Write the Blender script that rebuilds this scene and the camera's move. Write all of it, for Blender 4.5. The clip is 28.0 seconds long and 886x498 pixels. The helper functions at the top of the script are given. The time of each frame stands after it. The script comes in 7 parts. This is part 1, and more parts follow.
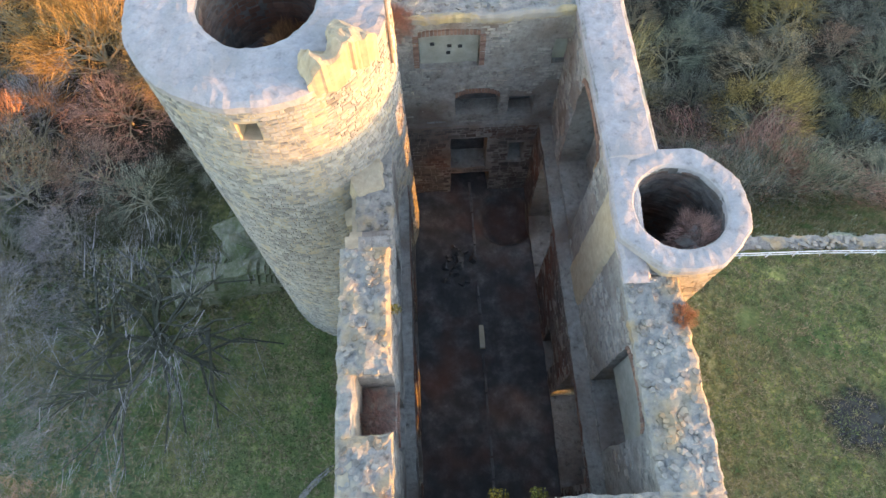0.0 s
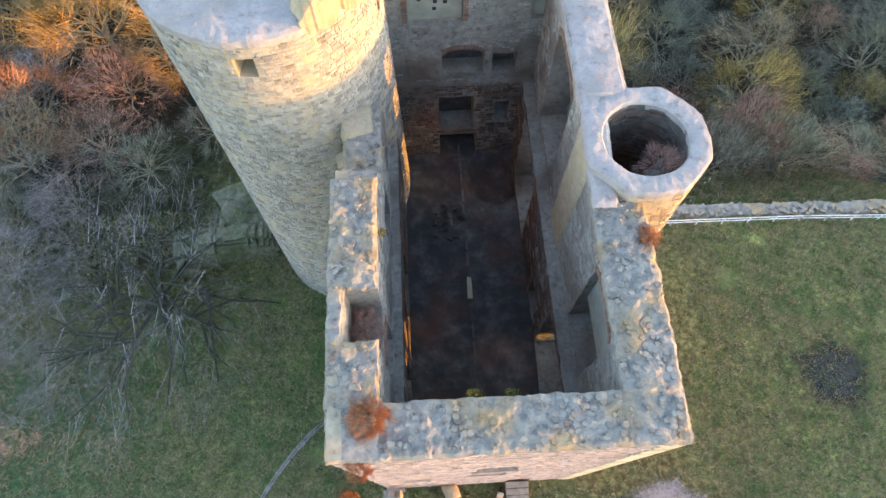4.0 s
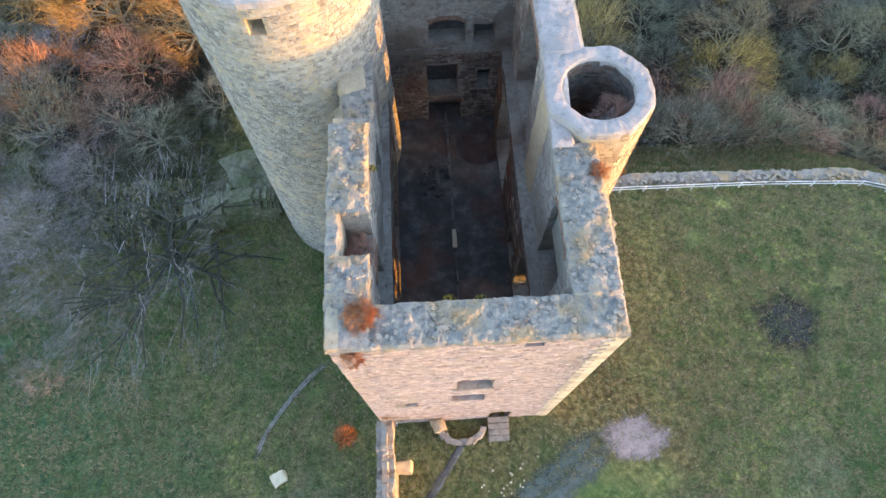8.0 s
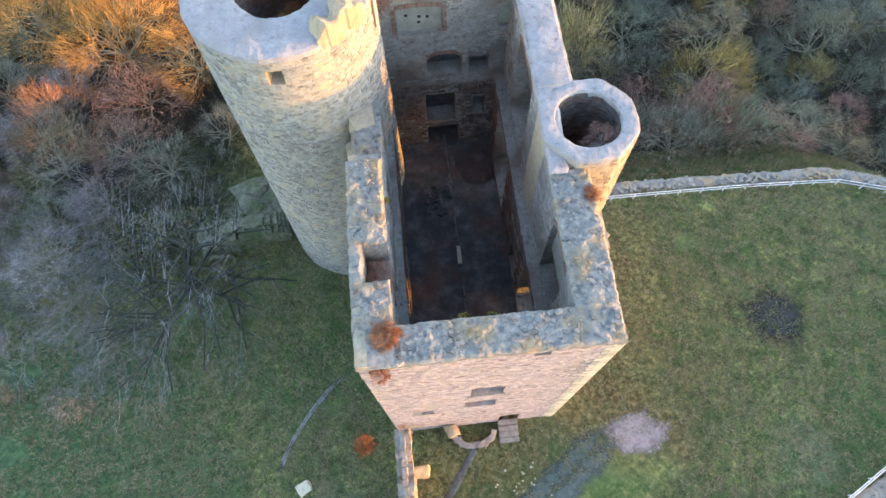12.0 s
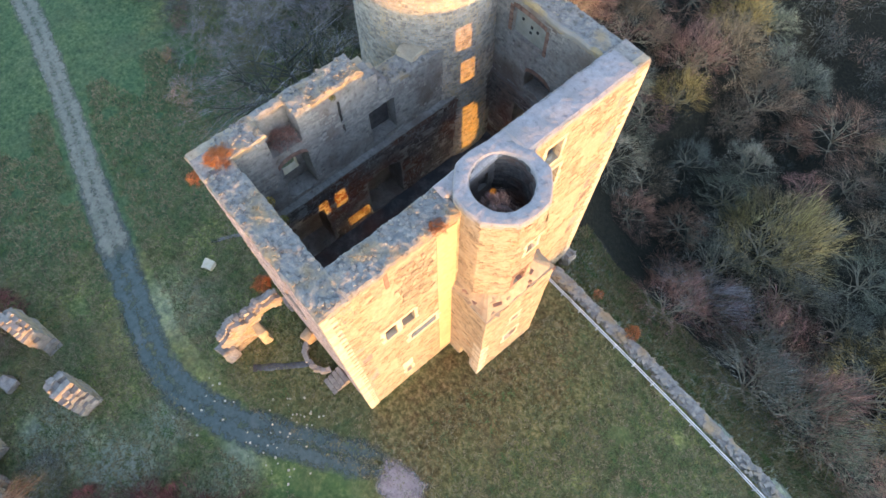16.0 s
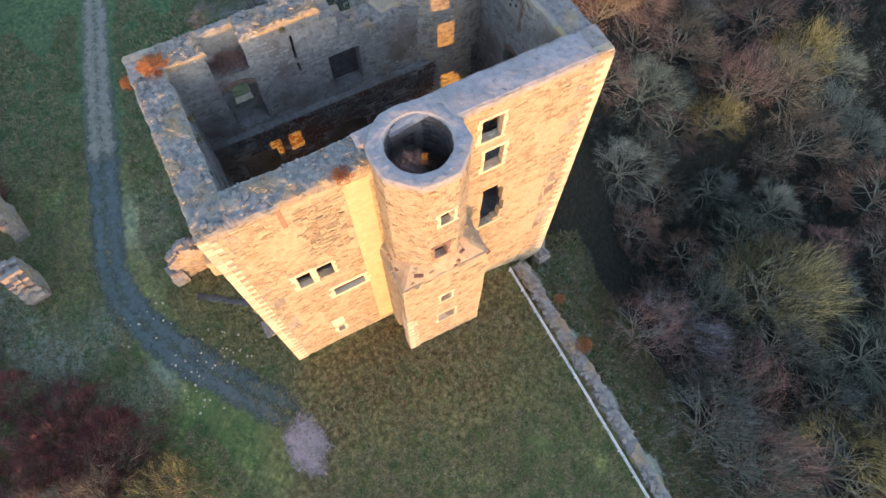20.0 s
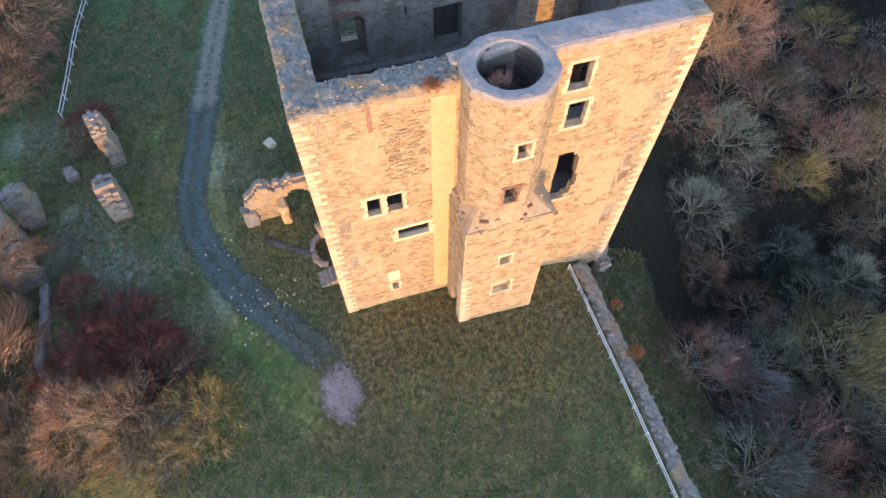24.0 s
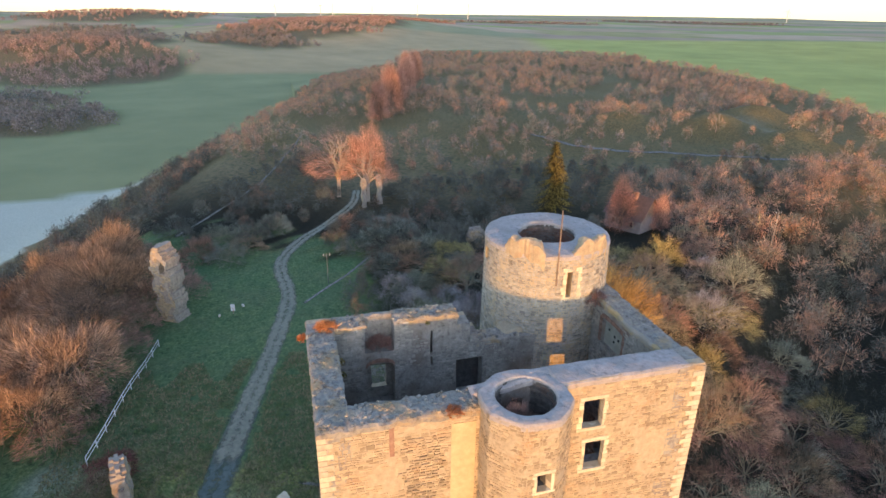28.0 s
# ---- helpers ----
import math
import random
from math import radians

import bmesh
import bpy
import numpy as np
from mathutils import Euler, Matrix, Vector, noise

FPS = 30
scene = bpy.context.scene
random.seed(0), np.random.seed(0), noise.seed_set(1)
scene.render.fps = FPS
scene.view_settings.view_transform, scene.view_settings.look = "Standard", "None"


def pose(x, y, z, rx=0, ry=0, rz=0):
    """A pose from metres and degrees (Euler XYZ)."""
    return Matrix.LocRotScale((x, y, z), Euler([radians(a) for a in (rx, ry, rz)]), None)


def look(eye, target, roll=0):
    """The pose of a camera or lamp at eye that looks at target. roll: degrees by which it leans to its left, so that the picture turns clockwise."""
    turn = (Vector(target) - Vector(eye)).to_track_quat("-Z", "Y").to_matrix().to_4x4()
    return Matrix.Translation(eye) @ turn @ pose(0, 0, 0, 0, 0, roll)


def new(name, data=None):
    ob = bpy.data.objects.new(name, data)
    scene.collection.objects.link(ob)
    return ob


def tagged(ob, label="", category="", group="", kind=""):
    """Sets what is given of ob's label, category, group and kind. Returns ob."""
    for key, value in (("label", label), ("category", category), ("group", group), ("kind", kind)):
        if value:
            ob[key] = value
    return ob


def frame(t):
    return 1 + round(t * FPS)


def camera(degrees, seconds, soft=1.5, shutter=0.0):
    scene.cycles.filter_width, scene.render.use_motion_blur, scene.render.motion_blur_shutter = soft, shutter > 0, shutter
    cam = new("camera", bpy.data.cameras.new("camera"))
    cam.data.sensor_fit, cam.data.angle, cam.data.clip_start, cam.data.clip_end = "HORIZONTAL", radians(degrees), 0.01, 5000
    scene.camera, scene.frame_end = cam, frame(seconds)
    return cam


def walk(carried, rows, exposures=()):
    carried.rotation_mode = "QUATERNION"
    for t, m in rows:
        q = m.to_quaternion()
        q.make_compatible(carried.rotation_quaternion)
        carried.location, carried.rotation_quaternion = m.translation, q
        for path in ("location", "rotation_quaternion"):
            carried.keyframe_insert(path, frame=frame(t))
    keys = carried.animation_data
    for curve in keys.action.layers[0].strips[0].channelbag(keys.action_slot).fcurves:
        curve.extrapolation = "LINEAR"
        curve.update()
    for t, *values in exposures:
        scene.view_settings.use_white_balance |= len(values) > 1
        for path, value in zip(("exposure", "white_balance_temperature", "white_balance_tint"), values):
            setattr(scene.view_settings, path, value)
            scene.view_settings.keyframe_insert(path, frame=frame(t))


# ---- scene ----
cam = camera(73.2, 28.0)

PATH = [
    (0, (-8.585, 1.481, 42.128), (-8.559, 2.292, 40.299), -1.2),
    (0.5, (-8.55, 1.359, 42.065), (-8.521, 2.171, 40.237), -1.1),
    (1, (-8.478, 1.276, 42.095), (-8.449, 2.086, 40.267), -1.1),
    (1.5, (-8.397, 1.172, 42.218), (-8.371, 1.983, 40.39), -1.2),
    (2, (-8.33, 1.072, 42.372), (-8.304, 1.882, 40.544), -1.2),
    (2.5, (-8.255, 0.731, 42.362), (-8.228, 1.544, 40.534), -1.3),
    (4.5, (-8.071, -3.099, 42.634), (-8.045, -2.292, 40.804), -1.4),
    (5, (-8.065, -4.537, 42.708), (-8.037, -3.741, 40.873), -1.4),
    (5.5, (-7.946, -5.316, 42.716), (-7.92, -4.525, 40.879), -1.4),
    (6, (-7.787, -5.577, 42.738), (-7.762, -4.787, 40.9), -1.6),
    (6.5, (-7.657, -5.764, 42.578), (-7.631, -4.975, 40.741), -1.4),
    (7, (-7.549, -5.815, 43.094), (-7.524, -5.026, 41.256), -1.5),
    (7.5, (-7.447, -5.867, 44.044), (-7.421, -5.074, 42.208), -1.4),
    (8, (-7.536, -5.889, 45.025), (-7.506, -5.095, 43.189), -1.1),
    (8.5, (-7.65, -5.885, 46.028), (-7.621, -5.091, 44.192), -1.1),
    (9, (-7.84, -5.955, 46.634), (-7.765, -5.163, 44.8), -0.9),
    (9.5, (-8.318, -5.93, 46.975), (-8.213, -5.141, 45.14), -0.7),
    (10, (-8.782, -5.935, 47.761), (-8.678, -5.142, 45.928), -1.3),
    (10.5, (-8.955, -5.999, 47.882), (-8.849, -5.203, 46.05), -1.5),
    (11, (-9.092, -6.017, 47.901), (-8.984, -5.224, 46.068), -1.7),
    (11.5, (-9.03, -6.049, 47.924), (-8.94, -5.253, 46.092), -2.3),
    (13.5, (-2.665, -6.295, 47.846), (-2.816, -5.486, 46.023), 0.1),
    (14, (-0.156, -5.711, 48.147), (-0.405, -4.935, 46.32), 0.3),
    (14.5, (2.702, -5.081, 48.427), (2.331, -4.352, 46.602), -0.3),
    (15, (5.517, -3.915, 48.657), (5.027, -3.256, 46.833), -1.1),
    (15.5, (8.265, -2.756, 48.56), (7.665, -2.166, 46.745), -1.0),
    (16, (10.347, -1.141, 48.587), (9.706, -0.598, 46.772), -0.5),
    (16.5, (11.943, 0.643, 48.407), (11.302, 1.173, 46.588), 0.2),
    (17, (13.105, 2.183, 48.22), (12.465, 2.712, 46.4), 0.7),
    (17.5, (13.644, 3.456, 47.952), (13.0, 3.99, 46.135), 1.0),
    (18, (13.854, 4.286, 47.791), (13.21, 4.822, 45.975), 1.4),
    (18.5, (14.224, 4.67, 47.663), (13.566, 5.182, 45.845), 1.5),
    (19, (14.569, 4.777, 47.457), (13.895, 5.255, 45.636), 1.5),
    (19.5, (14.92, 4.739, 47.193), (14.224, 5.171, 45.369), 1.2),
    (20, (15.28, 4.488, 46.906), (14.567, 4.88, 45.079), 0.9),
    (20.5, (15.824, 4.047, 46.574), (15.108, 4.425, 44.745), 1.1),
    (21, (16.473, 3.569, 46.27), (15.771, 3.929, 44.432), 1.3),
    (21.5, (17.425, 2.968, 46.121), (16.749, 3.293, 44.267), 0.8),
    (23.5, (20.548, 1.623, 44.278), (19.763, 1.874, 42.456), 0.4),
    (24, (21.406, 1.116, 43.829), (20.438, 1.423, 42.106), 0.4),
    (24.5, (22.409, 0.698, 43.474), (21.254, 1.058, 41.882), 0.3),
    (25, (23.23, 0.321, 43.154), (21.909, 0.729, 41.709), 0.4),
    (25.5, (24.043, 0.004, 43.013), (22.561, 0.45, 41.746), 0.3),
    (26, (24.705, -0.206, 42.866), (23.08, 0.256, 41.796), 0.3),
    (26.5, (25.199, -0.513, 42.848), (23.552, -0.047, 41.813), 0.6),
    (27, (25.327, -0.475, 42.882), (23.681, -0.019, 41.842), 0.6),
    (27.5, (25.249, -0.314, 42.806), (23.496, 0.162, 41.967), 0.5),
    (28, (25.393, -0.157, 42.64), (23.606, 0.316, 41.876), 0.7),
]
EXPOSURES = [(0.0, 2.84, 7500, 17), (8.0, 2.82, 7050, 17), (11.0, 2.84, 6950, 17), (14.2, 2.84, 6800, 17), (16.0, 2.47, 6650, 18), (20.0, 2.1, 6600, 20), (24.0, 1.98, 6250, 21), (25.5, 1.72, 6500, 22), (27.0, 1.62, 6600, 20), (28.0, 1.78, 6450, 18)]
walk(cam, [(t, look(eye, target, roll)) for t, eye, target, roll in PATH], exposures=EXPOSURES)

# ---------------------------------------------------------------- light
SUN_EL, SUN_AZ = radians(1.6), math.atan2(0.977, -0.21)
world = bpy.data.worlds.new("sky")
scene.world = world
world.use_nodes = True
wn = world.node_tree
sky = wn.nodes.new("ShaderNodeTexSky")
sky.sky_type, sky.sun_disc = "NISHITA", False
sky.sun_elevation, sky.sun_rotation = radians(11), SUN_AZ
sky.air_density, sky.dust_density, sky.ozone_density = 1.0, 0.55, 1.8
wn.nodes["Background"].inputs[1].default_value = 0.15
wn.links.new(sky.outputs[0], wn.nodes["Background"].inputs[0])
sun = new("sun", bpy.data.lights.new("sun", "SUN"))
sun.data.energy, sun.data.angle, sun.data.color = 1.3, radians(0.6), (1.0, 0.45, 0.05)
sun.matrix_world = look((977, -210, math.tan(SUN_EL) * 1000), (0, 0, 0))


# ---------------------------------------------------------------- materials
def mat(name, rough=0.9, metal=0.0):
    m = bpy.data.materials.new(name)
    m.use_nodes = True
    nt = m.node_tree
    b = nt.nodes["Principled BSDF"]
    b.inputs["Roughness"].default_value, b.inputs["Metallic"].default_value = rough, metal
    b.inputs["Specular IOR Level"].default_value = 0.25
    return m, nt, b


def tex(nt, scale, detail=4.0, rough=0.6, kind="ShaderNodeTexNoise", coord="Object"):
    c = nt.nodes.new("ShaderNodeNewGeometry") if coord == "World" else nt.nodes.new("ShaderNodeTexCoord")
    n = nt.nodes.new(kind)
    n.inputs["Scale"].default_value = scale
    if kind == "ShaderNodeTexNoise":
        n.inputs["Detail"].default_value, n.inputs["Roughness"].default_value = detail, rough
    nt.links.new(c.outputs["Position" if coord == "World" else "Object"], n.inputs["Vector"])
    return n


def ramp(nt, fac, stops):
    r = nt.nodes.new("ShaderNodeValToRGB")
    el = r.color_ramp.elements
    while len(el) < len(stops):
        el.new(0.5)
    for e, (p, c) in zip(el, stops):
        e.position, e.color = p, (*c, 1) if len(c) == 3 else c
    nt.links.new(fac, r.inputs[0])
    return r


def mix(nt, fac, a, b, mode="MIX"):
    n = nt.nodes.new("ShaderNodeMix")
    n.data_type, n.blend_type = "RGBA", mode
    for sock, v in ((n.inputs[0], fac), (n.inputs[6], a), (n.inputs[7], b)):
        if isinstance(v, (int, float)):
            sock.default_value = v
        elif isinstance(v, tuple):
            sock.default_value = (*v, 1)
        else:
            nt.links.new(v, sock)
    return n.outputs[2]


def bump(nt, b, height, strength=0.4, dist=0.03):
    n = nt.nodes.new("ShaderNodeBump")
    n.inputs["Strength"].default_value, n.inputs["Distance"].default_value = strength, dist
    nt.links.new(height, n.inputs["Height"])
    nt.links.new(n.outputs[0], b.inputs["Normal"])


def earthy(name, stops, scale, blot=0.25, blot_col=(0.1, 0.1, 0.1), blot_at=(0.55, 0.75), amount=0.6, rough=0.95, relief=0.5, dist=0.05, rnd=0.0, island=False, coord="World"):
    """A surface with fine grain in the colours of stops, and larger blots of a second colour."""
    m, nt, b = mat(name, rough)
    fine = tex(nt, scale, 6, 0.7, coord=coord)
    col = ramp(nt, fine.outputs["Fac"], stops).outputs[0]
    big = tex(nt, blot, 3, 0.6, coord=coord)
    mask = ramp(nt, big.outputs["Fac"], [(blot_at[0], (0, 0, 0)), (blot_at[1], (amount,) * 3)]).outputs[0]
    col = mix(nt, mask, col, blot_col)
    if rnd:
        g = nt.nodes.new("ShaderNodeNewGeometry" if island else "ShaderNodeObjectInfo")
        v = ramp(nt, g.outputs["Random Per Island" if island else "Random"], [(0.0, (1 - rnd,) * 3), (0.5, (1, 1, 1)), (1.0, (1 + rnd * 0.5, 1 + rnd * 0.42, 1 + rnd * 0.3))]).outputs[0]
        col = mix(nt, 1.0, col, v, "MULTIPLY")
    nt.links.new(col, b.inputs["Base Color"])
    bump(nt, b, fine.outputs["Fac"], relief, dist)
    return m


M_MORTAR = earthy("lime_mortar", [(0.3, (0.31, 0.25, 0.17)), (0.7, (0.47, 0.385, 0.265))], 3.0, 0.3, (0.33, 0.235, 0.145), amount=0.5)
M_STONE = earthy("limestone_rubble", [(0.28, (0.28, 0.215, 0.14)), (0.72, (0.47, 0.375, 0.245))], 2.2, 0.5, (0.38, 0.235, 0.135), amount=0.75, rnd=0.32, island=True)
M_STONE1 = earthy("limestone_block", [(0.28, (0.28, 0.215, 0.14)), (0.72, (0.47, 0.375, 0.245))], 2.2, 0.5, (0.38, 0.235, 0.135), amount=0.75, rnd=0.32)
# Limestone for the south wall; the pink of grazing sun is in its colour.
PINK = [(0.28, (0.34, 0.26, 0.225)), (0.72, (0.56, 0.45, 0.395))]
M_PINK = earthy("light_pinked_limestone", PINK, 2.2, 0.35, (0.44, 0.31, 0.25), amount=0.5, rnd=0.34, island=True)
M_PINK1 = earthy("light_pinked_block", PINK, 2.2, 0.35, (0.44, 0.31, 0.25), amount=0.5, rnd=0.34)
M_PINKMORTAR = earthy("light_pinked_mortar", [(0.3, (0.27, 0.215, 0.185)), (0.7, (0.44, 0.365, 0.32))], 3.0, 0.3, (0.40, 0.30, 0.24), amount=0.5)
# Darker than the rubble higher up, with red-brown blots.
M_INNER = earthy("dark_inner_rubble", [(0.28, (0.07, 0.06, 0.052)), (0.72, (0.20, 0.17, 0.145))], 2.2, 0.22, (0.16, 0.065, 0.038), (0.45, 0.63), 0.8, rnd=0.3, island=True)
M_INNERPALE = earthy("weathered_inner_rubble", [(0.28, (0.20, 0.185, 0.16)), (0.72, (0.42, 0.385, 0.33))], 2.2, 0.25, (0.26, 0.19, 0.14), (0.52, 0.7), 0.6, rnd=0.3, island=True)
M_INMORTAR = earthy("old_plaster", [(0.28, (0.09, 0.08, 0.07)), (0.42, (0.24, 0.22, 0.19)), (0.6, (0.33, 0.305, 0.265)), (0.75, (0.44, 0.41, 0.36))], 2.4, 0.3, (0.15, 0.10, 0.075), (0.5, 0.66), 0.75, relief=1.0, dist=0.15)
M_GREY = earthy("grey_limestone", [(0.28, (0.23, 0.215, 0.185)), (0.72, (0.43, 0.40, 0.345))], 2.2, 0.4, (0.35, 0.315, 0.26), amount=0.4, rnd=0.35, island=True)
M_CAP = earthy("lichened_rubble_cap", [(0.30, (0.10, 0.092, 0.08)), (0.42, (0.22, 0.205, 0.18)), (0.58, (0.30, 0.275, 0.235)), (0.74, (0.40, 0.36, 0.30))], 2.4, 0.6, (0.36, 0.235, 0.10), (0.5, 0.64), 0.6, relief=0.9, dist=0.12)
M_CAPSTONE = earthy("coping_rubble", [(0.32, (0.15, 0.138, 0.12)), (0.5, (0.26, 0.24, 0.205)), (0.7, (0.38, 0.345, 0.29))], 2.4, 0.6, (0.36, 0.235, 0.10), (0.5, 0.64), 0.6, relief=0.6, rnd=0.35, island=True)
M_CONC = earthy("pale_screed", [(0.3, (0.20, 0.18, 0.17)), (0.42, (0.31, 0.28, 0.265)), (0.7, (0.43, 0.39, 0.37))], 2.4, 0.6, (0.22, 0.2, 0.175), (0.45, 0.72), 0.6, relief=0.7, dist=0.07)
M_QUOIN = earthy("dressed_sandstone", [(0.3, (0.52, 0.44, 0.30)), (0.7, (0.68, 0.60, 0.44))], 3.0, 0.8, (0.5, 0.4, 0.28), amount=0.4, relief=0.2, rnd=0.2)
M_CORNER = earthy("corner_sandstone", [(0.3, (0.44, 0.37, 0.26)), (0.7, (0.60, 0.52, 0.38))], 3.0, 0.8, (0.38, 0.3, 0.2), amount=0.4, relief=0.2, rnd=0.25)
M_MOSS = earthy("mossy_masonry", [(0.3, (0.09, 0.095, 0.055)), (0.5, (0.17, 0.165, 0.10)), (0.7, (0.28, 0.26, 0.20))], 2.4, 0.5, (0.07, 0.10, 0.03), (0.45, 0.65), 0.8, relief=0.9, dist=0.12)
# Mortar with the shade of deep tower openings put into its colour.
M_DEEPSHADE = earthy("shade_dark_mortar", [(0.3, (0.06, 0.056, 0.05)), (0.7, (0.17, 0.158, 0.14))], 2.4, 0.3, (0.10, 0.06, 0.045), (0.5, 0.66), 0.6)
M_BRICK = earthy("red_brick", [(0.3, (0.20, 0.115, 0.085)), (0.7, (0.31, 0.19, 0.14))], 6.0, 0.8, (0.4, 0.3, 0.22), amount=0.4, rnd=0.3)
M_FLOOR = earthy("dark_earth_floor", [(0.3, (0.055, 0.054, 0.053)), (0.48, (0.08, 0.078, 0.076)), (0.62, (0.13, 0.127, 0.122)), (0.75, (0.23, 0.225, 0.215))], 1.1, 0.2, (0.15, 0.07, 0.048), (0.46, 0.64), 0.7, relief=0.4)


def path_material(name, stops, blot):
    """Gravel that gives way to turf towards its uneven verges."""
    m = earthy(name, stops, 2.5, 0.5, blot, (0.55, 0.75), 0.5)
    nt = m.node_tree
    b = nt.nodes["Principled BSDF"]
    at = nt.nodes.new("ShaderNodeAttribute")
    at.attribute_name = "verge"
    n = tex(nt, 1.6, 6, 0.75, coord="World")
    add = nt.nodes.new("ShaderNodeMath")
    nt.links.new(at.outputs["Fac"], add.inputs[0])
    nt.links.new(n.outputs["Fac"], add.inputs[1])
    mask = ramp(nt, add.outputs[0], [(0.0, (0, 0, 0)), (0.62, (0, 0, 0)), (1.0, (1, 1, 1))]).outputs[0]
    clear = nt.nodes.new("ShaderNodeBsdfTransparent")
    blend = nt.nodes.new("ShaderNodeMixShader")
    nt.links.new(mask, blend.inputs[0])
    nt.links.new(b.outputs[0], blend.inputs[1])
    nt.links.new(clear.outputs[0], blend.inputs[2])
    nt.links.new(blend.outputs[0], nt.nodes["Material Output"].inputs[0])
    return m


M_PATH = path_material("grey_gravel", [(0.3, (0.058, 0.082, 0.072)), (0.7, (0.118, 0.145, 0.13))], (0.18, 0.19, 0.17))
M_ROCK = earthy("weathered_masonry", [(0.3, (0.20, 0.165, 0.135)), (0.7, (0.40, 0.345, 0.285))], 2.0, 0.8, (0.22, 0.2, 0.19), amount=0.6, relief=0.9, dist=0.12)
M_WOOD = earthy("grey_wood", [(0.3, (0.16, 0.11, 0.08)), (0.7, (0.3, 0.22, 0.16))], 6.0, 1.0)
M_RAIL = earthy("galvanised_rail", [(0.3, (0.62, 0.62, 0.62)), (0.7, (0.78, 0.77, 0.76))], 6.0, 1.0, rough=0.5)
M_DARK = earthy("dark_void", [(0.3, (0.02, 0.02, 0.02)), (0.7, (0.04, 0.04, 0.04))], 3.0)


def grass_material():
    """Turf; the attribute "cover" says where shade-darkened woodland floor (red), arable land (green) and dry or rimed
    grass (blue) lie.
    """
    m, nt, b = mat("turf", 1.0)
    b.inputs["Specular IOR Level"].default_value = 0.1
    fine = tex(nt, 2.2, 8, 0.75, coord="World")
    col = ramp(nt, fine.outputs["Fac"], [(0.34, (0.06, 0.078, 0.028)), (0.5, (0.165, 0.20, 0.07)), (0.66, (0.36, 0.35, 0.15))]).outputs[0]
    mid = tex(nt, 0.13, 6, 0.7, coord="World")
    dry = ramp(nt, mid.outputs["Fac"], [(0.46, (0, 0, 0)), (0.62, (0.7,) * 3)]).outputs[0]
    col = mix(nt, dry, col, (0.20, 0.16, 0.085))
    clod = tex(nt, 0.75, 5, 0.7, coord="World")
    col = mix(nt, 1.0, col, ramp(nt, clod.outputs["Fac"], [(0.32, (0.5, 0.5, 0.5)), (0.48, (0.95, 0.95, 0.95)), (0.66, (1.55, 1.4, 1.2))]).outputs[0], "MULTIPLY")
    big = tex(nt, 0.06, 4, 0.6, coord="World")
    lush = ramp(nt, big.outputs["Fac"], [(0.5, (0, 0, 0)), (0.66, (0.65,) * 3)]).outputs[0]
    col = mix(nt, lush, col, (0.06, 0.15, 0.045))
    at = nt.nodes.new("ShaderNodeAttribute")
    at.attribute_name = "cover"
    sep = nt.nodes.new("ShaderNodeSeparateColor")
    nt.links.new(at.outputs["Color"], sep.inputs[0])
    # Dead leaves, with the dark of the gaps between trees mixed into the colour.
    shaded_litter = ramp(nt, fine.outputs["Fac"], [(0.3, (0.010, 0.010, 0.008)), (0.55, (0.028, 0.027, 0.019)), (0.75, (0.065, 0.058, 0.037))]).outputs[0]
    heath = ramp(nt, clod.outputs["Fac"], [(0.3, (0.07, 0.075, 0.04)), (0.48, (0.15, 0.125, 0.07)), (0.6, (0.24, 0.17, 0.09)), (0.75, (0.13, 0.17, 0.06))]).outputs[0]
    bare = nt.nodes.new("ShaderNodeAttribute")
    bare.attribute_name = "heath"
    col = mix(nt, sep.outputs[0], col, mix(nt, bare.outputs["Fac"], shaded_litter, heath))
    # Alpha: darker green that paints the castle's shadow on the west meadow.
    col = mix(nt, at.outputs["Alpha"], col, ramp(nt, fine.outputs["Fac"], [(0.34, (0.038, 0.075, 0.04)), (0.5, (0.07, 0.14, 0.068)), (0.68, (0.13, 0.20, 0.10))]).outputs[0])
    sown = nt.nodes.new("ShaderNodeAttribute")
    sown.attribute_name = "crop"
    drift = tex(nt, 0.012, 4, 0.6, coord="World")
    crop = mix(nt, 1.0, sown.outputs["Color"], ramp(nt, drift.outputs["Fac"], [(0.3, (0.85, 0.87, 0.85)), (0.7, (1.15, 1.12, 1.1))]).outputs[0], "MULTIPLY")
    col = mix(nt, sep.outputs[1], col, crop)
    rime = ramp(nt, fine.outputs["Fac"], [(0.3, (0.30, 0.31, 0.24)), (0.7, (0.66, 0.66, 0.56))]).outputs[0]
    col = mix(nt, sep.outputs[2], col, rime)
    worn = nt.nodes.new("ShaderNodeAttribute")
    worn.attribute_name = "worn"
    dead = ramp(nt, fine.outputs["Fac"], [(0.35, (0.05, 0.036, 0.016)), (0.5, (0.15, 0.11, 0.047)), (0.65, (0.33, 0.245, 0.12))]).outputs[0]
    patch = nt.nodes.new("ShaderNodeMath")
    patch.operation = "MULTIPLY"
    nt.links.new(worn.outputs["Fac"], patch.inputs[0])
    nt.links.new(ramp(nt, clod.outputs["Fac"], [(0.35, (0.45,) * 3), (0.6, (1, 1, 1))]).outputs[0], patch.inputs[1])
    col = mix(nt, patch.outputs[0], col, dead)
    nt.links.new(col, b.inputs["Base Color"])
    bump(nt, b, fine.outputs["Fac"], 1.0, 0.3)
    return m


M_GRASS = grass_material()


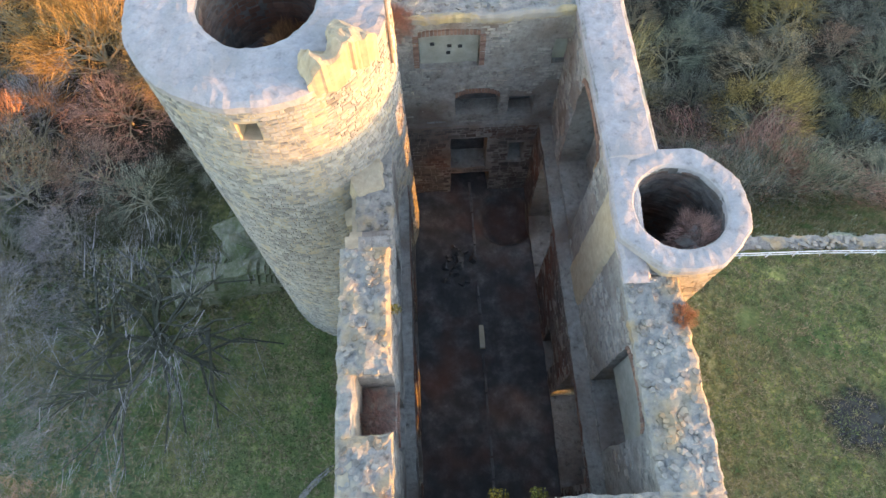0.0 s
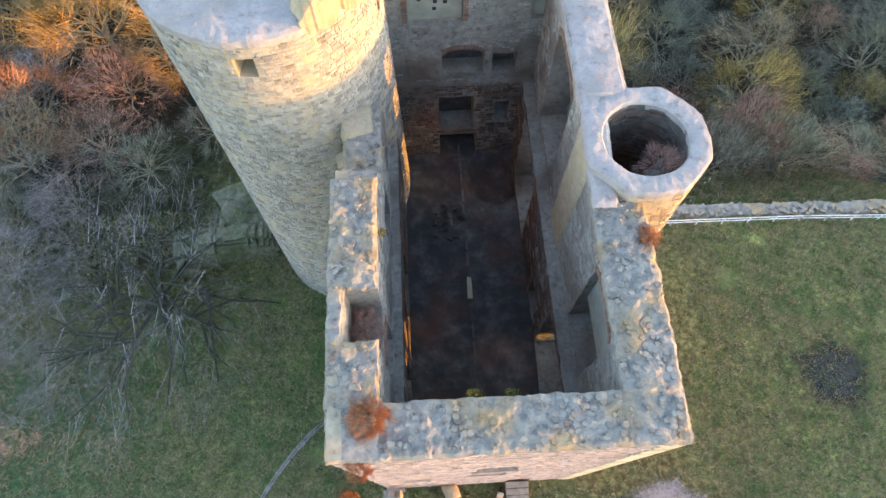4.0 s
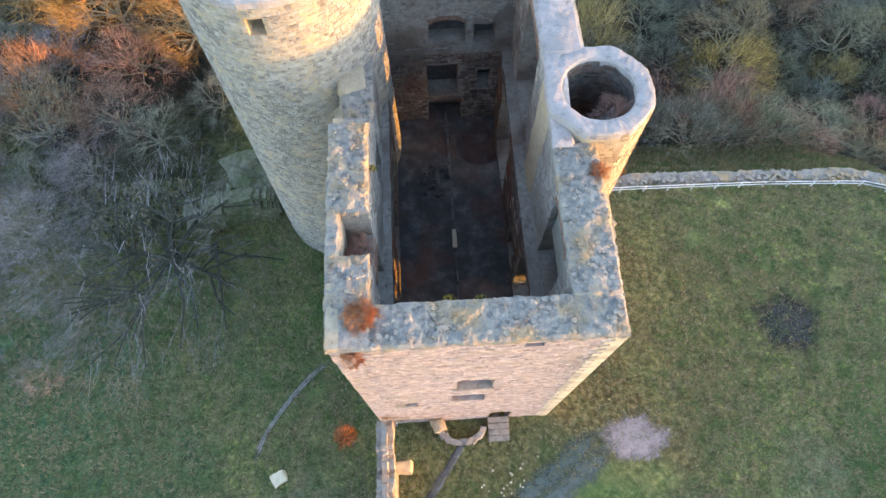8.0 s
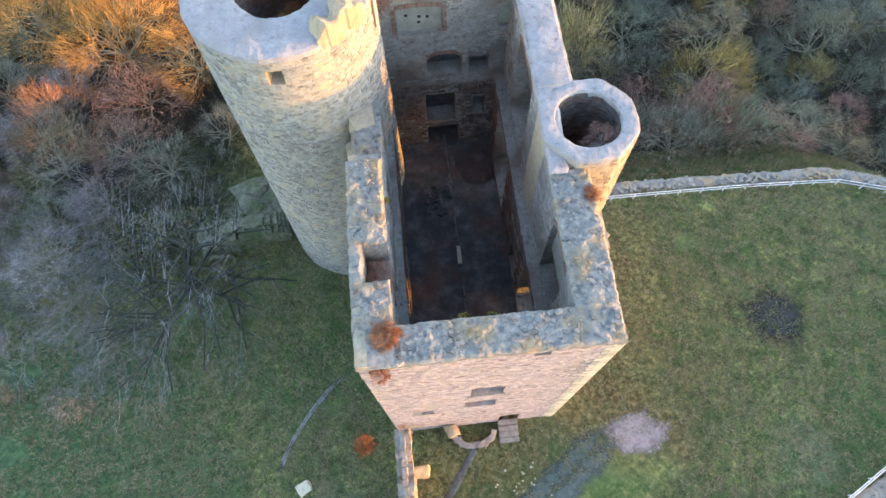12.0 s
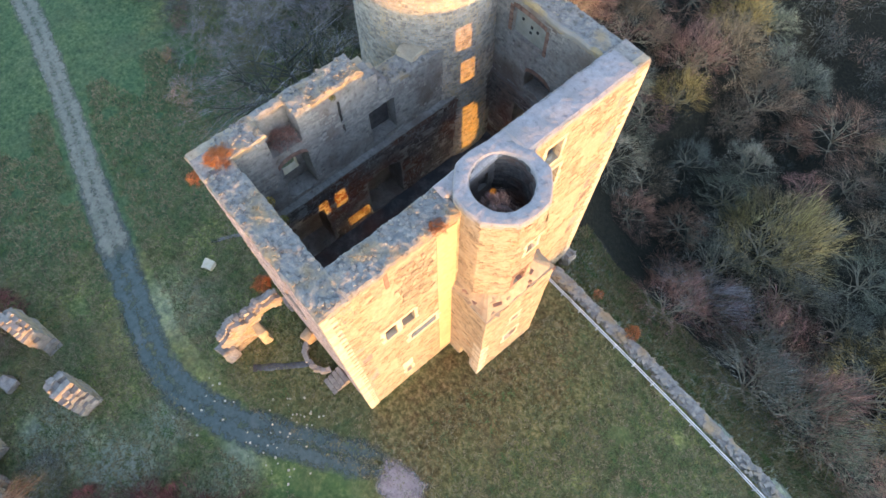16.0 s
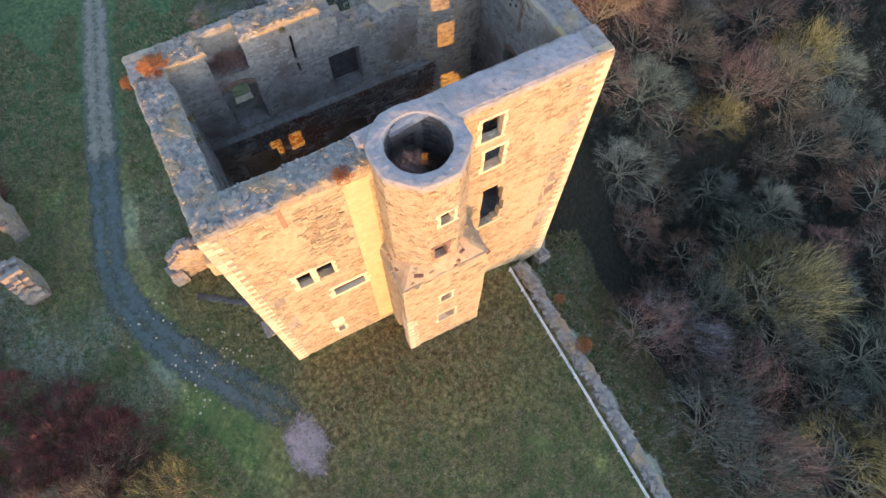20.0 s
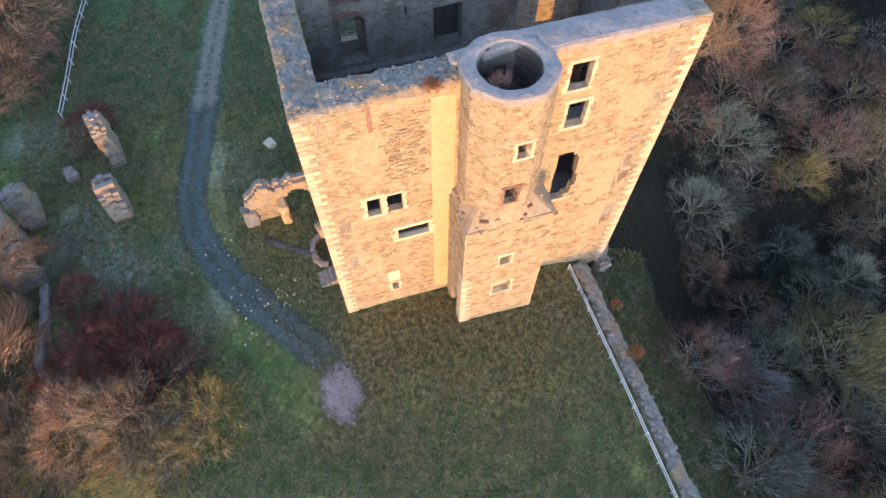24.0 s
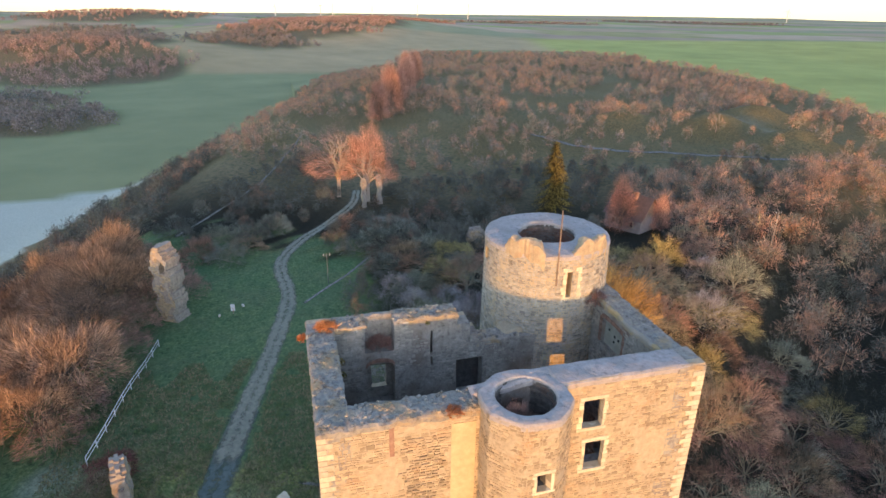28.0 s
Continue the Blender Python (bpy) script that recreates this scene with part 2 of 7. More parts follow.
def twig_material(name, stops):
    m, nt, b = mat(name, 0.9)
    o = nt.nodes.new("ShaderNodeObjectInfo")
    g = nt.nodes.new("ShaderNodeNewGeometry")
    col = ramp(nt, o.outputs["Random"], stops).outputs[0]
    v = ramp(nt, g.outputs["Random Per Island"], [(0.0, (0.2,) * 3), (0.5, (0.8,) * 3), (1.0, (1.9,) * 3)]).outputs[0]
    nt.links.new(mix(nt, 1.0, col, v, "MULTIPLY"), b.inputs["Base Color"])
    return m


M_TWIG = twig_material("bare_twigs", [(0.0, (0.25, 0.185, 0.135)), (0.3, (0.29, 0.22, 0.13)), (0.5, (0.24, 0.205, 0.13)), (0.7, (0.33, 0.20, 0.145)), (1.0, (0.33, 0.195, 0.12))])
M_RUST = twig_material("rust_twigs", [(0.0, (0.46, 0.19, 0.09)), (1.0, (0.50, 0.24, 0.10))])
M_BARK = earthy("bark", [(0.3, (0.07, 0.055, 0.045)), (0.7, (0.17, 0.14, 0.11))], 5.0, 1.0)


# ---------------------------------------------------------------- builders
def mesh_of(name, verts, faces, material, smooth=False):
    me = bpy.data.meshes.new(name)
    me.from_pydata([tuple(v) for v in verts] if not isinstance(verts, np.ndarray) else verts.tolist(), [], faces if isinstance(faces, list) else faces.tolist())
    me.materials.append(material)
    if smooth:
        me.polygons.foreach_set("use_smooth", [True] * len(me.polygons))
    me.update()
    return me


def thing(name, label, category, kind="", group="", at=None):
    ob = new(name)
    ob.empty_display_size = 0.5
    if at is not None:
        ob.matrix_world = at
    return tagged(ob, label, category, group, kind)


def part(name, data, material, parent, label="", kind=""):
    """One mesh object under a thing; data is a bmesh or a mesh."""
    if isinstance(data, bmesh.types.BMesh):
        me = bpy.data.meshes.new(name)
        data.to_mesh(me)
        data.free()
        me.materials.append(material)
        data = me
    ob = new(name, data)
    ob.parent = parent
    return tagged(ob, label, kind=kind)


def box_bm(x0, y0, z0, x1, y1, z1, bev=0.0, jit=0.0, seed=0):
    bm = bmesh.new()
    bmesh.ops.create_cube(bm, size=1.0)
    for v in bm.verts:
        v.co = Vector(((x0 + x1) / 2 + v.co.x * (x1 - x0), (y0 + y1) / 2 + v.co.y * (y1 - y0), (z0 + z1) / 2 + v.co.z * (z1 - z0)))
    if bev:
        bmesh.ops.bevel(bm, geom=bm.edges[:], offset=bev, segments=1, affect="EDGES")
    if jit:
        r = random.Random(seed)
        for v in bm.verts:
            v.co += Vector((r.uniform(-jit, jit), r.uniform(-jit, jit), r.uniform(-jit, jit)))
    return bm


def jitter(P, amp, freq=1.0, seed=0.0):
    """A smooth uneven shift for an array of points."""
    off = Vector((seed + 3.1, seed * 2 + 7.7, 1.3))
    return np.array([noise.noise_vector(Vector(p) * freq + off) for p in P.tolist()]) * (amp * 1.6)


def vox_mesh(name, us, zs, ds, occ, place, material, amp=0.035, deep=None):
    """The skin of a block wall: occ[i, j, k] says which cells of the grid us x zs x ds stand; place maps (u, z, d) to the world."""
    ni, nj, nk = occ.shape
    pad = np.zeros((ni + 2, nj + 2, nk + 2), bool)
    pad[1:-1, 1:-1, 1:-1] = occ
    faces, depth = [], []

    def vid(i, j, k):
        return (i * (nj + 1) + j) * (nk + 1) + k
    core = pad[1:-1, 1:-1, 1:-1]
    for axis in range(3):
        for side in (0, 1):
            sl = [slice(1, -1)] * 3
            sl[axis] = slice(2, None) if side else slice(0, -2)
            i, j, k = np.nonzero(core & ~pad[tuple(sl)])
            if axis == 0:
                q = [vid(i + side, j, k), vid(i + side, j + 1, k), vid(i + side, j + 1, k + 1), vid(i + side, j, k + 1)]
            elif axis == 1:
                q = [vid(i, j + side, k), vid(i, j + side, k + 1), vid(i + 1, j + side, k + 1), vid(i + 1, j + side, k)]
            else:
                q = [vid(i, j, k + side), vid(i + 1, j, k + side), vid(i + 1, j + 1, k + side), vid(i, j + 1, k + side)]
            f = np.stack(q, 1)
            faces.append(f[:, ::-1] if side == 0 else f)
            depth.append(k + side if axis == 2 else k)
    F = np.concatenate(faces)
    used, inv = np.unique(F, return_inverse=True)
    F = inv.reshape(F.shape)
    k = used % (nk + 1)
    j = (used // (nk + 1)) % (nj + 1)
    i = used // ((nk + 1) * (nj + 1))
    P = place(np.asarray(us)[i], np.asarray(zs)[j], np.asarray(ds)[k])
    P = P + jitter(P, amp, 1.3)
    me = mesh_of(name, P, F, material)
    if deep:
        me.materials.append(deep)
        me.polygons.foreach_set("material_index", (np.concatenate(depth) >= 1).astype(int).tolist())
    bm = bmesh.new()
    bm.from_mesh(me)
    bmesh.ops.recalc_face_normals(bm, faces=bm.faces[:])
    bm.to_mesh(me)
    bm.free()
    return me


def inside(op, u, z):
    """Whether (u, z) lies in an opening: (u0, u1, z0, z1, rise, ...) with an arched head of that rise."""
    u0, u1, z0, z1, rise = op[:5]
    m = (u > u0) & (u < u1) & (z > z0) & (z < z1)
    if rise:
        t = (u - (u0 + u1) / 2) / ((u1 - u0) / 2)
        m &= z < z1 - rise * (1 - np.sqrt(np.clip(1 - t * t, 0, 1)))
    return m


def axis_cuts(a, b, step, extra=()):
    """Even cuts from a to b with the edges of openings let in."""
    g = list(np.linspace(a, b, max(2, round((b - a) / step) + 1)))
    for e in extra:
        if a < e < b:
            i = int(np.argmin([abs(v - e) for v in g]))
            if 0 < i < len(g) - 1:
                g[i] = e
    return np.array(sorted(set(g)))


def stone_mesh(name, cells, place, material, seed=0, proud=(0.004, 0.038), gap=0.011):
    """Rubble facing: cells are (u0, u1, z0, z1) arrays; each becomes a slab that stands proud of the wall."""
    rng = np.random.default_rng(seed)
    u0, u1, z0, z1 = cells
    n = len(u0)
    pr = rng.uniform(*proud, n)
    P = []
    for d, s in ((-0.03, 0.0), (None, 0.022)):
        for a, c in ((0, 0), (1, 0), (1, 1), (0, 1)):
            u = np.where(a, u1 - gap - s, u0 + gap + s) + rng.uniform(-0.03, 0.03, n)
            z = np.where(c, z1 - gap - s, z0 + gap + s) + rng.uniform(-0.03, 0.03, n)
            P.append(place(u, z, -(pr + rng.uniform(-0.012, 0.012, n)) if d is None else np.full(n, -d)))
    P = np.stack(P, 1).reshape(-1, 3)
    base = np.arange(n)[:, None] * 8
    F = np.concatenate([base + np.array(q) for q in ((4, 5, 6, 7), (0, 1, 5, 4), (1, 2, 6, 5), (2, 3, 7, 6), (3, 0, 4, 7))])
    return mesh_of(name, P, F, material)


def course_cells(ulen, z0, z1, test, seed=0, h=(0.16, 0.32), w=(0.25, 0.7)):
    rng = random.Random(seed)
    out = []
    z = z0
    while z < z1 - 0.1:
        hh = min(rng.uniform(*h), z1 - z)
        u = -rng.uniform(0, 0.3)
        while u < ulen - 0.08:
            ww = rng.uniform(*w)
            a, b = max(u, 0), min(u + ww, ulen)
            if b - a > 0.1:
                out.append((a, b, z, z + hh))
            u += ww
        z += hh
    c = np.array(out).T
    ok = np.ones(c.shape[1], bool)
    for fu in (0.02, 0.5, 0.98):
        for fz in (0.05, 0.95):
            ok &= test(c[0] + (c[1] - c[0]) * fu, c[2] + (c[3] - c[2]) * fz)
    return c[:, ok]


# ---------------------------------------------------------------- ground
def smooth(t):
    t = np.clip(t, 0, 1)
    return t * t * (3 - 2 * t)


BASTION = [(0.6, 20.4), (12.0, 20.35), (22.0, 20.1), (31.0, 19.6), (36.0, 17.4), (39.0, 12.0), (38.0, 5.0), (33.0, -2.0), (26.4, -6.4), (19.3, -10.0), (12.0, -14.0)]


def seg_dist(x, y, pts):
    """Distance to a polyline, and on which side of it (positive: to its left)."""
    best, side = np.full(np.shape(x), 1e9), np.zeros(np.shape(x))
    for (ax, ay), (bx, by) in zip(pts, pts[1:]):
        L2 = (bx - ax) ** 2 + (by - ay) ** 2
        t = np.clip(((x - ax) * (bx - ax) + (y - ay) * (by - ay)) / L2, 0, 1)
        d = np.hypot(x - ax - t * (bx - ax), y - ay - t * (by - ay))
        cr = (bx - ax) * (y - ay) - (by - ay) * (x - ax)
        side = np.where(d < best, np.sign(cr), side)
        best = np.minimum(best, d)
    return best, side


RIM = [(-900.0, 420.0), (-640.0, 390.0), (-340.0, 350.0), (-190.0, 270.0), (-125.0, 195.0), (-75.0, 100.0), (-45.0, 56.0), (-28.0, 38.0), (-18.0, 26.0), (-6.0, 24.0)] + BASTION + [(0.0, -22.0), (-14.0, -31.0), (-40.0, -30.0), (-90.0, -27.0), (-150.0, -20.0), (-300.0, 14.0), (-500.0, 80.0), (-800.0, 200.0), (-900.0, 420.0)]


def ground(x, y):
    x, y = np.asarray(x, float), np.asarray(y, float)
    s = -0.966 * x + 0.256 * y
    top = -0.4 - 0.02 * np.clip(s - 15, 0, 800) - 2.0 * np.clip(y / 20, 0, 1.2) ** 3 * smooth((x + 8) / 6)
    d, side = seg_dist(x, y, RIM)
    out = np.where(side > 0, d, 0.0)
    north = y > 10 + 0.0 * x
    east = smooth((x + 20) / 20)
    fall = np.where(north, 16 * smooth(out / 22) + 20 * smooth((out - 22) / 150), 10 * smooth(out / 25) + 26 * smooth((out - 15) / 80))
    fall = fall + 1.8 * east * smooth(out / 1.0)
    z = top - fall
    und = np.sin(x * 0.21) * np.sin(y * 0.17 + 1) * 0.25 + np.sin(x * 0.53 + y * 0.41) * 0.1
    far = smooth((s - 330) / 250)
    low = -46 + 5 * np.sin(x * 0.0021 + 0.7) * np.sin(y * 0.0017 + 1.3)
    for cx, cy, rr, hh in ((-1000, -290, 220, 22), (-1250, -330, 250, 20), (-1650, 40, 330, 34), (-2050, 330, 330, 32), (-2500, -560, 500, 45), (-540, -240, 120, 9)):
        low = low + hh * np.exp(-((x - cx) ** 2 + (y - cy) ** 2) / rr ** 2)
    r = np.hypot(x, y)
    wide = smooth((r - 820) / 250)
    z = z - 5 * np.exp(-((x + 155) ** 2 + (y - 62) ** 2) / 55 ** 2) + 8 * np.exp(-((x + 180) ** 2 + (y - 166) ** 2) / 14 ** 2) + 7 * np.exp(-((x + 146) ** 2 + (y - 174) ** 2) / 12 ** 2) + 8 * np.exp(-((x + 196) ** 2 + (y - 200) ** 2) / 16 ** 2) + 6 * np.exp(-((x + 205) ** 2 + (y - 140) ** 2) / 14 ** 2)
    z = z * (1 - wide) + low * wide
    # The last term adds an unseen eastern rise that shades low ground from the sun.
    z = z + und * smooth((r - 25) / 30) + 50.5 * smooth((x - 200) / 300) * smooth((900 - np.abs(y)) / 400)
    return z


def G(x, y):
    return float(ground(x, y))


def spread(a, b, fine0, fine1, step, grow=1.16):
    g = list(np.arange(fine0, fine1 + 0.01, step))
    d, v = step, fine1
    while v < b:
        d *= grow
        v += d
        g.append(v)
    d, v = step, fine0
    while v > a:
        d *= grow
        v -= d
        g.insert(0, v)
    return np.array(g)


gx, gy = spread(-4800, 3000, -100, 60, 0.9, 1.05), spread(-4000, 4000, -50, 70, 0.9, 1.05)
XX, YY = np.meshgrid(gx, gy, indexing="ij")
ZZ = ground(XX, YY)
GP = np.stack([XX.ravel(), YY.ravel(), ZZ.ravel()], 1)
ii, jj = np.meshgrid(np.arange(len(gx) - 1), np.arange(len(gy) - 1), indexing="ij")
b0 = (ii * len(gy) + jj).ravel()
GF = np.stack([b0, b0 + len(gy), b0 + len(gy) + 1, b0 + 1], 1)


def cover(x, y):
    """Land cover as (shade-darkened wood floor, arable, dry) for each point."""
    d, side = seg_dist(x, y, RIM)
    out = np.where(side > 0, d, -d)
    s = -0.966 * x + 0.256 * y
    n = 0.256 * x + 0.966 * y
    ragged = 3.0 * np.sin(x * 0.31 + 1) * np.sin(y * 0.27) + 1.5 * np.sin(x * 0.9 + y * 0.7)
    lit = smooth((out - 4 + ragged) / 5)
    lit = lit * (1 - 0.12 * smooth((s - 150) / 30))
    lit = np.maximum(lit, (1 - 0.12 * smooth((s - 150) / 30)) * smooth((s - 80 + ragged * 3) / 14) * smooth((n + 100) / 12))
    # The same dark floor colour also deepens the foot of the north wall.
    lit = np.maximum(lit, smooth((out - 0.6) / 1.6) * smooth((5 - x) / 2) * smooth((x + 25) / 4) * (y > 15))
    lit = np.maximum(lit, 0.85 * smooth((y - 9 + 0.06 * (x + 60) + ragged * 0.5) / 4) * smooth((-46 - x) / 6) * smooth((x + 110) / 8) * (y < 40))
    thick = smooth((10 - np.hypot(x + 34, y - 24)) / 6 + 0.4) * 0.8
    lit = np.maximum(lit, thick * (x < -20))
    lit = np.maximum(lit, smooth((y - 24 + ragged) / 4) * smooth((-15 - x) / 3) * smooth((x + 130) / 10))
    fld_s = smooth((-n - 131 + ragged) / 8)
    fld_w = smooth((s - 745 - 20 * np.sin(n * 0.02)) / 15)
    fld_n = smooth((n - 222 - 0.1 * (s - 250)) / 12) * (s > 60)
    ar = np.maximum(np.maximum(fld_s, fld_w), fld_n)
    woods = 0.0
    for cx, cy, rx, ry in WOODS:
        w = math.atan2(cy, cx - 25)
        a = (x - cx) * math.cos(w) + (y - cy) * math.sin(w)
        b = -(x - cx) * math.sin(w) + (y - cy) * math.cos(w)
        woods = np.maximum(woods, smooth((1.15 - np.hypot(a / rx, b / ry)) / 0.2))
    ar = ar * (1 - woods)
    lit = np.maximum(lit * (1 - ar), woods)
    dry = 0.95 * smooth((-n - 129 + ragged) / 5) * smooth((223 + (n + 187) * 0.604 - s) / 5) * smooth((s - 60) / 30)
    dry = np.maximum(dry, 0.6 * smooth((y - 20.5) / 1.0) * smooth((28 - y + ragged) / 4) * smooth((x + 1) / 2) * smooth((40 - x) / 6))
    for cx, cy, r, a in DRY:
        dry = np.maximum(dry, a * smooth((r + ragged * 0.25 - np.hypot(x - cx, y - cy)) / (r * 0.6)))
    # The fourth value masks that painted shadow west of the castle.
    return np.stack([np.clip(lit, 0, 1), np.clip(ar, 0, 1), np.clip(dry, 0, 1), 0.75 * smooth((-22 - x + ragged * 1.5) / 8) * smooth((14 - y + ragged) / 5) * (1 - np.clip(lit, 0, 1)) * (1 - np.clip(ar, 0, 1))], -1)


WOODS = [(-500, -190, 75, 60), (-620, -262, 60, 70), (-930, -258, 190, 120), (-1150, -330, 150, 150), (-1330, -60, 160, 120), (-1620, 40, 240, 170), (-1900, 210, 260, 170), (-2250, 470, 260, 130), (-1700, -520, 260, 220), (-2500, -560, 400, 300), (-2900, 1150, 120, 420), (-3300, 300, 130, 500), (-3000, 2200, 120, 500)]
COPSES = [(190, 1.4, 0), (150, 1.6, 0), (420, 2.0, 1), (330, 2.4, 0), (300, 2.6, 0), (480, 3.2, 1), (480, 3.6, 1), (360, 4.2, 1), (400, 3.6, 0), (460, 5.0, 1), (300, 6.0, 0), (320, 6.5, 0), (300, 6.5, 0)]
DRY = [(-10, -13.5, 3.5, 0.35), (-3, -11, 3.0, 0.3), (-27, -24, 4, 0.35), (-100, 20, 7, 0.45), (-186, 182, 13, 0.3), (-166, 188, 10, 0.3), (-18, -7, 5, 0.25), (15, 26, 5, 0.2), (19, -5, 4, 0.15), (-9, -17.5, 4.5, 0.5), (-14, -20.5, 4, 0.4), (-3, -14, 3, 0.35)]
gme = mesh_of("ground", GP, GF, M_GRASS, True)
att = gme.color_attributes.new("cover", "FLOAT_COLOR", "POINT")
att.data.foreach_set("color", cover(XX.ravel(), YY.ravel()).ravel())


def crops(x, y):
    """Base colour of the arable land, field by field."""
    s, n = -0.966 * x + 0.256 * y, 0.256 * x + 0.966 * y
    dull, pale, bright = np.array([0.245, 0.255, 0.13]), np.array([0.40, 0.30, 0.165]), np.array([0.36, 0.36, 0.115])
    col = np.zeros(x.shape + (4,)) + np.array([*dull, 1.0])
    k = smooth((s - 820 - 0.15 * (n + 200)) / 40)[..., None]
    col[..., :3] = col[..., :3] * (1 - k) + pale * k
    k = smooth((n - 200) / 60)[..., None]
    col[..., :3] = col[..., :3] * (1 - k) + bright * k
    k = (smooth((n - 210) / 60) * smooth((n - 330 + 0.2 * s) / 120) * smooth((620 - s) / 150))[..., None]
    col[..., :3] = col[..., :3] * (1 - 0.6 * k) + np.array([0.46, 0.38, 0.14]) * 0.6 * k
    tones = np.array([[0.30, 0.28, 0.13], [0.38, 0.28, 0.19], [0.25, 0.26, 0.15], [0.42, 0.32, 0.22], [0.28, 0.31, 0.12], [0.33, 0.25, 0.19]])
    cell = (np.floor((s + 0.2 * n) / 330).astype(int) * 7 + np.floor((n - 0.15 * s) / 520).astype(int) * 3) % 6
    k = smooth((s - 1650) / 100)[..., None]
    col[..., :3] = col[..., :3] * (1 - k) + tones[cell] * k
    return col


gme.color_attributes.new("crop", "FLOAT_COLOR", "POINT").data.foreach_set("color", crops(XX.ravel(), YY.ravel()).ravel())


def worn_grass(x, y):
    """Where the turf is trodden or dead and brown."""
    ragged = 2.0 * np.sin(x * 0.41 + 1) * np.sin(y * 0.37) + 1.0 * np.sin(x * 1.1 + y * 0.9)
    east = 1.0 * smooth((16 + ragged - x) / 11) * smooth((x + 0.5) / 1.0) * smooth((y + 5 + ragged) / 4) * smooth((22 - y) / 2)
    south = 0.65 * smooth((9.5 + ragged - np.abs(x + 5)) / 5) * smooth((y + 9 + ragged) / 4) * smooth((1 - y) / 1)
    glade = 1.0 * smooth((56 + 4 * ragged - np.hypot(x + 168, (y - 168) * 0.9)) / 14) * (0.55 + 0.45 * np.sin(x * 0.11 + 1) * np.sin(y * 0.09))
    slope = 0.8 * smooth((-0.966 * x + 0.256 * y - 165) / 20) * smooth((np.sin(x * 0.045 + 0.6) * np.sin(y * 0.05) + 0.45) / 0.6) * smooth((900 - np.hypot(x, y)) / 100)
    n = 0.256 * x + 0.966 * y
    slope = slope * smooth((n + 110) / 15) * smooth((215 - n) / 20)
    return np.clip(np.maximum.reduce([east, south, glade, slope]), 0, 1)


gme.attributes.new("worn", "FLOAT", "POINT").data.foreach_set("value", worn_grass(XX.ravel(), YY.ravel()))
gme.attributes.new("heath", "FLOAT", "POINT").data.foreach_set("value", smooth((-0.966 * XX.ravel() + 0.256 * YY.ravel() - 95) / 60))
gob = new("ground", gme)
tagged(gob, "rough winter grass on a castle hill with fields beyond", "ground", kind="structure")

# ---------------------------------------------------------------- castle walls
TOPZ, LX, LY = 22.0, 12.0, 22.9
FLOOR_Z, LEDGE = 7.85, 14.9


def finder(us, zs, occ, k):
    def test(u, z):
        i = np.clip(np.searchsorted(us, u) - 1, 0, len(us) - 2)
        j = np.clip(np.searchsorted(zs, z) - 1, 0, len(zs) - 2)
        return occ[i, j, k]
    return test


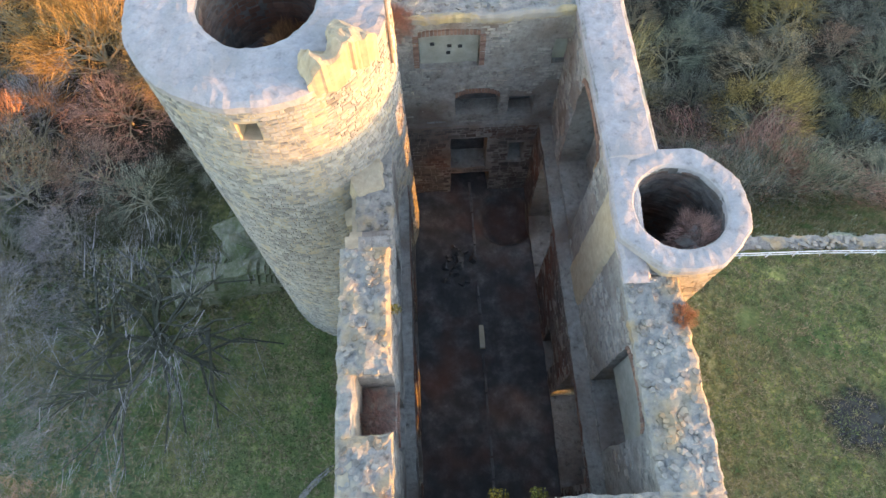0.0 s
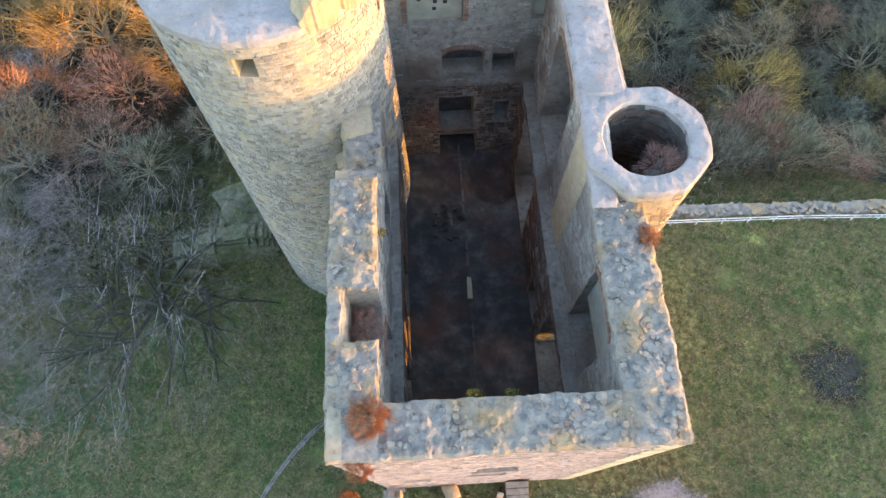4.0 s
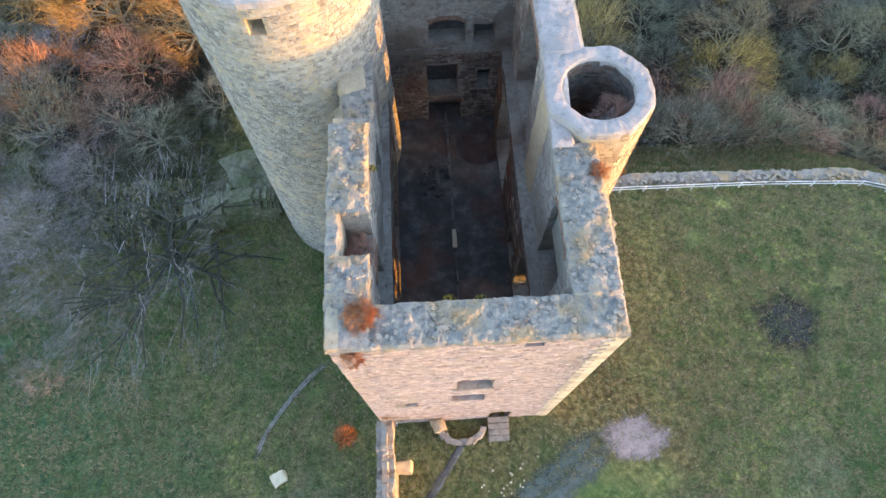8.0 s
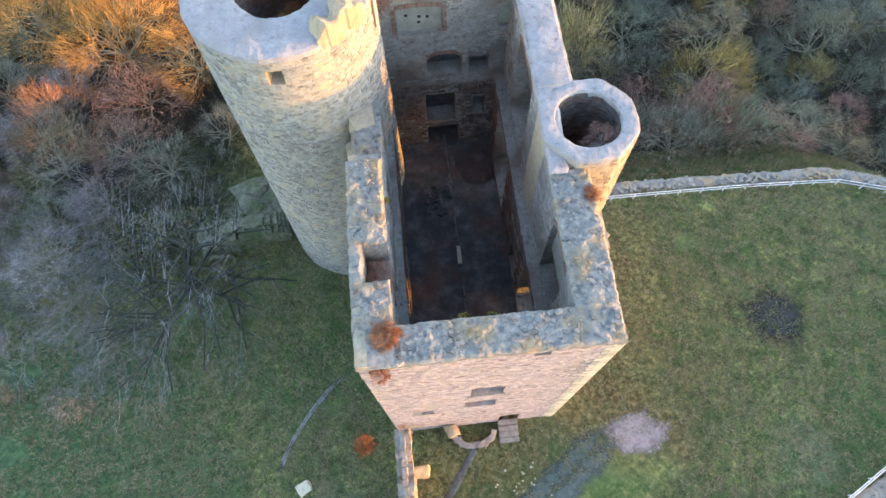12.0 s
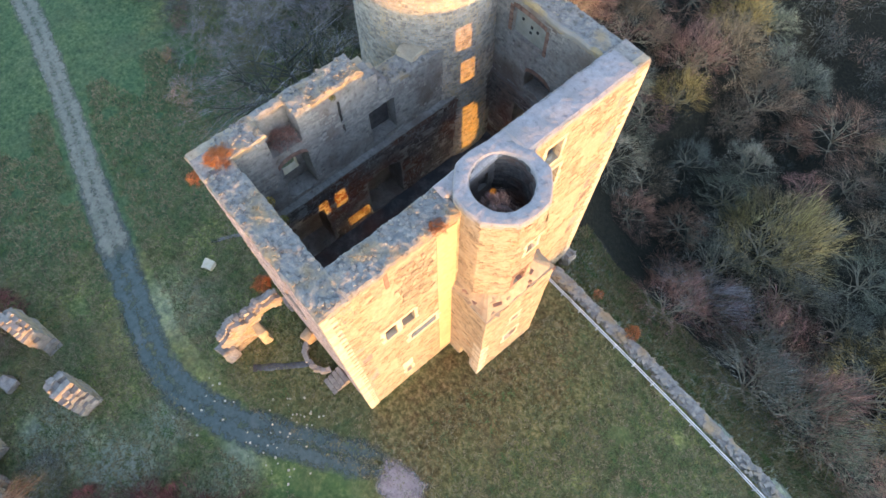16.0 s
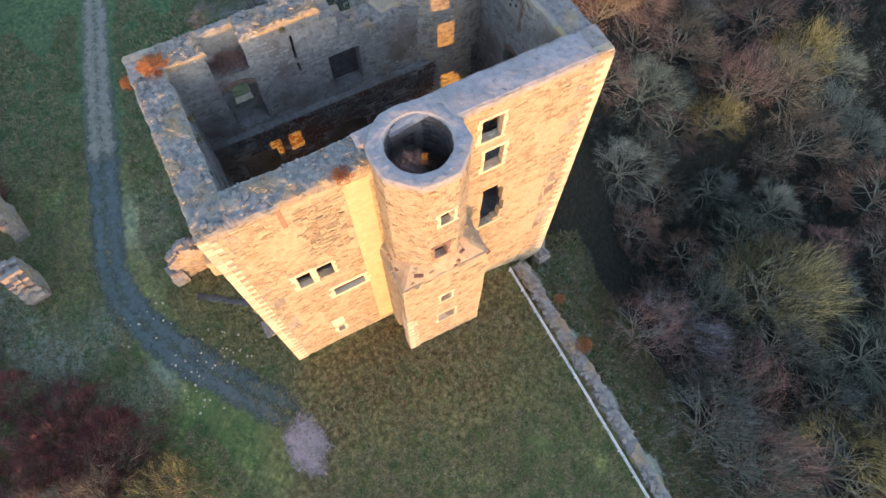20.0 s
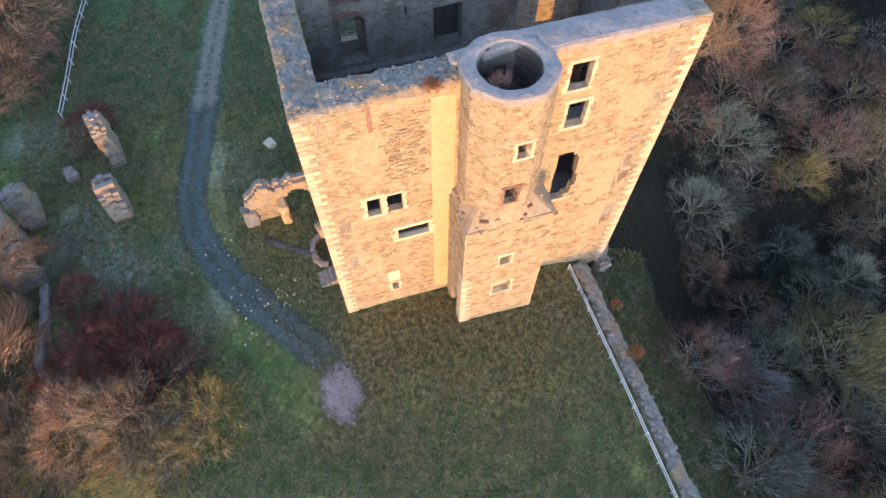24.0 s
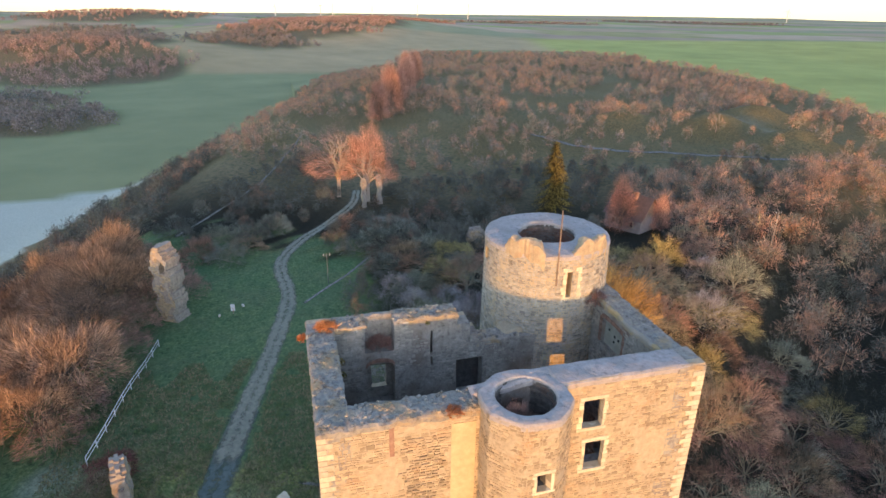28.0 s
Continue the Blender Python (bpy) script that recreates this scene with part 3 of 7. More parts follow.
def wall(name, L, thick, place, top, openings, label, seed, ledge=0.0, z0=-3.5, step=0.24, outer_mat=None, bed=None, single=None, rows=((0.12, 0.28), (0.2, 0.58)), gaps=0.36):
    """A masonry wall with openings (u0, u1, z0, z1, rise, near, far), cut from layer near to layer far, counted from the outer face.
    The lowest storeys are thicker by ledge on the inner side."""
    us = axis_cuts(0, L, step, [e for o in openings for e in o[:2]])
    zs = axis_cuts(z0, TOPZ + 1.4, step, [e for o in openings for e in o[2:4]])
    ds = np.array([0.0, 0.5, 1.0, thick, thick + max(ledge, 0.05)])
    U, Z = np.meshgrid((us[1:] + us[:-1]) / 2, (zs[1:] + zs[:-1]) / 2, indexing="ij")
    occ = np.zeros((len(us) - 1, len(zs) - 1, 4), bool)
    for k in range(4):
        o = Z < top(U)
        for op in openings:
            if op[5] <= min(k, 2) <= op[6]:
                o &= ~inside(op, U, Z)
        if k == 3:
            o &= (Z < LEDGE) & (Z > FLOOR_Z - 1) & bool(ledge)
        occ[:, :, k] = o
    holder = thing(name, label, "wall", "structure")
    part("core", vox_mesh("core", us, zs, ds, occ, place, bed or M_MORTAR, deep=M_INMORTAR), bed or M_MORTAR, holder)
    found = finder(us, zs, occ, 0)

    def bare(u, z):
        n = np.array([noise.noise(Vector((a * 0.22, b * 0.3, seed * 5.0))) + 0.5 * noise.noise(Vector((a * 0.9, b * 1.1, seed))) for a, b in zip(u.tolist(), z.tolist())])
        return found(u, z) & (n < gaps)
    outer = course_cells(L, z0, TOPZ + 1.2, bare, seed, *rows)
    if single:
        m1, low, ua, ub = single
        idx = np.nonzero((outer[2] > low) & (outer[0] >= ua) & (outer[1] <= ub))[0][-300:]
        for n, i in enumerate(idx):
            part("stone", stone_mesh("stone", outer[:, i:i + 1], place, m1, seed * 1000 + n), m1, holder)
        outer = np.delete(outer, idx, axis=1)
    part("outer_facing", stone_mesh("outer_facing", outer, place, outer_mat or M_STONE, seed), outer_mat or M_STONE, holder, kind="stuff")
    found_in = finder(us, zs, occ, 2)

    def peeled(u, z):
        n = np.array([noise.noise(Vector((a * 0.35, b * 0.4, seed * 3.0))) + 0.7 * noise.noise(Vector((a * 1.1, b * 1.3, seed + 9.0))) for a, b in zip(u.tolist(), z.tolist())])
        return found_in(u, z) & (n > -0.12)
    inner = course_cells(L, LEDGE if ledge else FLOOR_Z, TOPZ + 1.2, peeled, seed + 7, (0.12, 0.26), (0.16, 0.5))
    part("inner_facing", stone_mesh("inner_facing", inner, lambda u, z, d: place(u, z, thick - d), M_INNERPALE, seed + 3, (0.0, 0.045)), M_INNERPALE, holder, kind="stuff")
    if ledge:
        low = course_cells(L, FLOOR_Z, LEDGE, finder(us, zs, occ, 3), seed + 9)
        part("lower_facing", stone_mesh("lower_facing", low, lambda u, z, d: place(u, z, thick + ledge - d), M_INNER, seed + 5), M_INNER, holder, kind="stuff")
    return holder


def wob(u, a=0.1, f=1.0):
    return a * (np.sin(u * 1.7 * f) + np.sin(u * 3.9 * f + 1) * 0.6 + np.sin(u * 7.3 * f + 2) * 0.4)


def south_place(u, z, d):
    return np.stack([u - LX, d + 0 * u, z + 0 * u], 1)


def east_place(u, z, d):
    return np.stack([-d + 0 * u, u, z + 0 * u], 1)


def north_place(u, z, d):
    return np.stack([u - LX, LY - d, z + 0 * u], 1)


def west_place(u, z, d):
    return np.stack([d - LX, u, z + 0 * u], 1)


def east_top(u):
    return TOPZ + 0.8 * smooth((u - 8) / 5)


def west_top(u):
    return np.where(u < 10.4, TOPZ + 0.15, np.where(u < 11.3, TOPZ - 0.6, np.where(u < 12.2, TOPZ - 1.6, TOPZ - 2.2)))


S_OPEN = [(5.15, 7.25, 12.1, 14.2, 0, 0, 2), (5.0, 7.0, 7.9, 10.0, 0, 0, 2), (1.6, 2.9, 7.2, 8.2, 0, 0, 2), (8.0, 8.8, 20.7, 21.4, 0, 0, 2), (7.75, 9.25, -0.4, 2.3, 0.3, 0, 1)]
w_s = wall("wall_south", LX, 1.7, south_place, lambda u: TOPZ - 0.1 + 0 * u, S_OPEN, "limestone end wall of a roofless castle hall, coloured pink for grazing sun", 1, outer_mat=M_PINK, bed=M_PINKMORTAR, single=(M_PINK1, 19.4, 0.0, 12.0), rows=((0.1, 0.2), (0.16, 0.5)), gaps=0.75)
E_OPEN = [(2.96, 3.85, 12.3, 13.95, 0, 0, 2), (4.2, 5.24, 12.25, 13.95, 0, 0, 2), (4.72, 6.9, 8.75, 9.9, 0, 0, 2), (3.8, 4.3, 1.55, 2.6, 0, 0, 1),
          (15.1, 16.4, 19.55, 21.65, 0.2, 0, 2), (15.5, 16.75, 16.4, 18.45, 0, 0, 2), (15.75, 16.75, 8.7, 13.75, 0, 0, 2), (16.6, 17.35, 9.0, 13.4, 0.5, 0, 2), (17.2, 17.6, 9.9, 11.2, 0.3, 0, 1),
          (3.6, 6.6, 15.2, 21.5, 0.5, 1, 2), (11.0, 11.7, 20.3, 21.6, 0, 2, 2), (10.5, 11.2, 17.2, 18.9, 0, 2, 2), (14.0, 18.0, 15.4, 22.2, 0.6, 1, 2), (14.2, 18.6, 8.0, 14.6, 0.7, 1, 2), (2.4, 7.2, 8.0, 14.4, 0.7, 1, 2), (8.6, 10.4, 8.0, 10.6, 0.5, 1, 2),
          (9.58, 13.02, 12.2, 25.0, 0, 0, 1)]
w_e = wall("wall_east", LY, 1.9, east_place, east_top, E_OPEN, "long limestone wall of a roofless castle hall in low orange sun", 2, 0.65, single=(M_STONE1, 18.2, 0.0, 9.0))
N_OPEN = [(3.1, 5.95, 19.4, 21.6, 0.12, 1, 2), (9.4, 10.3, 19.4, 21.0, 0, 1, 2), (4.84, 7.16, 15.6, 17.5, 0.5, 1, 2), (7.65, 9.0, 15.4, 17.0, 0, 1, 2), (4.5, 6.85, 10.7, 13.85, 0.1, 1, 2), (8.0, 8.85, 11.3, 13.2, 0, 1, 2), (4.6, 7.0, 7.0, 10.1, 0, 1, 2)]
w_n = wall("wall_north", LX, 1.8, north_place, lambda u: TOPZ + 0.5 + 0 * u, N_OPEN, "limestone end wall with blocked windows inside a roofless hall", 3, 0.3)
W_OPEN = [(3.9, 5.9, 20.0, 24.0, 0, 1, 2), (3.8, 5.85, 15.4, 19.2, 0.5, 1, 2), (4.3, 5.3, 16.3, 18.2, 0.15, 0, 2), (10.4, 12.4, 15.4, 18.5, 0.15, 1, 2), (19.9, 21.1, 15.2, 17.7, 0.5, 1, 2), (17.9, 19.3, 19.4, 23.0, 0, 2, 2), (3.0, 5.4, 8.0, 13.0, 0.6, 1, 2), (9.0, 12.0, 8.0, 12.5, 0.6, 1, 2), (8.45, 8.62, 18.3, 21.2, 0, 2, 2)]
w_w = wall("wall_west", LY, 1.7, west_place, west_top, W_OPEN, "ragged limestone side wall of a roofless castle hall", 4, 0.45, outer_mat=M_GREY)


M_BACKPANEL = earthy("dark_back_panel", [(0.3, (0.05, 0.05, 0.05)), (0.7, (0.12, 0.115, 0.11))], 2.5, 0.5, (0.09, 0.06, 0.05))
# South windows: added dark boxes stand in for the shade within.
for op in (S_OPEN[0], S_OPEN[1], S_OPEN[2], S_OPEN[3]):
    part("back_panel", box_bm(op[0] - LX, 0.7, op[2], op[1] - LX, 0.95, op[3], 0.0, 0.02), M_BACKPANEL, w_s, "dark panel standing in for the shade inside a window")
# Blocked windows: dark panels at the back of each recess.
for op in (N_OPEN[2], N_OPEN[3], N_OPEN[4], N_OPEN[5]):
    part("back_panel", box_bm(op[0] - LX, LY - 0.75, op[2], op[1] - LX, LY - 0.45, op[3], 0.0, 0.02), M_BACKPANEL, w_n, "dark panel at the back of a blocked window")
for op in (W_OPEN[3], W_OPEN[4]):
    part("back_panel", box_bm(-LX + 0.45, op[0], op[2], -LX + 0.75, op[1], op[3], 0.0, 0.02), M_BACKPANEL, w_w, "dark panel at the back of a blocked window")


# wall tops
def cap(name, parent, material, nu, nv, top, under=0.3, amp=0.05, close=False, label=""):
    """A weathered coping: top(u, v) in 0..1 gives the place of its upper side; its rim hangs down by under."""
    uu, vv = np.meshgrid(np.linspace(0, 1, nu), np.linspace(0, 1, nv), indexing="ij")
    P = top(uu.ravel(), vv.ravel())
    edge = np.minimum(vv.ravel(), 1 - vv.ravel())
    if not close:
        edge = np.minimum(edge, np.minimum(uu.ravel(), 1 - uu.ravel()) * nu / nv)
    P = P + jitter(P, amp, 1.1) + jitter(P, amp * 0.6, 3.7)
    P[:, 2] -= 0.09 * (edge < 0.02)
    Q = P.copy()
    Q[:, 2] -= under
    n = nu * nv
    a = (np.arange(nu - 1)[:, None] * nv + np.arange(nv - 1)[None]).ravel()
    F = np.stack([a, a + nv, a + nv + 1, a + 1], 1)
    B = F[:, ::-1] + n
    rim = []
    loop = [(i * nv, (i + 1) * nv) for i in range(nu - 1)] + [((i + 1) * nv + nv - 1, i * nv + nv - 1) for i in range(nu - 1)]
    if not close:
        loop += [((nu - 1) * nv + j, (nu - 1) * nv + j + 1) for j in range(nv - 1)] + [(j + 1, j) for j in range(nv - 1)]
    rim = np.array([(q, p, p + n, q + n) for p, q in loop])
    me = mesh_of(name, np.concatenate([P, Q]), np.concatenate([F, B, rim]), material, False)
    bm = bmesh.new()
    bm.from_mesh(me)
    bmesh.ops.recalc_face_normals(bm, faces=bm.faces[:])
    bm.to_mesh(me)
    bm.free()
    return part(name, me, material, parent, label)


def strip(x0, y0, x1, y1, axis, z):
    """Top of a straight coping from (x0, y0) to (x1, y1); u runs along axis."""
    def top(u, v):
        a, b = (u, v) if axis == "x" else (v, u)
        x, y = x0 + (x1 - x0) * a, y0 + (y1 - y0) * b
        return np.stack([x, y, z(x, y) + 0.05 * np.sin(v * math.pi)], 1)
    return top


def bumpy(x, y, a=0.06):
    return a * 2.2 * np.array([noise.noise(Vector((p, q, 0.0)) * 1.3) + 0.6 * noise.noise(Vector((p, q, 5.0)) * 3.4) for p, q in zip(np.ravel(x).tolist(), np.ravel(y).tolist())])


cap("coping", w_s, M_CAP, 100, 16, strip(-LX - 0.06, -0.08, 0.06, 1.78, "x", lambda x, y: TOPZ + 0.1 + bumpy(x, y)), label="grey and ochre lichened rubble coping")
cap("coping", w_e, M_CAP, 72, 18, strip(-1.98, 1.6, 0.08, 8.9, "y", lambda x, y: TOPZ + 0.18 + bumpy(x, y)), label="grey and ochre lichened rubble coping")
cap("screed", w_e, M_CONC, 60, 12, strip(-1.97, 13.3, 0.06, LY - 1.0, "y", lambda x, y: TOPZ + 0.95 + 0.2 * bumpy(x, y)), amp=0.02, label="smooth pale pinkish screed coping")
cap("screed", w_e, M_CONC, 24, 8, strip(-1.97, 8.6, -0.95, 13.6, "y", lambda x, y: TOPZ + 0.35 + 0.55 * smooth((y - 8.6) / 4.5) + 0.3 * bumpy(x, y)), amp=0.03, label="smooth pale pinkish screed coping")
cap("coping", w_n, M_CAP, 90, 16, strip(-LX - 0.05, LY - 1.87, 0.06, LY + 0.06, "x", lambda x, y: TOPZ + 0.62 + 0.25 * smooth((x + 5) / 5) + 0.7 * bumpy(x, y)), label="grey rubble coping edged with ochre lichen")
cap("coping", w_w, M_CAP, 24, 14, strip(-LX - 0.08, 1.6, -10.25, 3.95, "y", lambda x, y: TOPZ + 0.2 + bumpy(x, y)), label="grey lichened rubble coping")
cap("coping", w_w, M_CAP, 20, 6, strip(-LX - 0.08, 3.8, -11.45, 6.0, "y", lambda x, y: TOPZ + 0.2 + bumpy(x, y)))
cap("coping", w_w, M_CAP, 40, 14, strip(-LX - 0.08, 5.85, -10.25, 10.5, "y", lambda x, y: TOPZ + 0.3 + bumpy(x, y)), label="grey lichened rubble coping")
cap("coping", w_w, M_CAP, 12, 14, strip(-LX - 0.06, 10.4, -10.28, 12.3, "y", lambda x, y: TOPZ - 0.45 - 1.6 * smooth((y - 10.4) / 1.8) + bumpy(x, y, 0.12)), under=0.8)
cap("coping", w_w, M_CAP, 30, 14, strip(-LX + 0.15, 12.2, -10.28, 15.6, "y", lambda x, y: TOPZ - 2.05 + bumpy(x, y)), label="low grey rubble coping beside the keep")

M_KERB = earthy("dusty_kerb", [(0.3, (0.10, 0.098, 0.095)), (0.7, (0.20, 0.195, 0.185))], 2.0, 0.8, (0.06, 0.06, 0.06), (0.5, 0.7), 0.7)
M_OCHRE = earthy("ochre_lichen", [(0.3, (0.26, 0.21, 0.13)), (0.7, (0.40, 0.31, 0.16))], 2.0, 0.9, (0.27, 0.25, 0.215), (0.42, 0.56), 0.95)
cap("lichen_edge", w_n, M_OCHRE, 80, 5, strip(-LX + 1.5, LY - 1.92, -1.8, LY - 1.6, "x", lambda x, y: TOPZ + 0.68 + 0.25 * smooth((x + 5) / 5)), under=0.25, amp=0.06, label="inner edge of the coping crusted with ochre lichen")


def coping_stones(parent, x0, y0, x1, y1, z, n, seed):
    """Flat rubble stones bedded in a coping."""
    q = random.Random(seed)
    V, F = [], []
    for _ in range(n):
        x, y = q.uniform(x0, x1), q.uniform(y0, y1)
        s, t, a = q.uniform(0.07, 0.2), q.uniform(0.06, 0.16), q.uniform(0, 3.14)
        b, zc = len(V), z(x, y) + q.uniform(-0.06, 0.015)
        for h, k in ((-0.12, 1.0), (0.07, 0.78)):
            for i in range(5):
                w = a + i * 1.2566 + q.uniform(-0.25, 0.25)
                V.append((x + s * k * math.cos(w), y + (s + t) * 0.5 * k * math.sin(w), zc + h + q.uniform(-0.015, 0.015)))
        F += [(b + 5, b + 6, b + 7, b + 8, b + 9)] + [(b + i, b + (i + 1) % 5, b + 5 + (i + 1) % 5, b + 5 + i) for i in range(5)]
    part("coping_rubble", mesh_of("coping_rubble", V, F, M_CAPSTONE), None, parent, kind="stuff")


def flat(h):
    return lambda x, y: h + float(bumpy(np.array([x]), np.array([y]))[0])


coping_stones(w_s, -11.9, 0.05, -0.1, 1.65, flat(TOPZ + 0.12), 300, 1)
coping_stones(w_e, -1.85, 1.7, -0.05, 8.6, flat(TOPZ + 0.2), 200, 2)
coping_stones(w_n, -11.9, LY - 1.75, -0.1, LY - 0.05, flat(TOPZ + 0.66), 180, 3)
coping_stones(w_w, -11.95, 1.7, -10.4, 3.9, flat(TOPZ + 0.22), 60, 4)
coping_stones(w_w, -11.95, 5.9, -10.4, 10.4, flat(TOPZ + 0.32), 110, 5)
coping_stones(w_w, -11.8, 12.3, -10.4, 15.4, flat(TOPZ - 2.03), 70, 6)

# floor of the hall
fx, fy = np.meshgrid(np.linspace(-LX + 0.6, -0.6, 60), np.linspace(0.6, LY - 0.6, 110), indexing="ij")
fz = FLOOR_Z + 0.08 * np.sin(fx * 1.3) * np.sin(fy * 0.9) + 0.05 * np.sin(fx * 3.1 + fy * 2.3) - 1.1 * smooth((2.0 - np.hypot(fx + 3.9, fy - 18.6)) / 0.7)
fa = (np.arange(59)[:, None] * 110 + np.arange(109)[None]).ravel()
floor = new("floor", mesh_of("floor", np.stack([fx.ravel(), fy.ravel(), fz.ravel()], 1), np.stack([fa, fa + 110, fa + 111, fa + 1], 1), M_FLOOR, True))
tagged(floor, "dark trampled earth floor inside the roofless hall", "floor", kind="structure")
rng = random.Random(5)


def rubble(name, x, y, z, r, n, seed, label, material=None, flat=0.6, size=1.0):
    """A loose heap of broken stones."""
    q = random.Random(seed)
    V, F = [], []
    for _ in range(n):
        a, d = q.uniform(0, 6.28), r * q.random() ** 0.7
        s = q.uniform(0.12, 0.34) * size
        h = z + max(0, (1 - d / r)) * flat * q.random()
        b = len(V)
        rot = Euler((q.uniform(-0.6, 0.6), q.uniform(-0.6, 0.6), q.uniform(0, 6))).to_matrix()
        for c in ((-1, -1, -1), (1, -1, -1), (1, 1, -1), (-1, 1, -1), (-1, -1, 1), (1, -1, 1), (1, 1, 1), (-1, 1, 1)):
            p = rot @ Vector([c[k] * s * q.uniform(0.45, 0.75) for k in range(3)])
            V.append((x + d * math.cos(a) + p.x, y + d * math.sin(a) + p.y, h + p.z + s * 0.3))
        F += [(b, b + 3, b + 2, b + 1), (b + 4, b + 5, b + 6, b + 7), (b, b + 1, b + 5, b + 4), (b + 1, b + 2, b + 6, b + 5), (b + 2, b + 3, b + 7, b + 6), (b + 3, b, b + 4, b + 7)]
    ob = new(name, mesh_of(name, V, F, material or M_ROCK))
    return tagged(ob, label, "rubble", kind="stuff")


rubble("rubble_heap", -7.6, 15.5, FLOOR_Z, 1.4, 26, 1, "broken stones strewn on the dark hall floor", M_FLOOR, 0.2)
slab = new("floor_slab", None)
tagged(slab, "pale worn stone slab let into the dark floor", "slab")
part("stone", box_bm(-6.25, 10.2, FLOOR_Z - 0.05, -5.95, 11.6, FLOOR_Z + 0.12, 0.03, 0.02), M_QUOIN, slab)

joint = thing("floor_kerb", "broken line of worn kerb stones down the hall floor", "kerb")
for k in range(17):
    y = 1.9 + 1.15 * k
    if k not in (3, 7, 8, 11):
        part("kerb_stone", box_bm(-6.2 + 0.02 * (k % 3), y, FLOOR_Z - 0.15, -6.04 + 0.03 * (k % 2), y + 1.05, FLOOR_Z + 0.13 + 0.01 * (k % 3), 0.02, 0.015, k), M_KERB, joint)
# corner stones of the hall
QUOINS = [bpy.data.meshes.new("quoin") for _ in range(2)]
for me, (w, d) in zip(QUOINS, ((0.85, 0.5), (0.5, 0.85))):
    bm = box_bm(-d, 0, 0, 0, w, 0.33, 0.025, 0.008)
    bm.to_mesh(me)
    bm.free()
    me.materials.append(M_CORNER)


def quoins(parent, x, y, sx, sy, z0, z1):
    z, k = z0, 0
    while z < z1:
        ob = new("quoin", QUOINS[k % 2])
        ob.matrix_world = Matrix.LocRotScale((x + 0.075 * sx, y + 0.075 * sy * -1, z), None, (sx, sy, rng.uniform(0.98, 1.03)))
        ob.parent = parent
        k += 1
        z += 0.36


quoins(w_e, 0, 0, 1, 1, -0.5, 21.5)
quoins(w_e, 0, LY, 1, -1, -2.4, 22.2)


def surround(parent, u0, u1, z0, z1, place, w=0.26, material=None, sill=True, deep=0.35, head=True):
    """Dressed stones round an opening, a little proud of the wall: jambs of uneven blocks, a lintel and a sill."""
    m = material or M_QUOIN
    q = random.Random(int(u0 * 100 + z0 * 10))
    boxes = [("lintel", u0 - w * 1.1, u1 + w, z1, z1 + w * 1.1)] if head else []
    if sill:
        boxes.append(("window_sill", u0 - w - 0.05, u1 + w + 0.05, z0 - w * 0.9, z0))
    for side in (-1, 1):
        z = z0
        while z < z1 - 0.05:
            h = min(q.uniform(0.24, 0.5), z1 - z)
            h = z1 - z if z1 - z - h < 0.15 else h
            k = w * q.uniform(0.55, 1.5)
            boxes.append(("jamb_stone", u0 - k, u0, z, z + h) if side < 0 else ("jamb_stone", u1, u1 + k, z, z + h))
            z += h
    for nm, a, b, c, d in boxes:
        bm = bmesh.new()
        pts = []
        for dd in (-0.065 + q.uniform(-0.01, 0.01), deep):
            for uu, zv in ((a, c + 0.008), (b, c + 0.008), (b, d - 0.008), (a, d - 0.008)):
                pts.append(bm.verts.new(place(np.array([uu + q.uniform(-0.02, 0.02)]), np.array([zv]), np.array([dd]))[0]))
        for f in ((0, 1, 2, 3), (7, 6, 5, 4), (0, 4, 5, 1), (1, 5, 6, 2), (2, 6, 7, 3), (3, 7, 4, 0)):
            bm.faces.new([pts[i] for i in f])
        bmesh.ops.recalc_face_normals(bm, faces=bm.faces[:])
        bmesh.ops.bevel(bm, geom=bm.edges[:], offset=0.02, segments=1, affect="EDGES")
        part(nm, bm, m, parent)


surround(w_e, 2.96, 3.85, 12.3, 13.95, east_place, 0.3)
surround(w_e, 4.2, 5.24, 12.25, 13.95, east_place, 0.18, sill=False)
surround(w_e, 4.72, 6.9, 8.75, 9.9, east_place, 0.3)
surround(w_e, 3.8, 4.3, 1.55, 2.6, east_place, 0.2)
surround(w_e, 15.1, 16.4, 19.55, 21.5, east_place, 0.24)
surround(w_e, 15.5, 16.75, 16.4, 18.45, east_place, 0.26)
part("window_sill", box_bm(-0.4, 15.6, 8.45, 0.1, 17.6, 8.7, 0.03), M_QUOIN, w_e)
part("window_sill", box_bm(-6.95, -0.1, 11.85, -4.65, 0.3, 12.1, 0.03), M_ROCK, w_s)
part("window_sill", box_bm(-10.5, -0.08, 7.0, -9.0, 0.3, 7.2, 0.03), M_ROCK, w_s)
M_PLASTER = earthy("ochre_plaster", [(0.3, (0.42, 0.32, 0.18)), (0.7, (0.55, 0.43, 0.26))], 2.0, 0.4, (0.4, 0.28, 0.17), (0.5, 0.75), 0.5, relief=0.2)
part("plaster_strip", box_bm(-0.1, 7.15, 0.2, 0.055, 8.55, 21.4, 0.0, 0.02), M_PLASTER, w_e, "smooth ochre plaster beside the stair tower")
rough = course_cells(LY, 15.4, 20.9, lambda u, z: (u > 4.3 + 0.3 * np.sin(z * 3)) & (u < 6.9 + 0.25 * np.sin(z * 4 + 1)), 91, (0.14, 0.24), (0.2, 0.5))
part("rough_patch", stone_mesh("rough_patch", rough, east_place, M_STONE, 91, (0.05, 0.13)), M_STONE, w_e, kind="stuff")
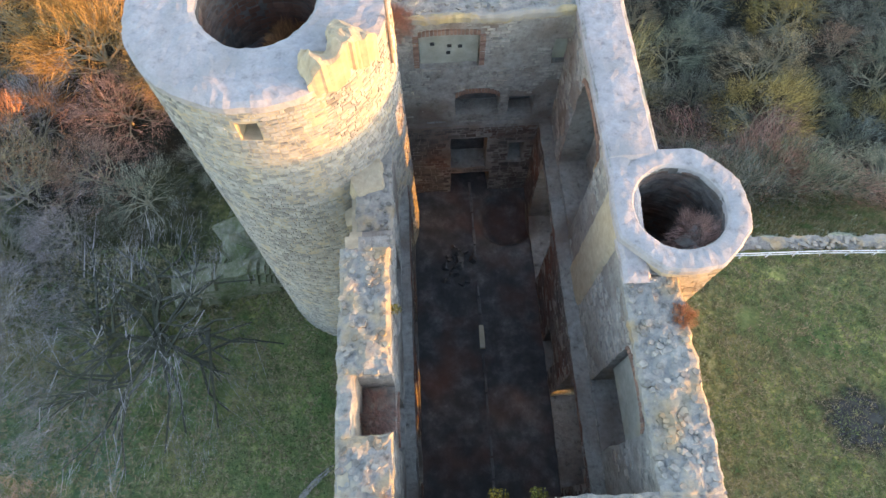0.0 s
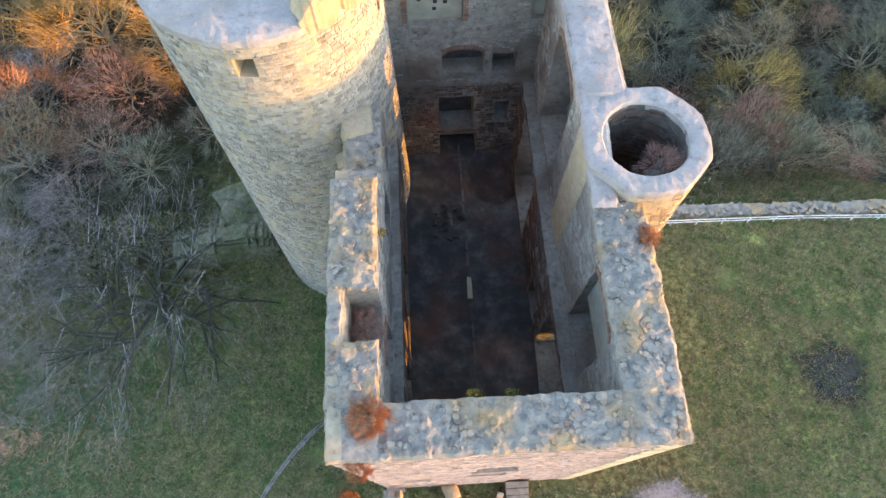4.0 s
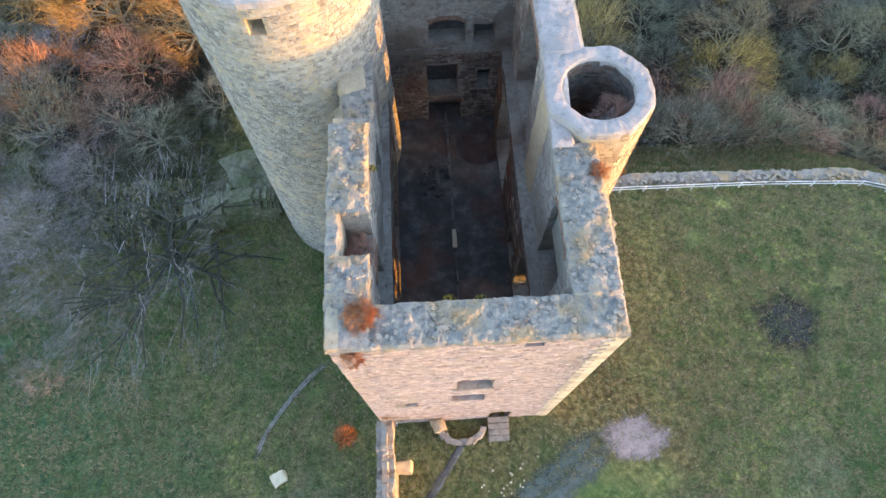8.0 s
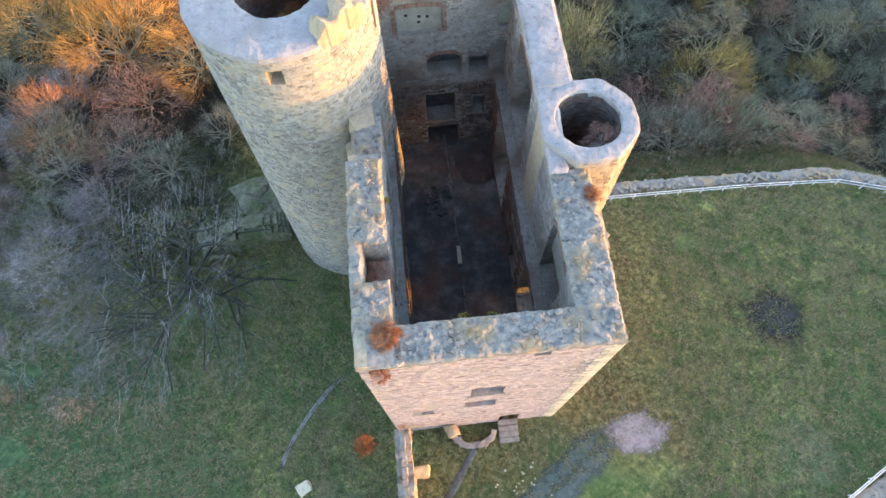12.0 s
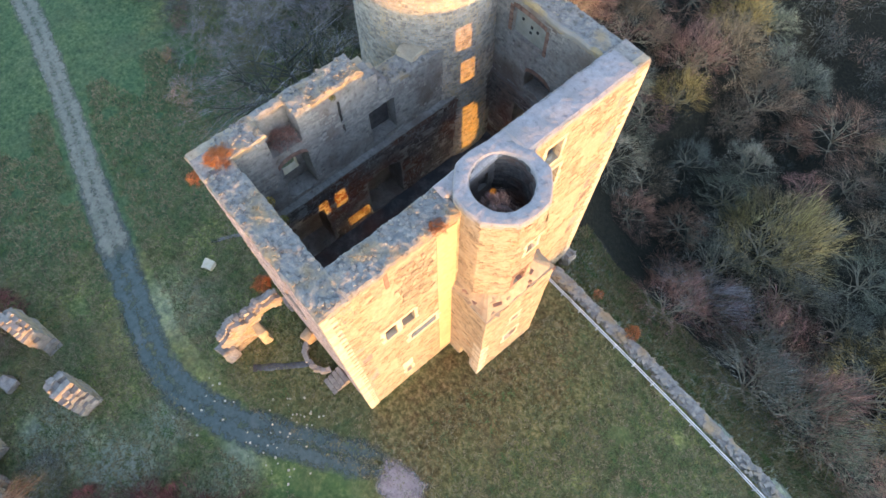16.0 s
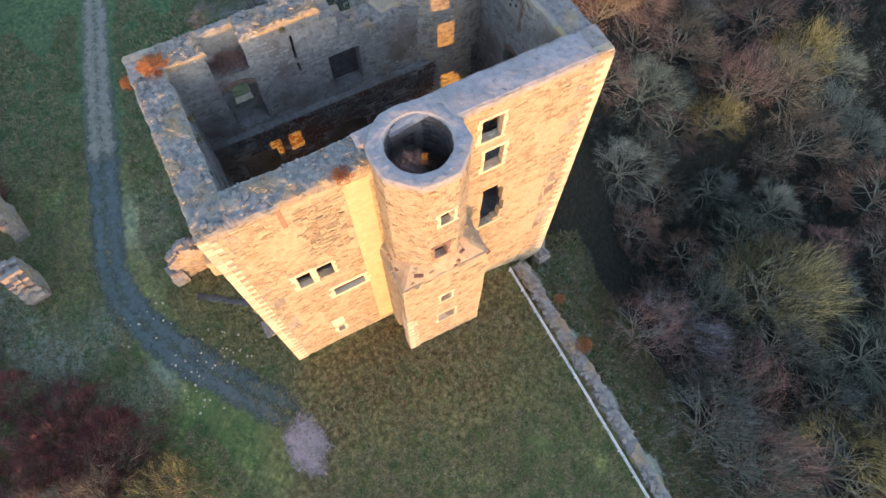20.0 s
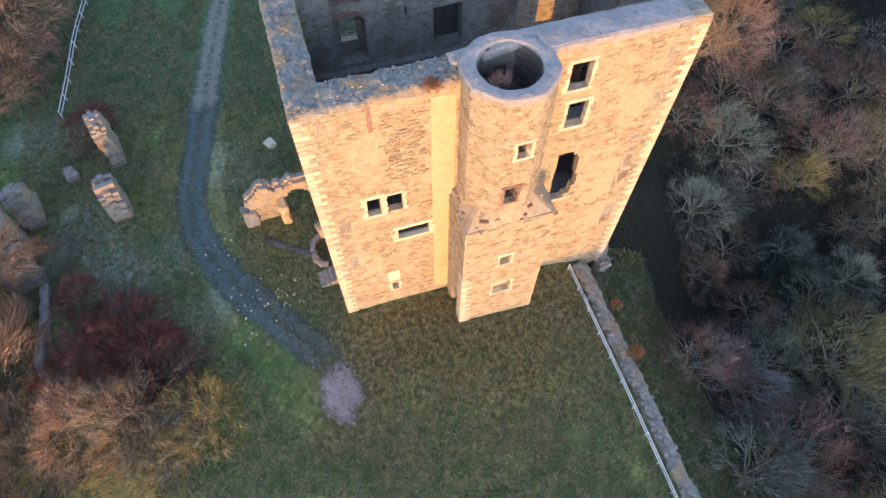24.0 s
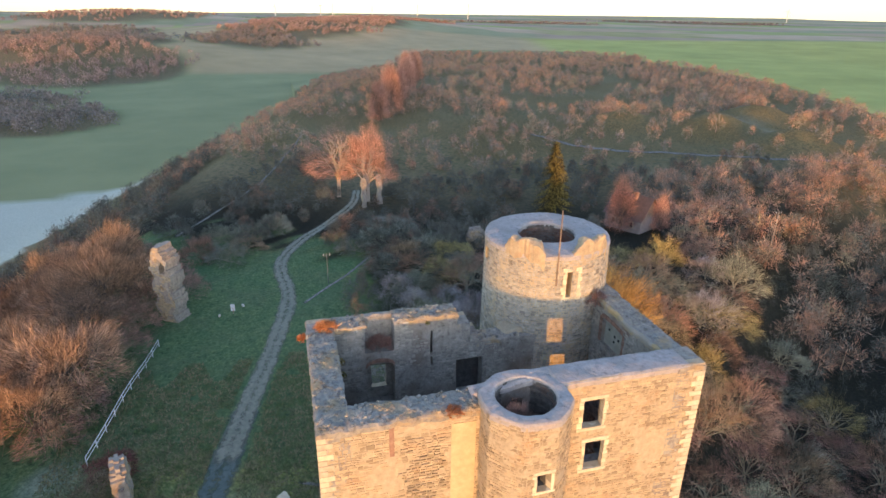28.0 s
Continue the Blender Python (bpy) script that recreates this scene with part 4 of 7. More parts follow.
part("brick_panel", box_bm(-0.1, 3.72, 19.9, 0.07, 3.98, 21.8, 0.01), M_BRICK, w_e, "upright strip of red brickwork")
part("ashlar_panel", box_bm(-0.1, 3.55, 2.95, 0.06, 4.5, 4.4, 0.03), M_QUOIN, w_e, "pale dressed stone panel")


def brick_arch(parent, u0, u1, z1, rise, place, depth, n=16):
    """A row of bricks set on edge along an arched head."""
    c, hw = (u0 + u1) / 2, (u1 - u0) / 2
    for i in range(n):
        t0, t1 = -1 + 2 * i / n + 0.01, -1 + 2 * (i + 1) / n - 0.01
        z = [z1 - rise * (1 - math.sqrt(max(0, 1 - t * t))) for t in (t0, t1)]
        bm = bmesh.new()
        pts = []
        for dd in (depth - 0.3, depth + 0.08):
            for t, zz, up in ((t0, z[0], 0), (t1, z[1], 0), (t1, z[1], 0.28), (t0, z[0], 0.28)):
                pts.append(bm.verts.new(place(np.array([c + t * hw]), np.array([zz + up]), np.array([dd]))[0]))
        for f in ((0, 1, 2, 3), (7, 6, 5, 4), (0, 4, 5, 1), (1, 5, 6, 2), (2, 6, 7, 3), (3, 7, 4, 0)):
            bm.faces.new([pts[k] for k in f])
        bmesh.ops.recalc_face_normals(bm, faces=bm.faces[:])
        part("brick", bm, M_BRICK, parent)


brick_arch(w_e, 3.6, 6.6, 21.5, 0.5, east_place, 1.9, 18)
brick_arch(w_e, 14.0, 18.0, 22.2, 0.6, east_place, 1.9, 22)
brick_arch(w_n, 3.1, 5.95, 21.6, 0.12, north_place, 1.8, 16)
brick_arch(w_n, 4.84, 7.16, 17.5, 0.5, north_place, 1.8, 14)
brick_arch(w_w, 3.8, 5.85, 19.2, 0.5, west_place, 1.7, 14)
M_SPLAY = earthy("lichened_plaster", [(0.3, (0.22, 0.22, 0.18)), (0.7, (0.36, 0.35, 0.29))], 1.6, 0.5, (0.30, 0.26, 0.14), (0.5, 0.7), 0.5)
part("back_panel", box_bm(-1.6, 3.66, 17.9, -1.3, 6.54, 21.32, 0.02, 0.02), M_SPLAY, w_e, "pale green-grey plastered filling under a brick arch")
for op, low in ((N_OPEN[0], 0.0), (N_OPEN[1], 0.0)):
    part("back_panel", box_bm(op[0] - LX + 0.03, LY - 1.5, op[2], op[1] - LX - 0.03, LY - 1.2, op[3] - 0.04, 0.02, 0.02), M_SPLAY, w_n, "pale rubble filling of a blocked window")
# Beam holes are not cut: near-black plates stand for their shade.
for x, z in ((3.75, 20.7), (4.55, 20.55), (5.05, 20.5), (4.5, 20.1)):
    part("putlog_shade", box_bm(x - LX - 0.1, LY - 1.54, z - 0.1, x - LX + 0.1, LY - 1.49, z + 0.1, 0.02), M_DARK, w_n, "dark plate in place of a square beam hole's shade")
for z in np.arange(19.5, 21.5, 0.16):
    for x in (2.98, 6.07):
        part("brick", box_bm(x - LX - 0.13, LY - 1.86, z, x - LX + 0.13, LY - 1.74, z + 0.11, 0.01), M_BRICK, w_n)
part("slit_frame", box_bm(-1.98, 10.8, 20.1, -1.86, 11.0, 21.8, 0.02), M_QUOIN, w_e)
part("slit_frame", box_bm(-1.98, 11.7, 20.1, -1.86, 11.9, 21.8, 0.02), M_QUOIN, w_e)
M_BLUE = earthy("blue_paint", [(0.3, (0.10, 0.17, 0.30)), (0.7, (0.16, 0.25, 0.40))], 3.0, 0.8, (0.2, 0.2, 0.2), rough=0.6)
part("hatch", box_bm(-1.8, 10.52, 17.22, -1.72, 11.18, 18.88, 0.02), M_BLUE, w_e, "weathered blue wooden hatch")


# ---------------------------------------------------------------- round keep
TX, TY, TR0, TR1, TTOP = -14.6, 18.8, 5.2, 4.75, 26.2


def keep_place(u, z, d):
    r = TR0 + (TR1 - TR0) * np.clip(z, 0, TTOP) / TTOP
    a = u / TR0
    return np.stack([TX + (r - d) * np.cos(a), TY + (r - d) * np.sin(a), z + 0 * u], 1)


def ang(deg):
    return radians(deg % 360) * TR0


def hollow_tower(name, label, place, L, zs_rng, top, openings, ds, seed, material, step=0.26):
    us = axis_cuts(0, L, step, [e for o in openings for e in o[:2]])
    zs = axis_cuts(*zs_rng, step, [e for o in openings for e in o[2:4]])
    U, Z = np.meshgrid((us[1:] + us[:-1]) / 2, (zs[1:] + zs[:-1]) / 2, indexing="ij")
    occ = np.zeros((len(us) - 1, len(zs) - 1, len(ds) - 1), bool)
    for k in range(len(ds) - 1):
        o = Z < top(U, k)
        for op in openings:
            if op[5] <= k <= op[6]:
                o &= ~inside(op, U, Z)
        occ[:, :, k] = o
    holder = thing(name, label, "tower")
    # Faces behind the outer skin get the colour darkened for shade.
    part("shell", vox_mesh("shell", us, zs, np.array(ds), occ, place, M_MORTAR, deep=M_DEEPSHADE), M_MORTAR, holder)
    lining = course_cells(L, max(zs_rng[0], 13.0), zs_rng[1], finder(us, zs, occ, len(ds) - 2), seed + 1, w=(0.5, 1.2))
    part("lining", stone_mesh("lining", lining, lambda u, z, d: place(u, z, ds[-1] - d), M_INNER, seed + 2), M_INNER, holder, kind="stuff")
    cells = course_cells(L, zs_rng[0], zs_rng[1], finder(us, zs, occ, 0), seed, (0.11, 0.25), (0.16, 0.44))
    return holder, cells, (us, zs, occ)


def keep_top(u, k):
    return TTOP - 0.12 + 0 * u


KEEP_OPEN = [(ang(-97), ang(-97) + 0.75, 24.25, 25.25, 0, 0, 1), (ang(-5), ang(-5) + 0.95, 22.9, 24.9, 0.2, 0, 1), (ang(188), ang(188) + 0.5, 21.6, 22.6, 0, 0, 1), (ang(262), ang(262) + 1.1, -1.0, 1.2, 0.2, 0, 0)]
tower, cells, _ = hollow_tower("round_tower", "tall round grey limestone keep, sunlit below its hollow top", keep_place, 2 * math.pi * TR0, (-4, TTOP + 1.6), keep_top, KEEP_OPEN, [0.0, 1.35, 2.55], 11, M_GREY)
# the stones of the sunlit ring nearest to the eye are single pieces
near = (cells[3] > 24.55) & (cells[0] / TR0 > 3.5)
idx = np.nonzero(near)[0][:290]
pick = np.zeros(cells.shape[1], bool)
pick[idx] = True
part("facing", stone_mesh("facing", cells[:, ~pick], keep_place, M_GREY, 11, (0.01, 0.05)), M_GREY, tower, kind="stuff")
M_GREY1 = earthy("grey_limestone_block", [(0.28, (0.23, 0.215, 0.185)), (0.72, (0.43, 0.40, 0.345))], 2.2, 0.4, (0.35, 0.315, 0.26), amount=0.4, rnd=0.35)
for n, i in enumerate(idx):
    part("stone", stone_mesh("stone", cells[:, i:i + 1], keep_place, M_GREY1, 100 + n, (0.01, 0.05)), M_GREY1, tower)


def ring_top(cx, cy, r_in, r_out, z, wrap=None):
    def top(u, v):
        a = u * 2 * math.pi
        k = np.array([wrap(t) for t in a]) if wrap else 1.0
        r = r_in + (r_out * k - r_in) * v
        x, y = cx + r * np.cos(a), cy + r * np.sin(a)
        return np.stack([x, y, z + 0.02 * bumpy(x, y) * 5 + 0.06 * np.sin(v * math.pi)], 1)
    return top


cap("screed", tower, M_CONC, 128, 14, ring_top(TX, TY, 2.2, TR1 + 0.05, TTOP), amp=0.05, close=True, label="worn pale screed on the wall head")


def lump(name, parent, cx, cy, cz, sx, sy, sz, rz, seed, material, label="", cuts=3, rough=0.12):
    """A broken block of masonry: a box with uneven, worn sides."""
    bm = bmesh.new()
    bmesh.ops.create_cube(bm, size=1.0)
    bmesh.ops.subdivide_edges(bm, edges=bm.edges[:], cuts=cuts, use_grid_fill=True)
    m = pose(cx, cy, cz, 0, 0, rz)
    for v in bm.verts:
        p = Vector((v.co.x * sx, v.co.y * sy, v.co.z * sz))
        w = noise.noise_vector(p * 0.9 + Vector((seed * 7.3, seed, 0))) * rough * 2 + noise.noise_vector(p * 3 + Vector((seed, 0, 0))) * rough * 0.5
        edge = sum(abs(c) > 0.49 for c in v.co)
        v.co = m @ (p * (1 - 0.05 * (edge - 1)) + w)
    return part(name, bm, material, parent, label)


# remains of the parapet
def stump(a0, a1, h, seed):
    def top(u, v):
        a = np.radians(a0 + (a1 - a0) * u)
        r = TR1 + 0.06 - 1.5 * v * (0.75 + 0.25 * np.sin(u * 9 + seed))
        z = TTOP + h * np.clip(np.sin(u * math.pi) * 2.2, 0.25, 1) * (0.85 + 0.15 * np.sin(u * 13 + seed)) - 0.35 * v * v * h
        return np.stack([TX + r * np.cos(a), TY + r * np.sin(a), z], 1)
    cap("parapet_stump", tower, M_STONE, 26, 12, top, under=1.3, amp=0.12, label="broken sunlit stump of the parapet")


stump(-63, -26, 1.15, 1.0)
stump(1, 43, 1.1, 4.0)
surround(tower, ang(-5), ang(-5) + 0.95, 22.9, 24.9, keep_place, 0.3)
# buttress that joins keep and side wall
lump("buttress", tower, -11.35, 14.9, 8.6, 1.7, 2.2, 23.4, 12, 21, M_MORTAR, "pale plastered buttress against the keep", 6, 0.15)
lump("buttress_head", tower, -11.9, 13.7, 18.6, 1.4, 0.8, 0.6, 20, 22, M_MORTAR)
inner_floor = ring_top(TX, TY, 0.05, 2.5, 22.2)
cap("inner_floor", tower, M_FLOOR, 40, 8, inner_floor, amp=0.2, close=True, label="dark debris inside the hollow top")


def tube(bm, p0, p1, r0, r1, n=6):
    d = (Vector(p1) - Vector(p0))
    q = d.to_track_quat("Z", "Y").to_matrix()
    ring = []
    for p, r in ((Vector(p0), r0), (Vector(p1), r1)):
        ring.append([bm.verts.new(p + q @ Vector((r * math.cos(6.2832 * i / n), r * math.sin(6.2832 * i / n), 0))) for i in range(n)])
    for i in range(n):
        bm.faces.new((ring[0][i], ring[0][(i + 1) % n], ring[1][(i + 1) % n], ring[1][i]))
    bm.faces.new(ring[0][::-1])
    bm.faces.new(ring[1])


pole = thing("flag_pole", "thin weathered wooden pole fixed to the keep", "pole")
bm = bmesh.new()
tp = radians(-14)
px, py = TX + (TR1 + 0.12) * math.cos(tp), TY + (TR1 + 0.12) * math.sin(tp)
tube(bm, (px, py, 23.9), (px, py, 29.6), 0.06, 0.045, 8)
part("shaft", bm, M_WOOD, pole)
for zz in (24.4, 25.6):
    bm = bmesh.new()
    tube(bm, (px, py, zz), (px - 0.3 * math.cos(tp), py - 0.3 * math.sin(tp), zz), 0.035, 0.035, 6)
    part("clamp", bm, M_RAIL, pole)

# ---------------------------------------------------------------- stair tower
SX, SY, SR = 0.42, 11.25, 2.46
STOP = 22.85


def octo(a):
    k = math.pi / 4
    return 1 / math.cos((a + k / 2) % k - k / 2)


def stair_place(u, z, d):
    a = u / SR
    k = math.pi / 4
    w = 1 / np.cos((a + k / 2) % k - k / 2)
    w = 1 + (w - 1) * 0.75
    r = np.where(d > 0.6, SR - d, SR * w - d)
    return np.stack([SX + r * np.cos(a), SY + r * np.sin(a), z + 0 * u], 1)


def sang(y):
    return (math.asin((y - SY) / 2.5) % (2 * math.pi)) * SR


ST_OPEN = [(0.0, sang(11.95), 18.35, 19.5, 0, 0, 1), (2 * math.pi * SR - 0.12, 2 * math.pi * SR + 0.1, 18.35, 19.5, 0, 0, 1), (2 * math.pi * SR - 0.48, 2 * math.pi * SR + 0.1, 14.3, 15.75, 0, 0, 1), (0.0, 0.35, 14.3, 15.75, 0, 0, 1), (sang(13.3), sang(13.3) + 0.3, 16.6, 17.3, 0, 0, 1)]
stair, scells, _ = hollow_tower("stair_tower", "eight-sided limestone stair tower on a square foot, hollow and roofless", stair_place, 2 * math.pi * SR, (12.0, STOP + 0.3), lambda u, k: STOP - 0.1 + 0 * u, ST_OPEN, [0.0, 0.4, 0.76], 21, M_STONE, 0.22)
P0 = stair_place((scells[0] + scells[1]) / 2, scells[2], np.zeros(scells.shape[1]))
part("facing", stone_mesh("facing", scells[:, P0[:, 0] > -0.1], stair_place, M_STONE, 21), M_STONE, stair, kind="stuff")
cap("screed", stair, M_CONC, 96, 12, ring_top(SX, SY, 1.7, SR + 0.04, STOP + 0.05, lambda a: 1 + (octo(a) - 1) * 0.6), amp=0.035, close=True, label="worn pale screed on the tower head")
surround(stair, -0.12, sang(11.95), 18.35, 19.5, stair_place, 0.2)
surround(stair, -0.48, 0.35, 14.3, 15.75, stair_place, 0.2, M_BRICK)
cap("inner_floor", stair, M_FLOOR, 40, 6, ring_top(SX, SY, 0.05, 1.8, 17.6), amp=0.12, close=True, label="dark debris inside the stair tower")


def foot_place(u, z, d):
    """The square foot: u runs along its south, east and north side."""
    c = np.array([3.35, 9.4, 15.45])
    x = np.where(u < 3.35, u, np.where(u < 9.4, 3.35 - d, 3.35 - (u - 9.4)))
    y = np.where(u < 3.35, 8.3 + d, np.where(u < 9.4, 8.3 + (u - 3.35), 14.35 - d))
    return np.stack([x, y, z + 0 * u], 1)


FOOT_OPEN = [(3.35 + 2.65, 3.35 + 3.45, 7.45, 8.6, 0, 0, 0), (3.35 + 2.45, 3.35 + 3.8, 3.15, 4.7, 0, 0, 0), (1.2, 2.4, -0.6, 1.8, 0.4, 0, 0)]
us = axis_cuts(0, 12.75, 0.24, [3.35, 9.4] + [e for o in FOOT_OPEN for e in o[:2]])
zs = axis_cuts(-3, 12.6, 0.24, [e for o in FOOT_OPEN for e in o[2:4]])
U, Z = np.meshgrid((us[1:] + us[:-1]) / 2, (zs[1:] + zs[:-1]) / 2, indexing="ij")
occ = np.ones((len(us) - 1, len(zs) - 1, 2), bool)
for op in FOOT_OPEN:
    occ[:, :, 0] &= ~inside(op, U, Z)
part("foot", vox_mesh("foot", us, zs, np.array([0, 0.5, 1.0]), occ, foot_place, M_MORTAR, 0.03), M_MORTAR, stair)
c = course_cells(12.75, -3, 12.5, finder(us, zs, occ, 0), 31)
c = c[:, ~((c[0] < 3.35) & (c[1] > 3.35)) & ~((c[0] < 9.4) & (c[1] > 9.4))]
part("foot_facing", stone_mesh("foot_facing", c, foot_place, M_STONE, 31), M_STONE, stair, kind="stuff")
part("foot_head", box_bm(-0.4, 8.6, 12.0, 3.0, 14.0, 12.3, 0.05), M_MORTAR, stair)
V, F = [], []
for k in range(41):
    a = radians(-100 + 5 * k)
    c_, s_ = math.cos(a), math.sin(a)
    ro = min((3.33 - SX) / c_ if c_ > 0.01 else 1e9, ((14.33 - SY) / s_) if s_ > 0.01 else ((8.32 - SY) / s_ if s_ < -0.01 else 1e9))
    ri = SR * (1 + (octo(a) - 1) * 0.75) - 0.06
    w_ = 0.12 * noise.noise(Vector((a * 4, 0, 0)))
    for r, z in ((ro, 12.3), (ro, 12.52 + w_), ((ro + ri) / 2, 12.95 + w_), (ri, 13.45 + 2 * w_), (ri - 0.25, 13.4)):
        V.append((SX + r * c_, SY + r * s_, z))
    if k:
        F += [((k - 1) * 5 + j, k * 5 + j, k * 5 + j + 1, (k - 1) * 5 + j + 1) for j in range(4)]
part("set_off", mesh_of("set_off", V, F, M_STONE), None, stair, "sloping weathered set-off above the square foot")
q_ = random.Random(8)
for k in range(36):
    a = radians(q_.choice((-1, 1)) * q_.uniform(8, 95))
    c_, s_ = math.cos(a), math.sin(a)
    ro = min((3.3 - SX) / c_ if c_ > 0.01 else 1e9, ((14.3 - SY) / s_) if s_ > 0.01 else ((8.35 - SY) / s_ if s_ < -0.01 else 1e9))
    f = q_.random() ** 1.3
    r = ro + (SR - ro) * f
    lump("broken_stone", stair, SX + r * c_, SY + r * s_, 12.44 + 0.85 * f, q_.uniform(0.25, 0.6), q_.uniform(0.2, 0.4), q_.uniform(0.12, 0.25), q_.uniform(0, 90), k + 40, (M_STONE, M_STONE, M_BRICK)[k % 3], "", 1, 0.05)
surround(stair, 3.35 + 2.65, 3.35 + 3.45, 7.45, 8.6, foot_place, 0.2)
surround(stair, 3.35 + 2.45, 3.35 + 3.8, 3.15, 4.7, foot_place, 0.16)
quoins(stair, 3.35, 8.3, 1, 1, -0.7, 6.5)

# ---------------------------------------------------------------- outer walls and fences
def lay(pts, step):
    """Points at even steps along a polyline, with the direction at each."""
    out = []
    P = [Vector((*p, 0)) for p in pts]
    L = [0.0]
    for a, b in zip(P, P[1:]):
        L.append(L[-1] + (b - a).length)
    n = max(1, round(L[-1] / step))
    for i in range(n + 1):
        s = L[-1] * i / n
        k = min(max(j for j in range(len(L)) if L[j] <= s + 1e-6), len(P) - 2)
        d = (P[k + 1] - P[k]).normalized()
        p = P[k] + d * (s - L[k])
        out.append((p.x, p.y, d.x, d.y))
    return out


def low_wall(name, pts, width, top, label, depth=3.0, material=None, rough=0.12, cat="wall"):
    """A long low wall on a polyline; top(x, y) is the height of its head."""
    rows = lay(pts, 0.45)
    V, F = [], []
    for x, y, dx, dy in rows:
        nx, ny = -dy, dx
        ring = [(-0.5, -depth), (-0.5, -0.1), (-0.42, 0.0), (-0.1, 0.04), (0.2, 0.03), (0.42, 0.0), (0.5, -0.1), (0.5, -depth)]
        t = top(x, y)
        for o, h in ring:
            p = Vector((x + nx * o * width, y + ny * o * width, t + h))
            V.append(p + noise.noise_vector(p * 1.7) * rough + noise.noise_vector(p * 0.5) * rough)
    m = 8
    for i in range(len(rows) - 1):
        for j in range(m - 1):
            F.append((i * m + j, (i + 1) * m + j, (i + 1) * m + j + 1, i * m + j + 1))
    F += [tuple(range(m)), tuple(range((len(rows) - 1) * m + m - 1, (len(rows) - 1) * m - 1, -1))]
    me = mesh_of(name, V, F, material or M_CAP)
    bm = bmesh.new()
    bm.from_mesh(me)
    bmesh.ops.recalc_face_normals(bm, faces=bm.faces[:])
    bm.to_mesh(me)
    bm.free()
    ob = new(name, me)
    return tagged(ob, label, cat, kind="structure")


def inner_z(x, y):
    return -0.4 - 2.0 * min(max(y / 20, 0), 1.2) ** 3


bw = low_wall("wall_bastion", BASTION[:10], 1.3, lambda x, y: inner_z(x, y) + 0.25 + 0.14 * noise.noise(Vector((x * 0.4, y * 0.4, 3.0))), "low grey rubble retaining wall round the castle lawn", 4.0, rough=0.2)
q_ = random.Random(12)
for x, y, dx, dy in lay(BASTION[:10], 0.33):
    for _ in range(2):
        o = q_.uniform(-0.6, 0.6)
        px_, py_ = x - dy * o, y + dx * o
        if len(bw.children) < 300:
            lump("coping_stone", bw, px_, py_, inner_z(px_, py_) + 0.27, q_.uniform(0.25, 0.6), q_.uniform(0.2, 0.4), q_.uniform(0.12, 0.26), q_.uniform(0, 180), q_.randint(1, 999), M_CAPSTONE, "", 1, 0.05)
low_wall("wall_outer", [(-9.6, -23.4), (-5.8, -23.4), (-2.4, -23.7), (0.5, -23.1), (2.5, -20.6), (6.0, -19.4)], 0.7, lambda x, y: G(x, y) + 0.5, "low ruined rubble wall at the edge of the slope", 1.5, M_ROCK)


def fence(pts, label, gap=2.1, h=1.0, rails=(0.95, 0.55), zf=None):
    ob = thing("fence", label, "fence", group="railings")
    rows = lay(pts, gap)
    zf = zf or (lambda x, y: G(x, y))
    post = bpy.data.meshes.new("post")
    bm = bmesh.new()
    tube(bm, (0, 0, -0.3), (0, 0, h), 0.05, 0.05, 6)
    bm.to_mesh(post)
    bm.free()
    post.materials.append(M_RAIL)
    for x, y, dx, dy in rows:
        o = part("post", post, M_RAIL, ob)
        o.matrix_world = pose(x, y, zf(x, y))
    for a, b in zip(rows, rows[1:]):
        for r in rails:
            bm = bmesh.new()
            tube(bm, (a[0], a[1], zf(a[0], a[1]) + r), (b[0], b[1], zf(b[0], b[1]) + r), 0.045, 0.045, 5)
            part("rail", bm, M_RAIL, ob)
    return ob


fence([(0.8, 19.15), (12.0, 19.05), (22.0, 18.85), (30.4, 18.4), (34.8, 16.7), (37.9, 12.0), (37.0, 5.4), (32.2, -1.2), (25.9, -5.4), (18.9, -9.0)], "thin pale metal railing along the retaining wall", zf=inner_z)
fence([(-52.0, -19.5), (-40.5, -21.0), (-28.7, -22.3)], "thin pale metal railing at the edge of the meadow", 2.6, 1.1, (1.05, 0.55))


# ---------------------------------------------------------------- tracks
def track(name, pts, w0, w1, label, material, lift=0.05, seed=0):
    rows = lay(pts, 0.7)
    n = len(rows)
    V, F = [], []
    for i, (x, y, dx, dy) in enumerate(rows):
        a, b = rows[max(i - 2, 0)], rows[min(i + 2, n - 1)]
        d = Vector((b[0] - a[0], b[1] - a[1])).normalized()
        w = w0 + (w1 - w0) * i / max(1, n - 1)
        w *= 1 + 0.18 * noise.noise(Vector((x * 0.6, y * 0.6, seed)))
        for k in range(7):
            o = (k / 6 - 0.5) * w
            if k in (0, 6):
                o *= 1 + 0.3 * noise.noise(Vector((x * 1.9, y * 1.9, k + seed)))
            X, Y = x - d.y * o, y + d.x * o
            V.append((X, Y, G(X, Y) + lift + 0.03 * (1 - abs(k - 3) / 3) - 0.06 * (k in (0, 6))))
    for i in range(n - 1):
        for k in range(6):
            F.append((i * 7 + k, (i + 1) * 7 + k, (i + 1) * 7 + k + 1, i * 7 + k + 1))
    me = mesh_of(name, V, F, material, True)
    me.flip_normals()
    verge = me.attributes.new("verge", "FLOAT", "POINT")
    verge.data.foreach_set("value", [(0.27 if k == 3 else (abs(k - 3) / 3) ** 2.2 * 0.75) + 0.5 * max(0, 1 - min(i, n - 1 - i) / 3) for i in range(n) for k in range(7)])
    return tagged(new(name, me), label, "path", kind="structure")


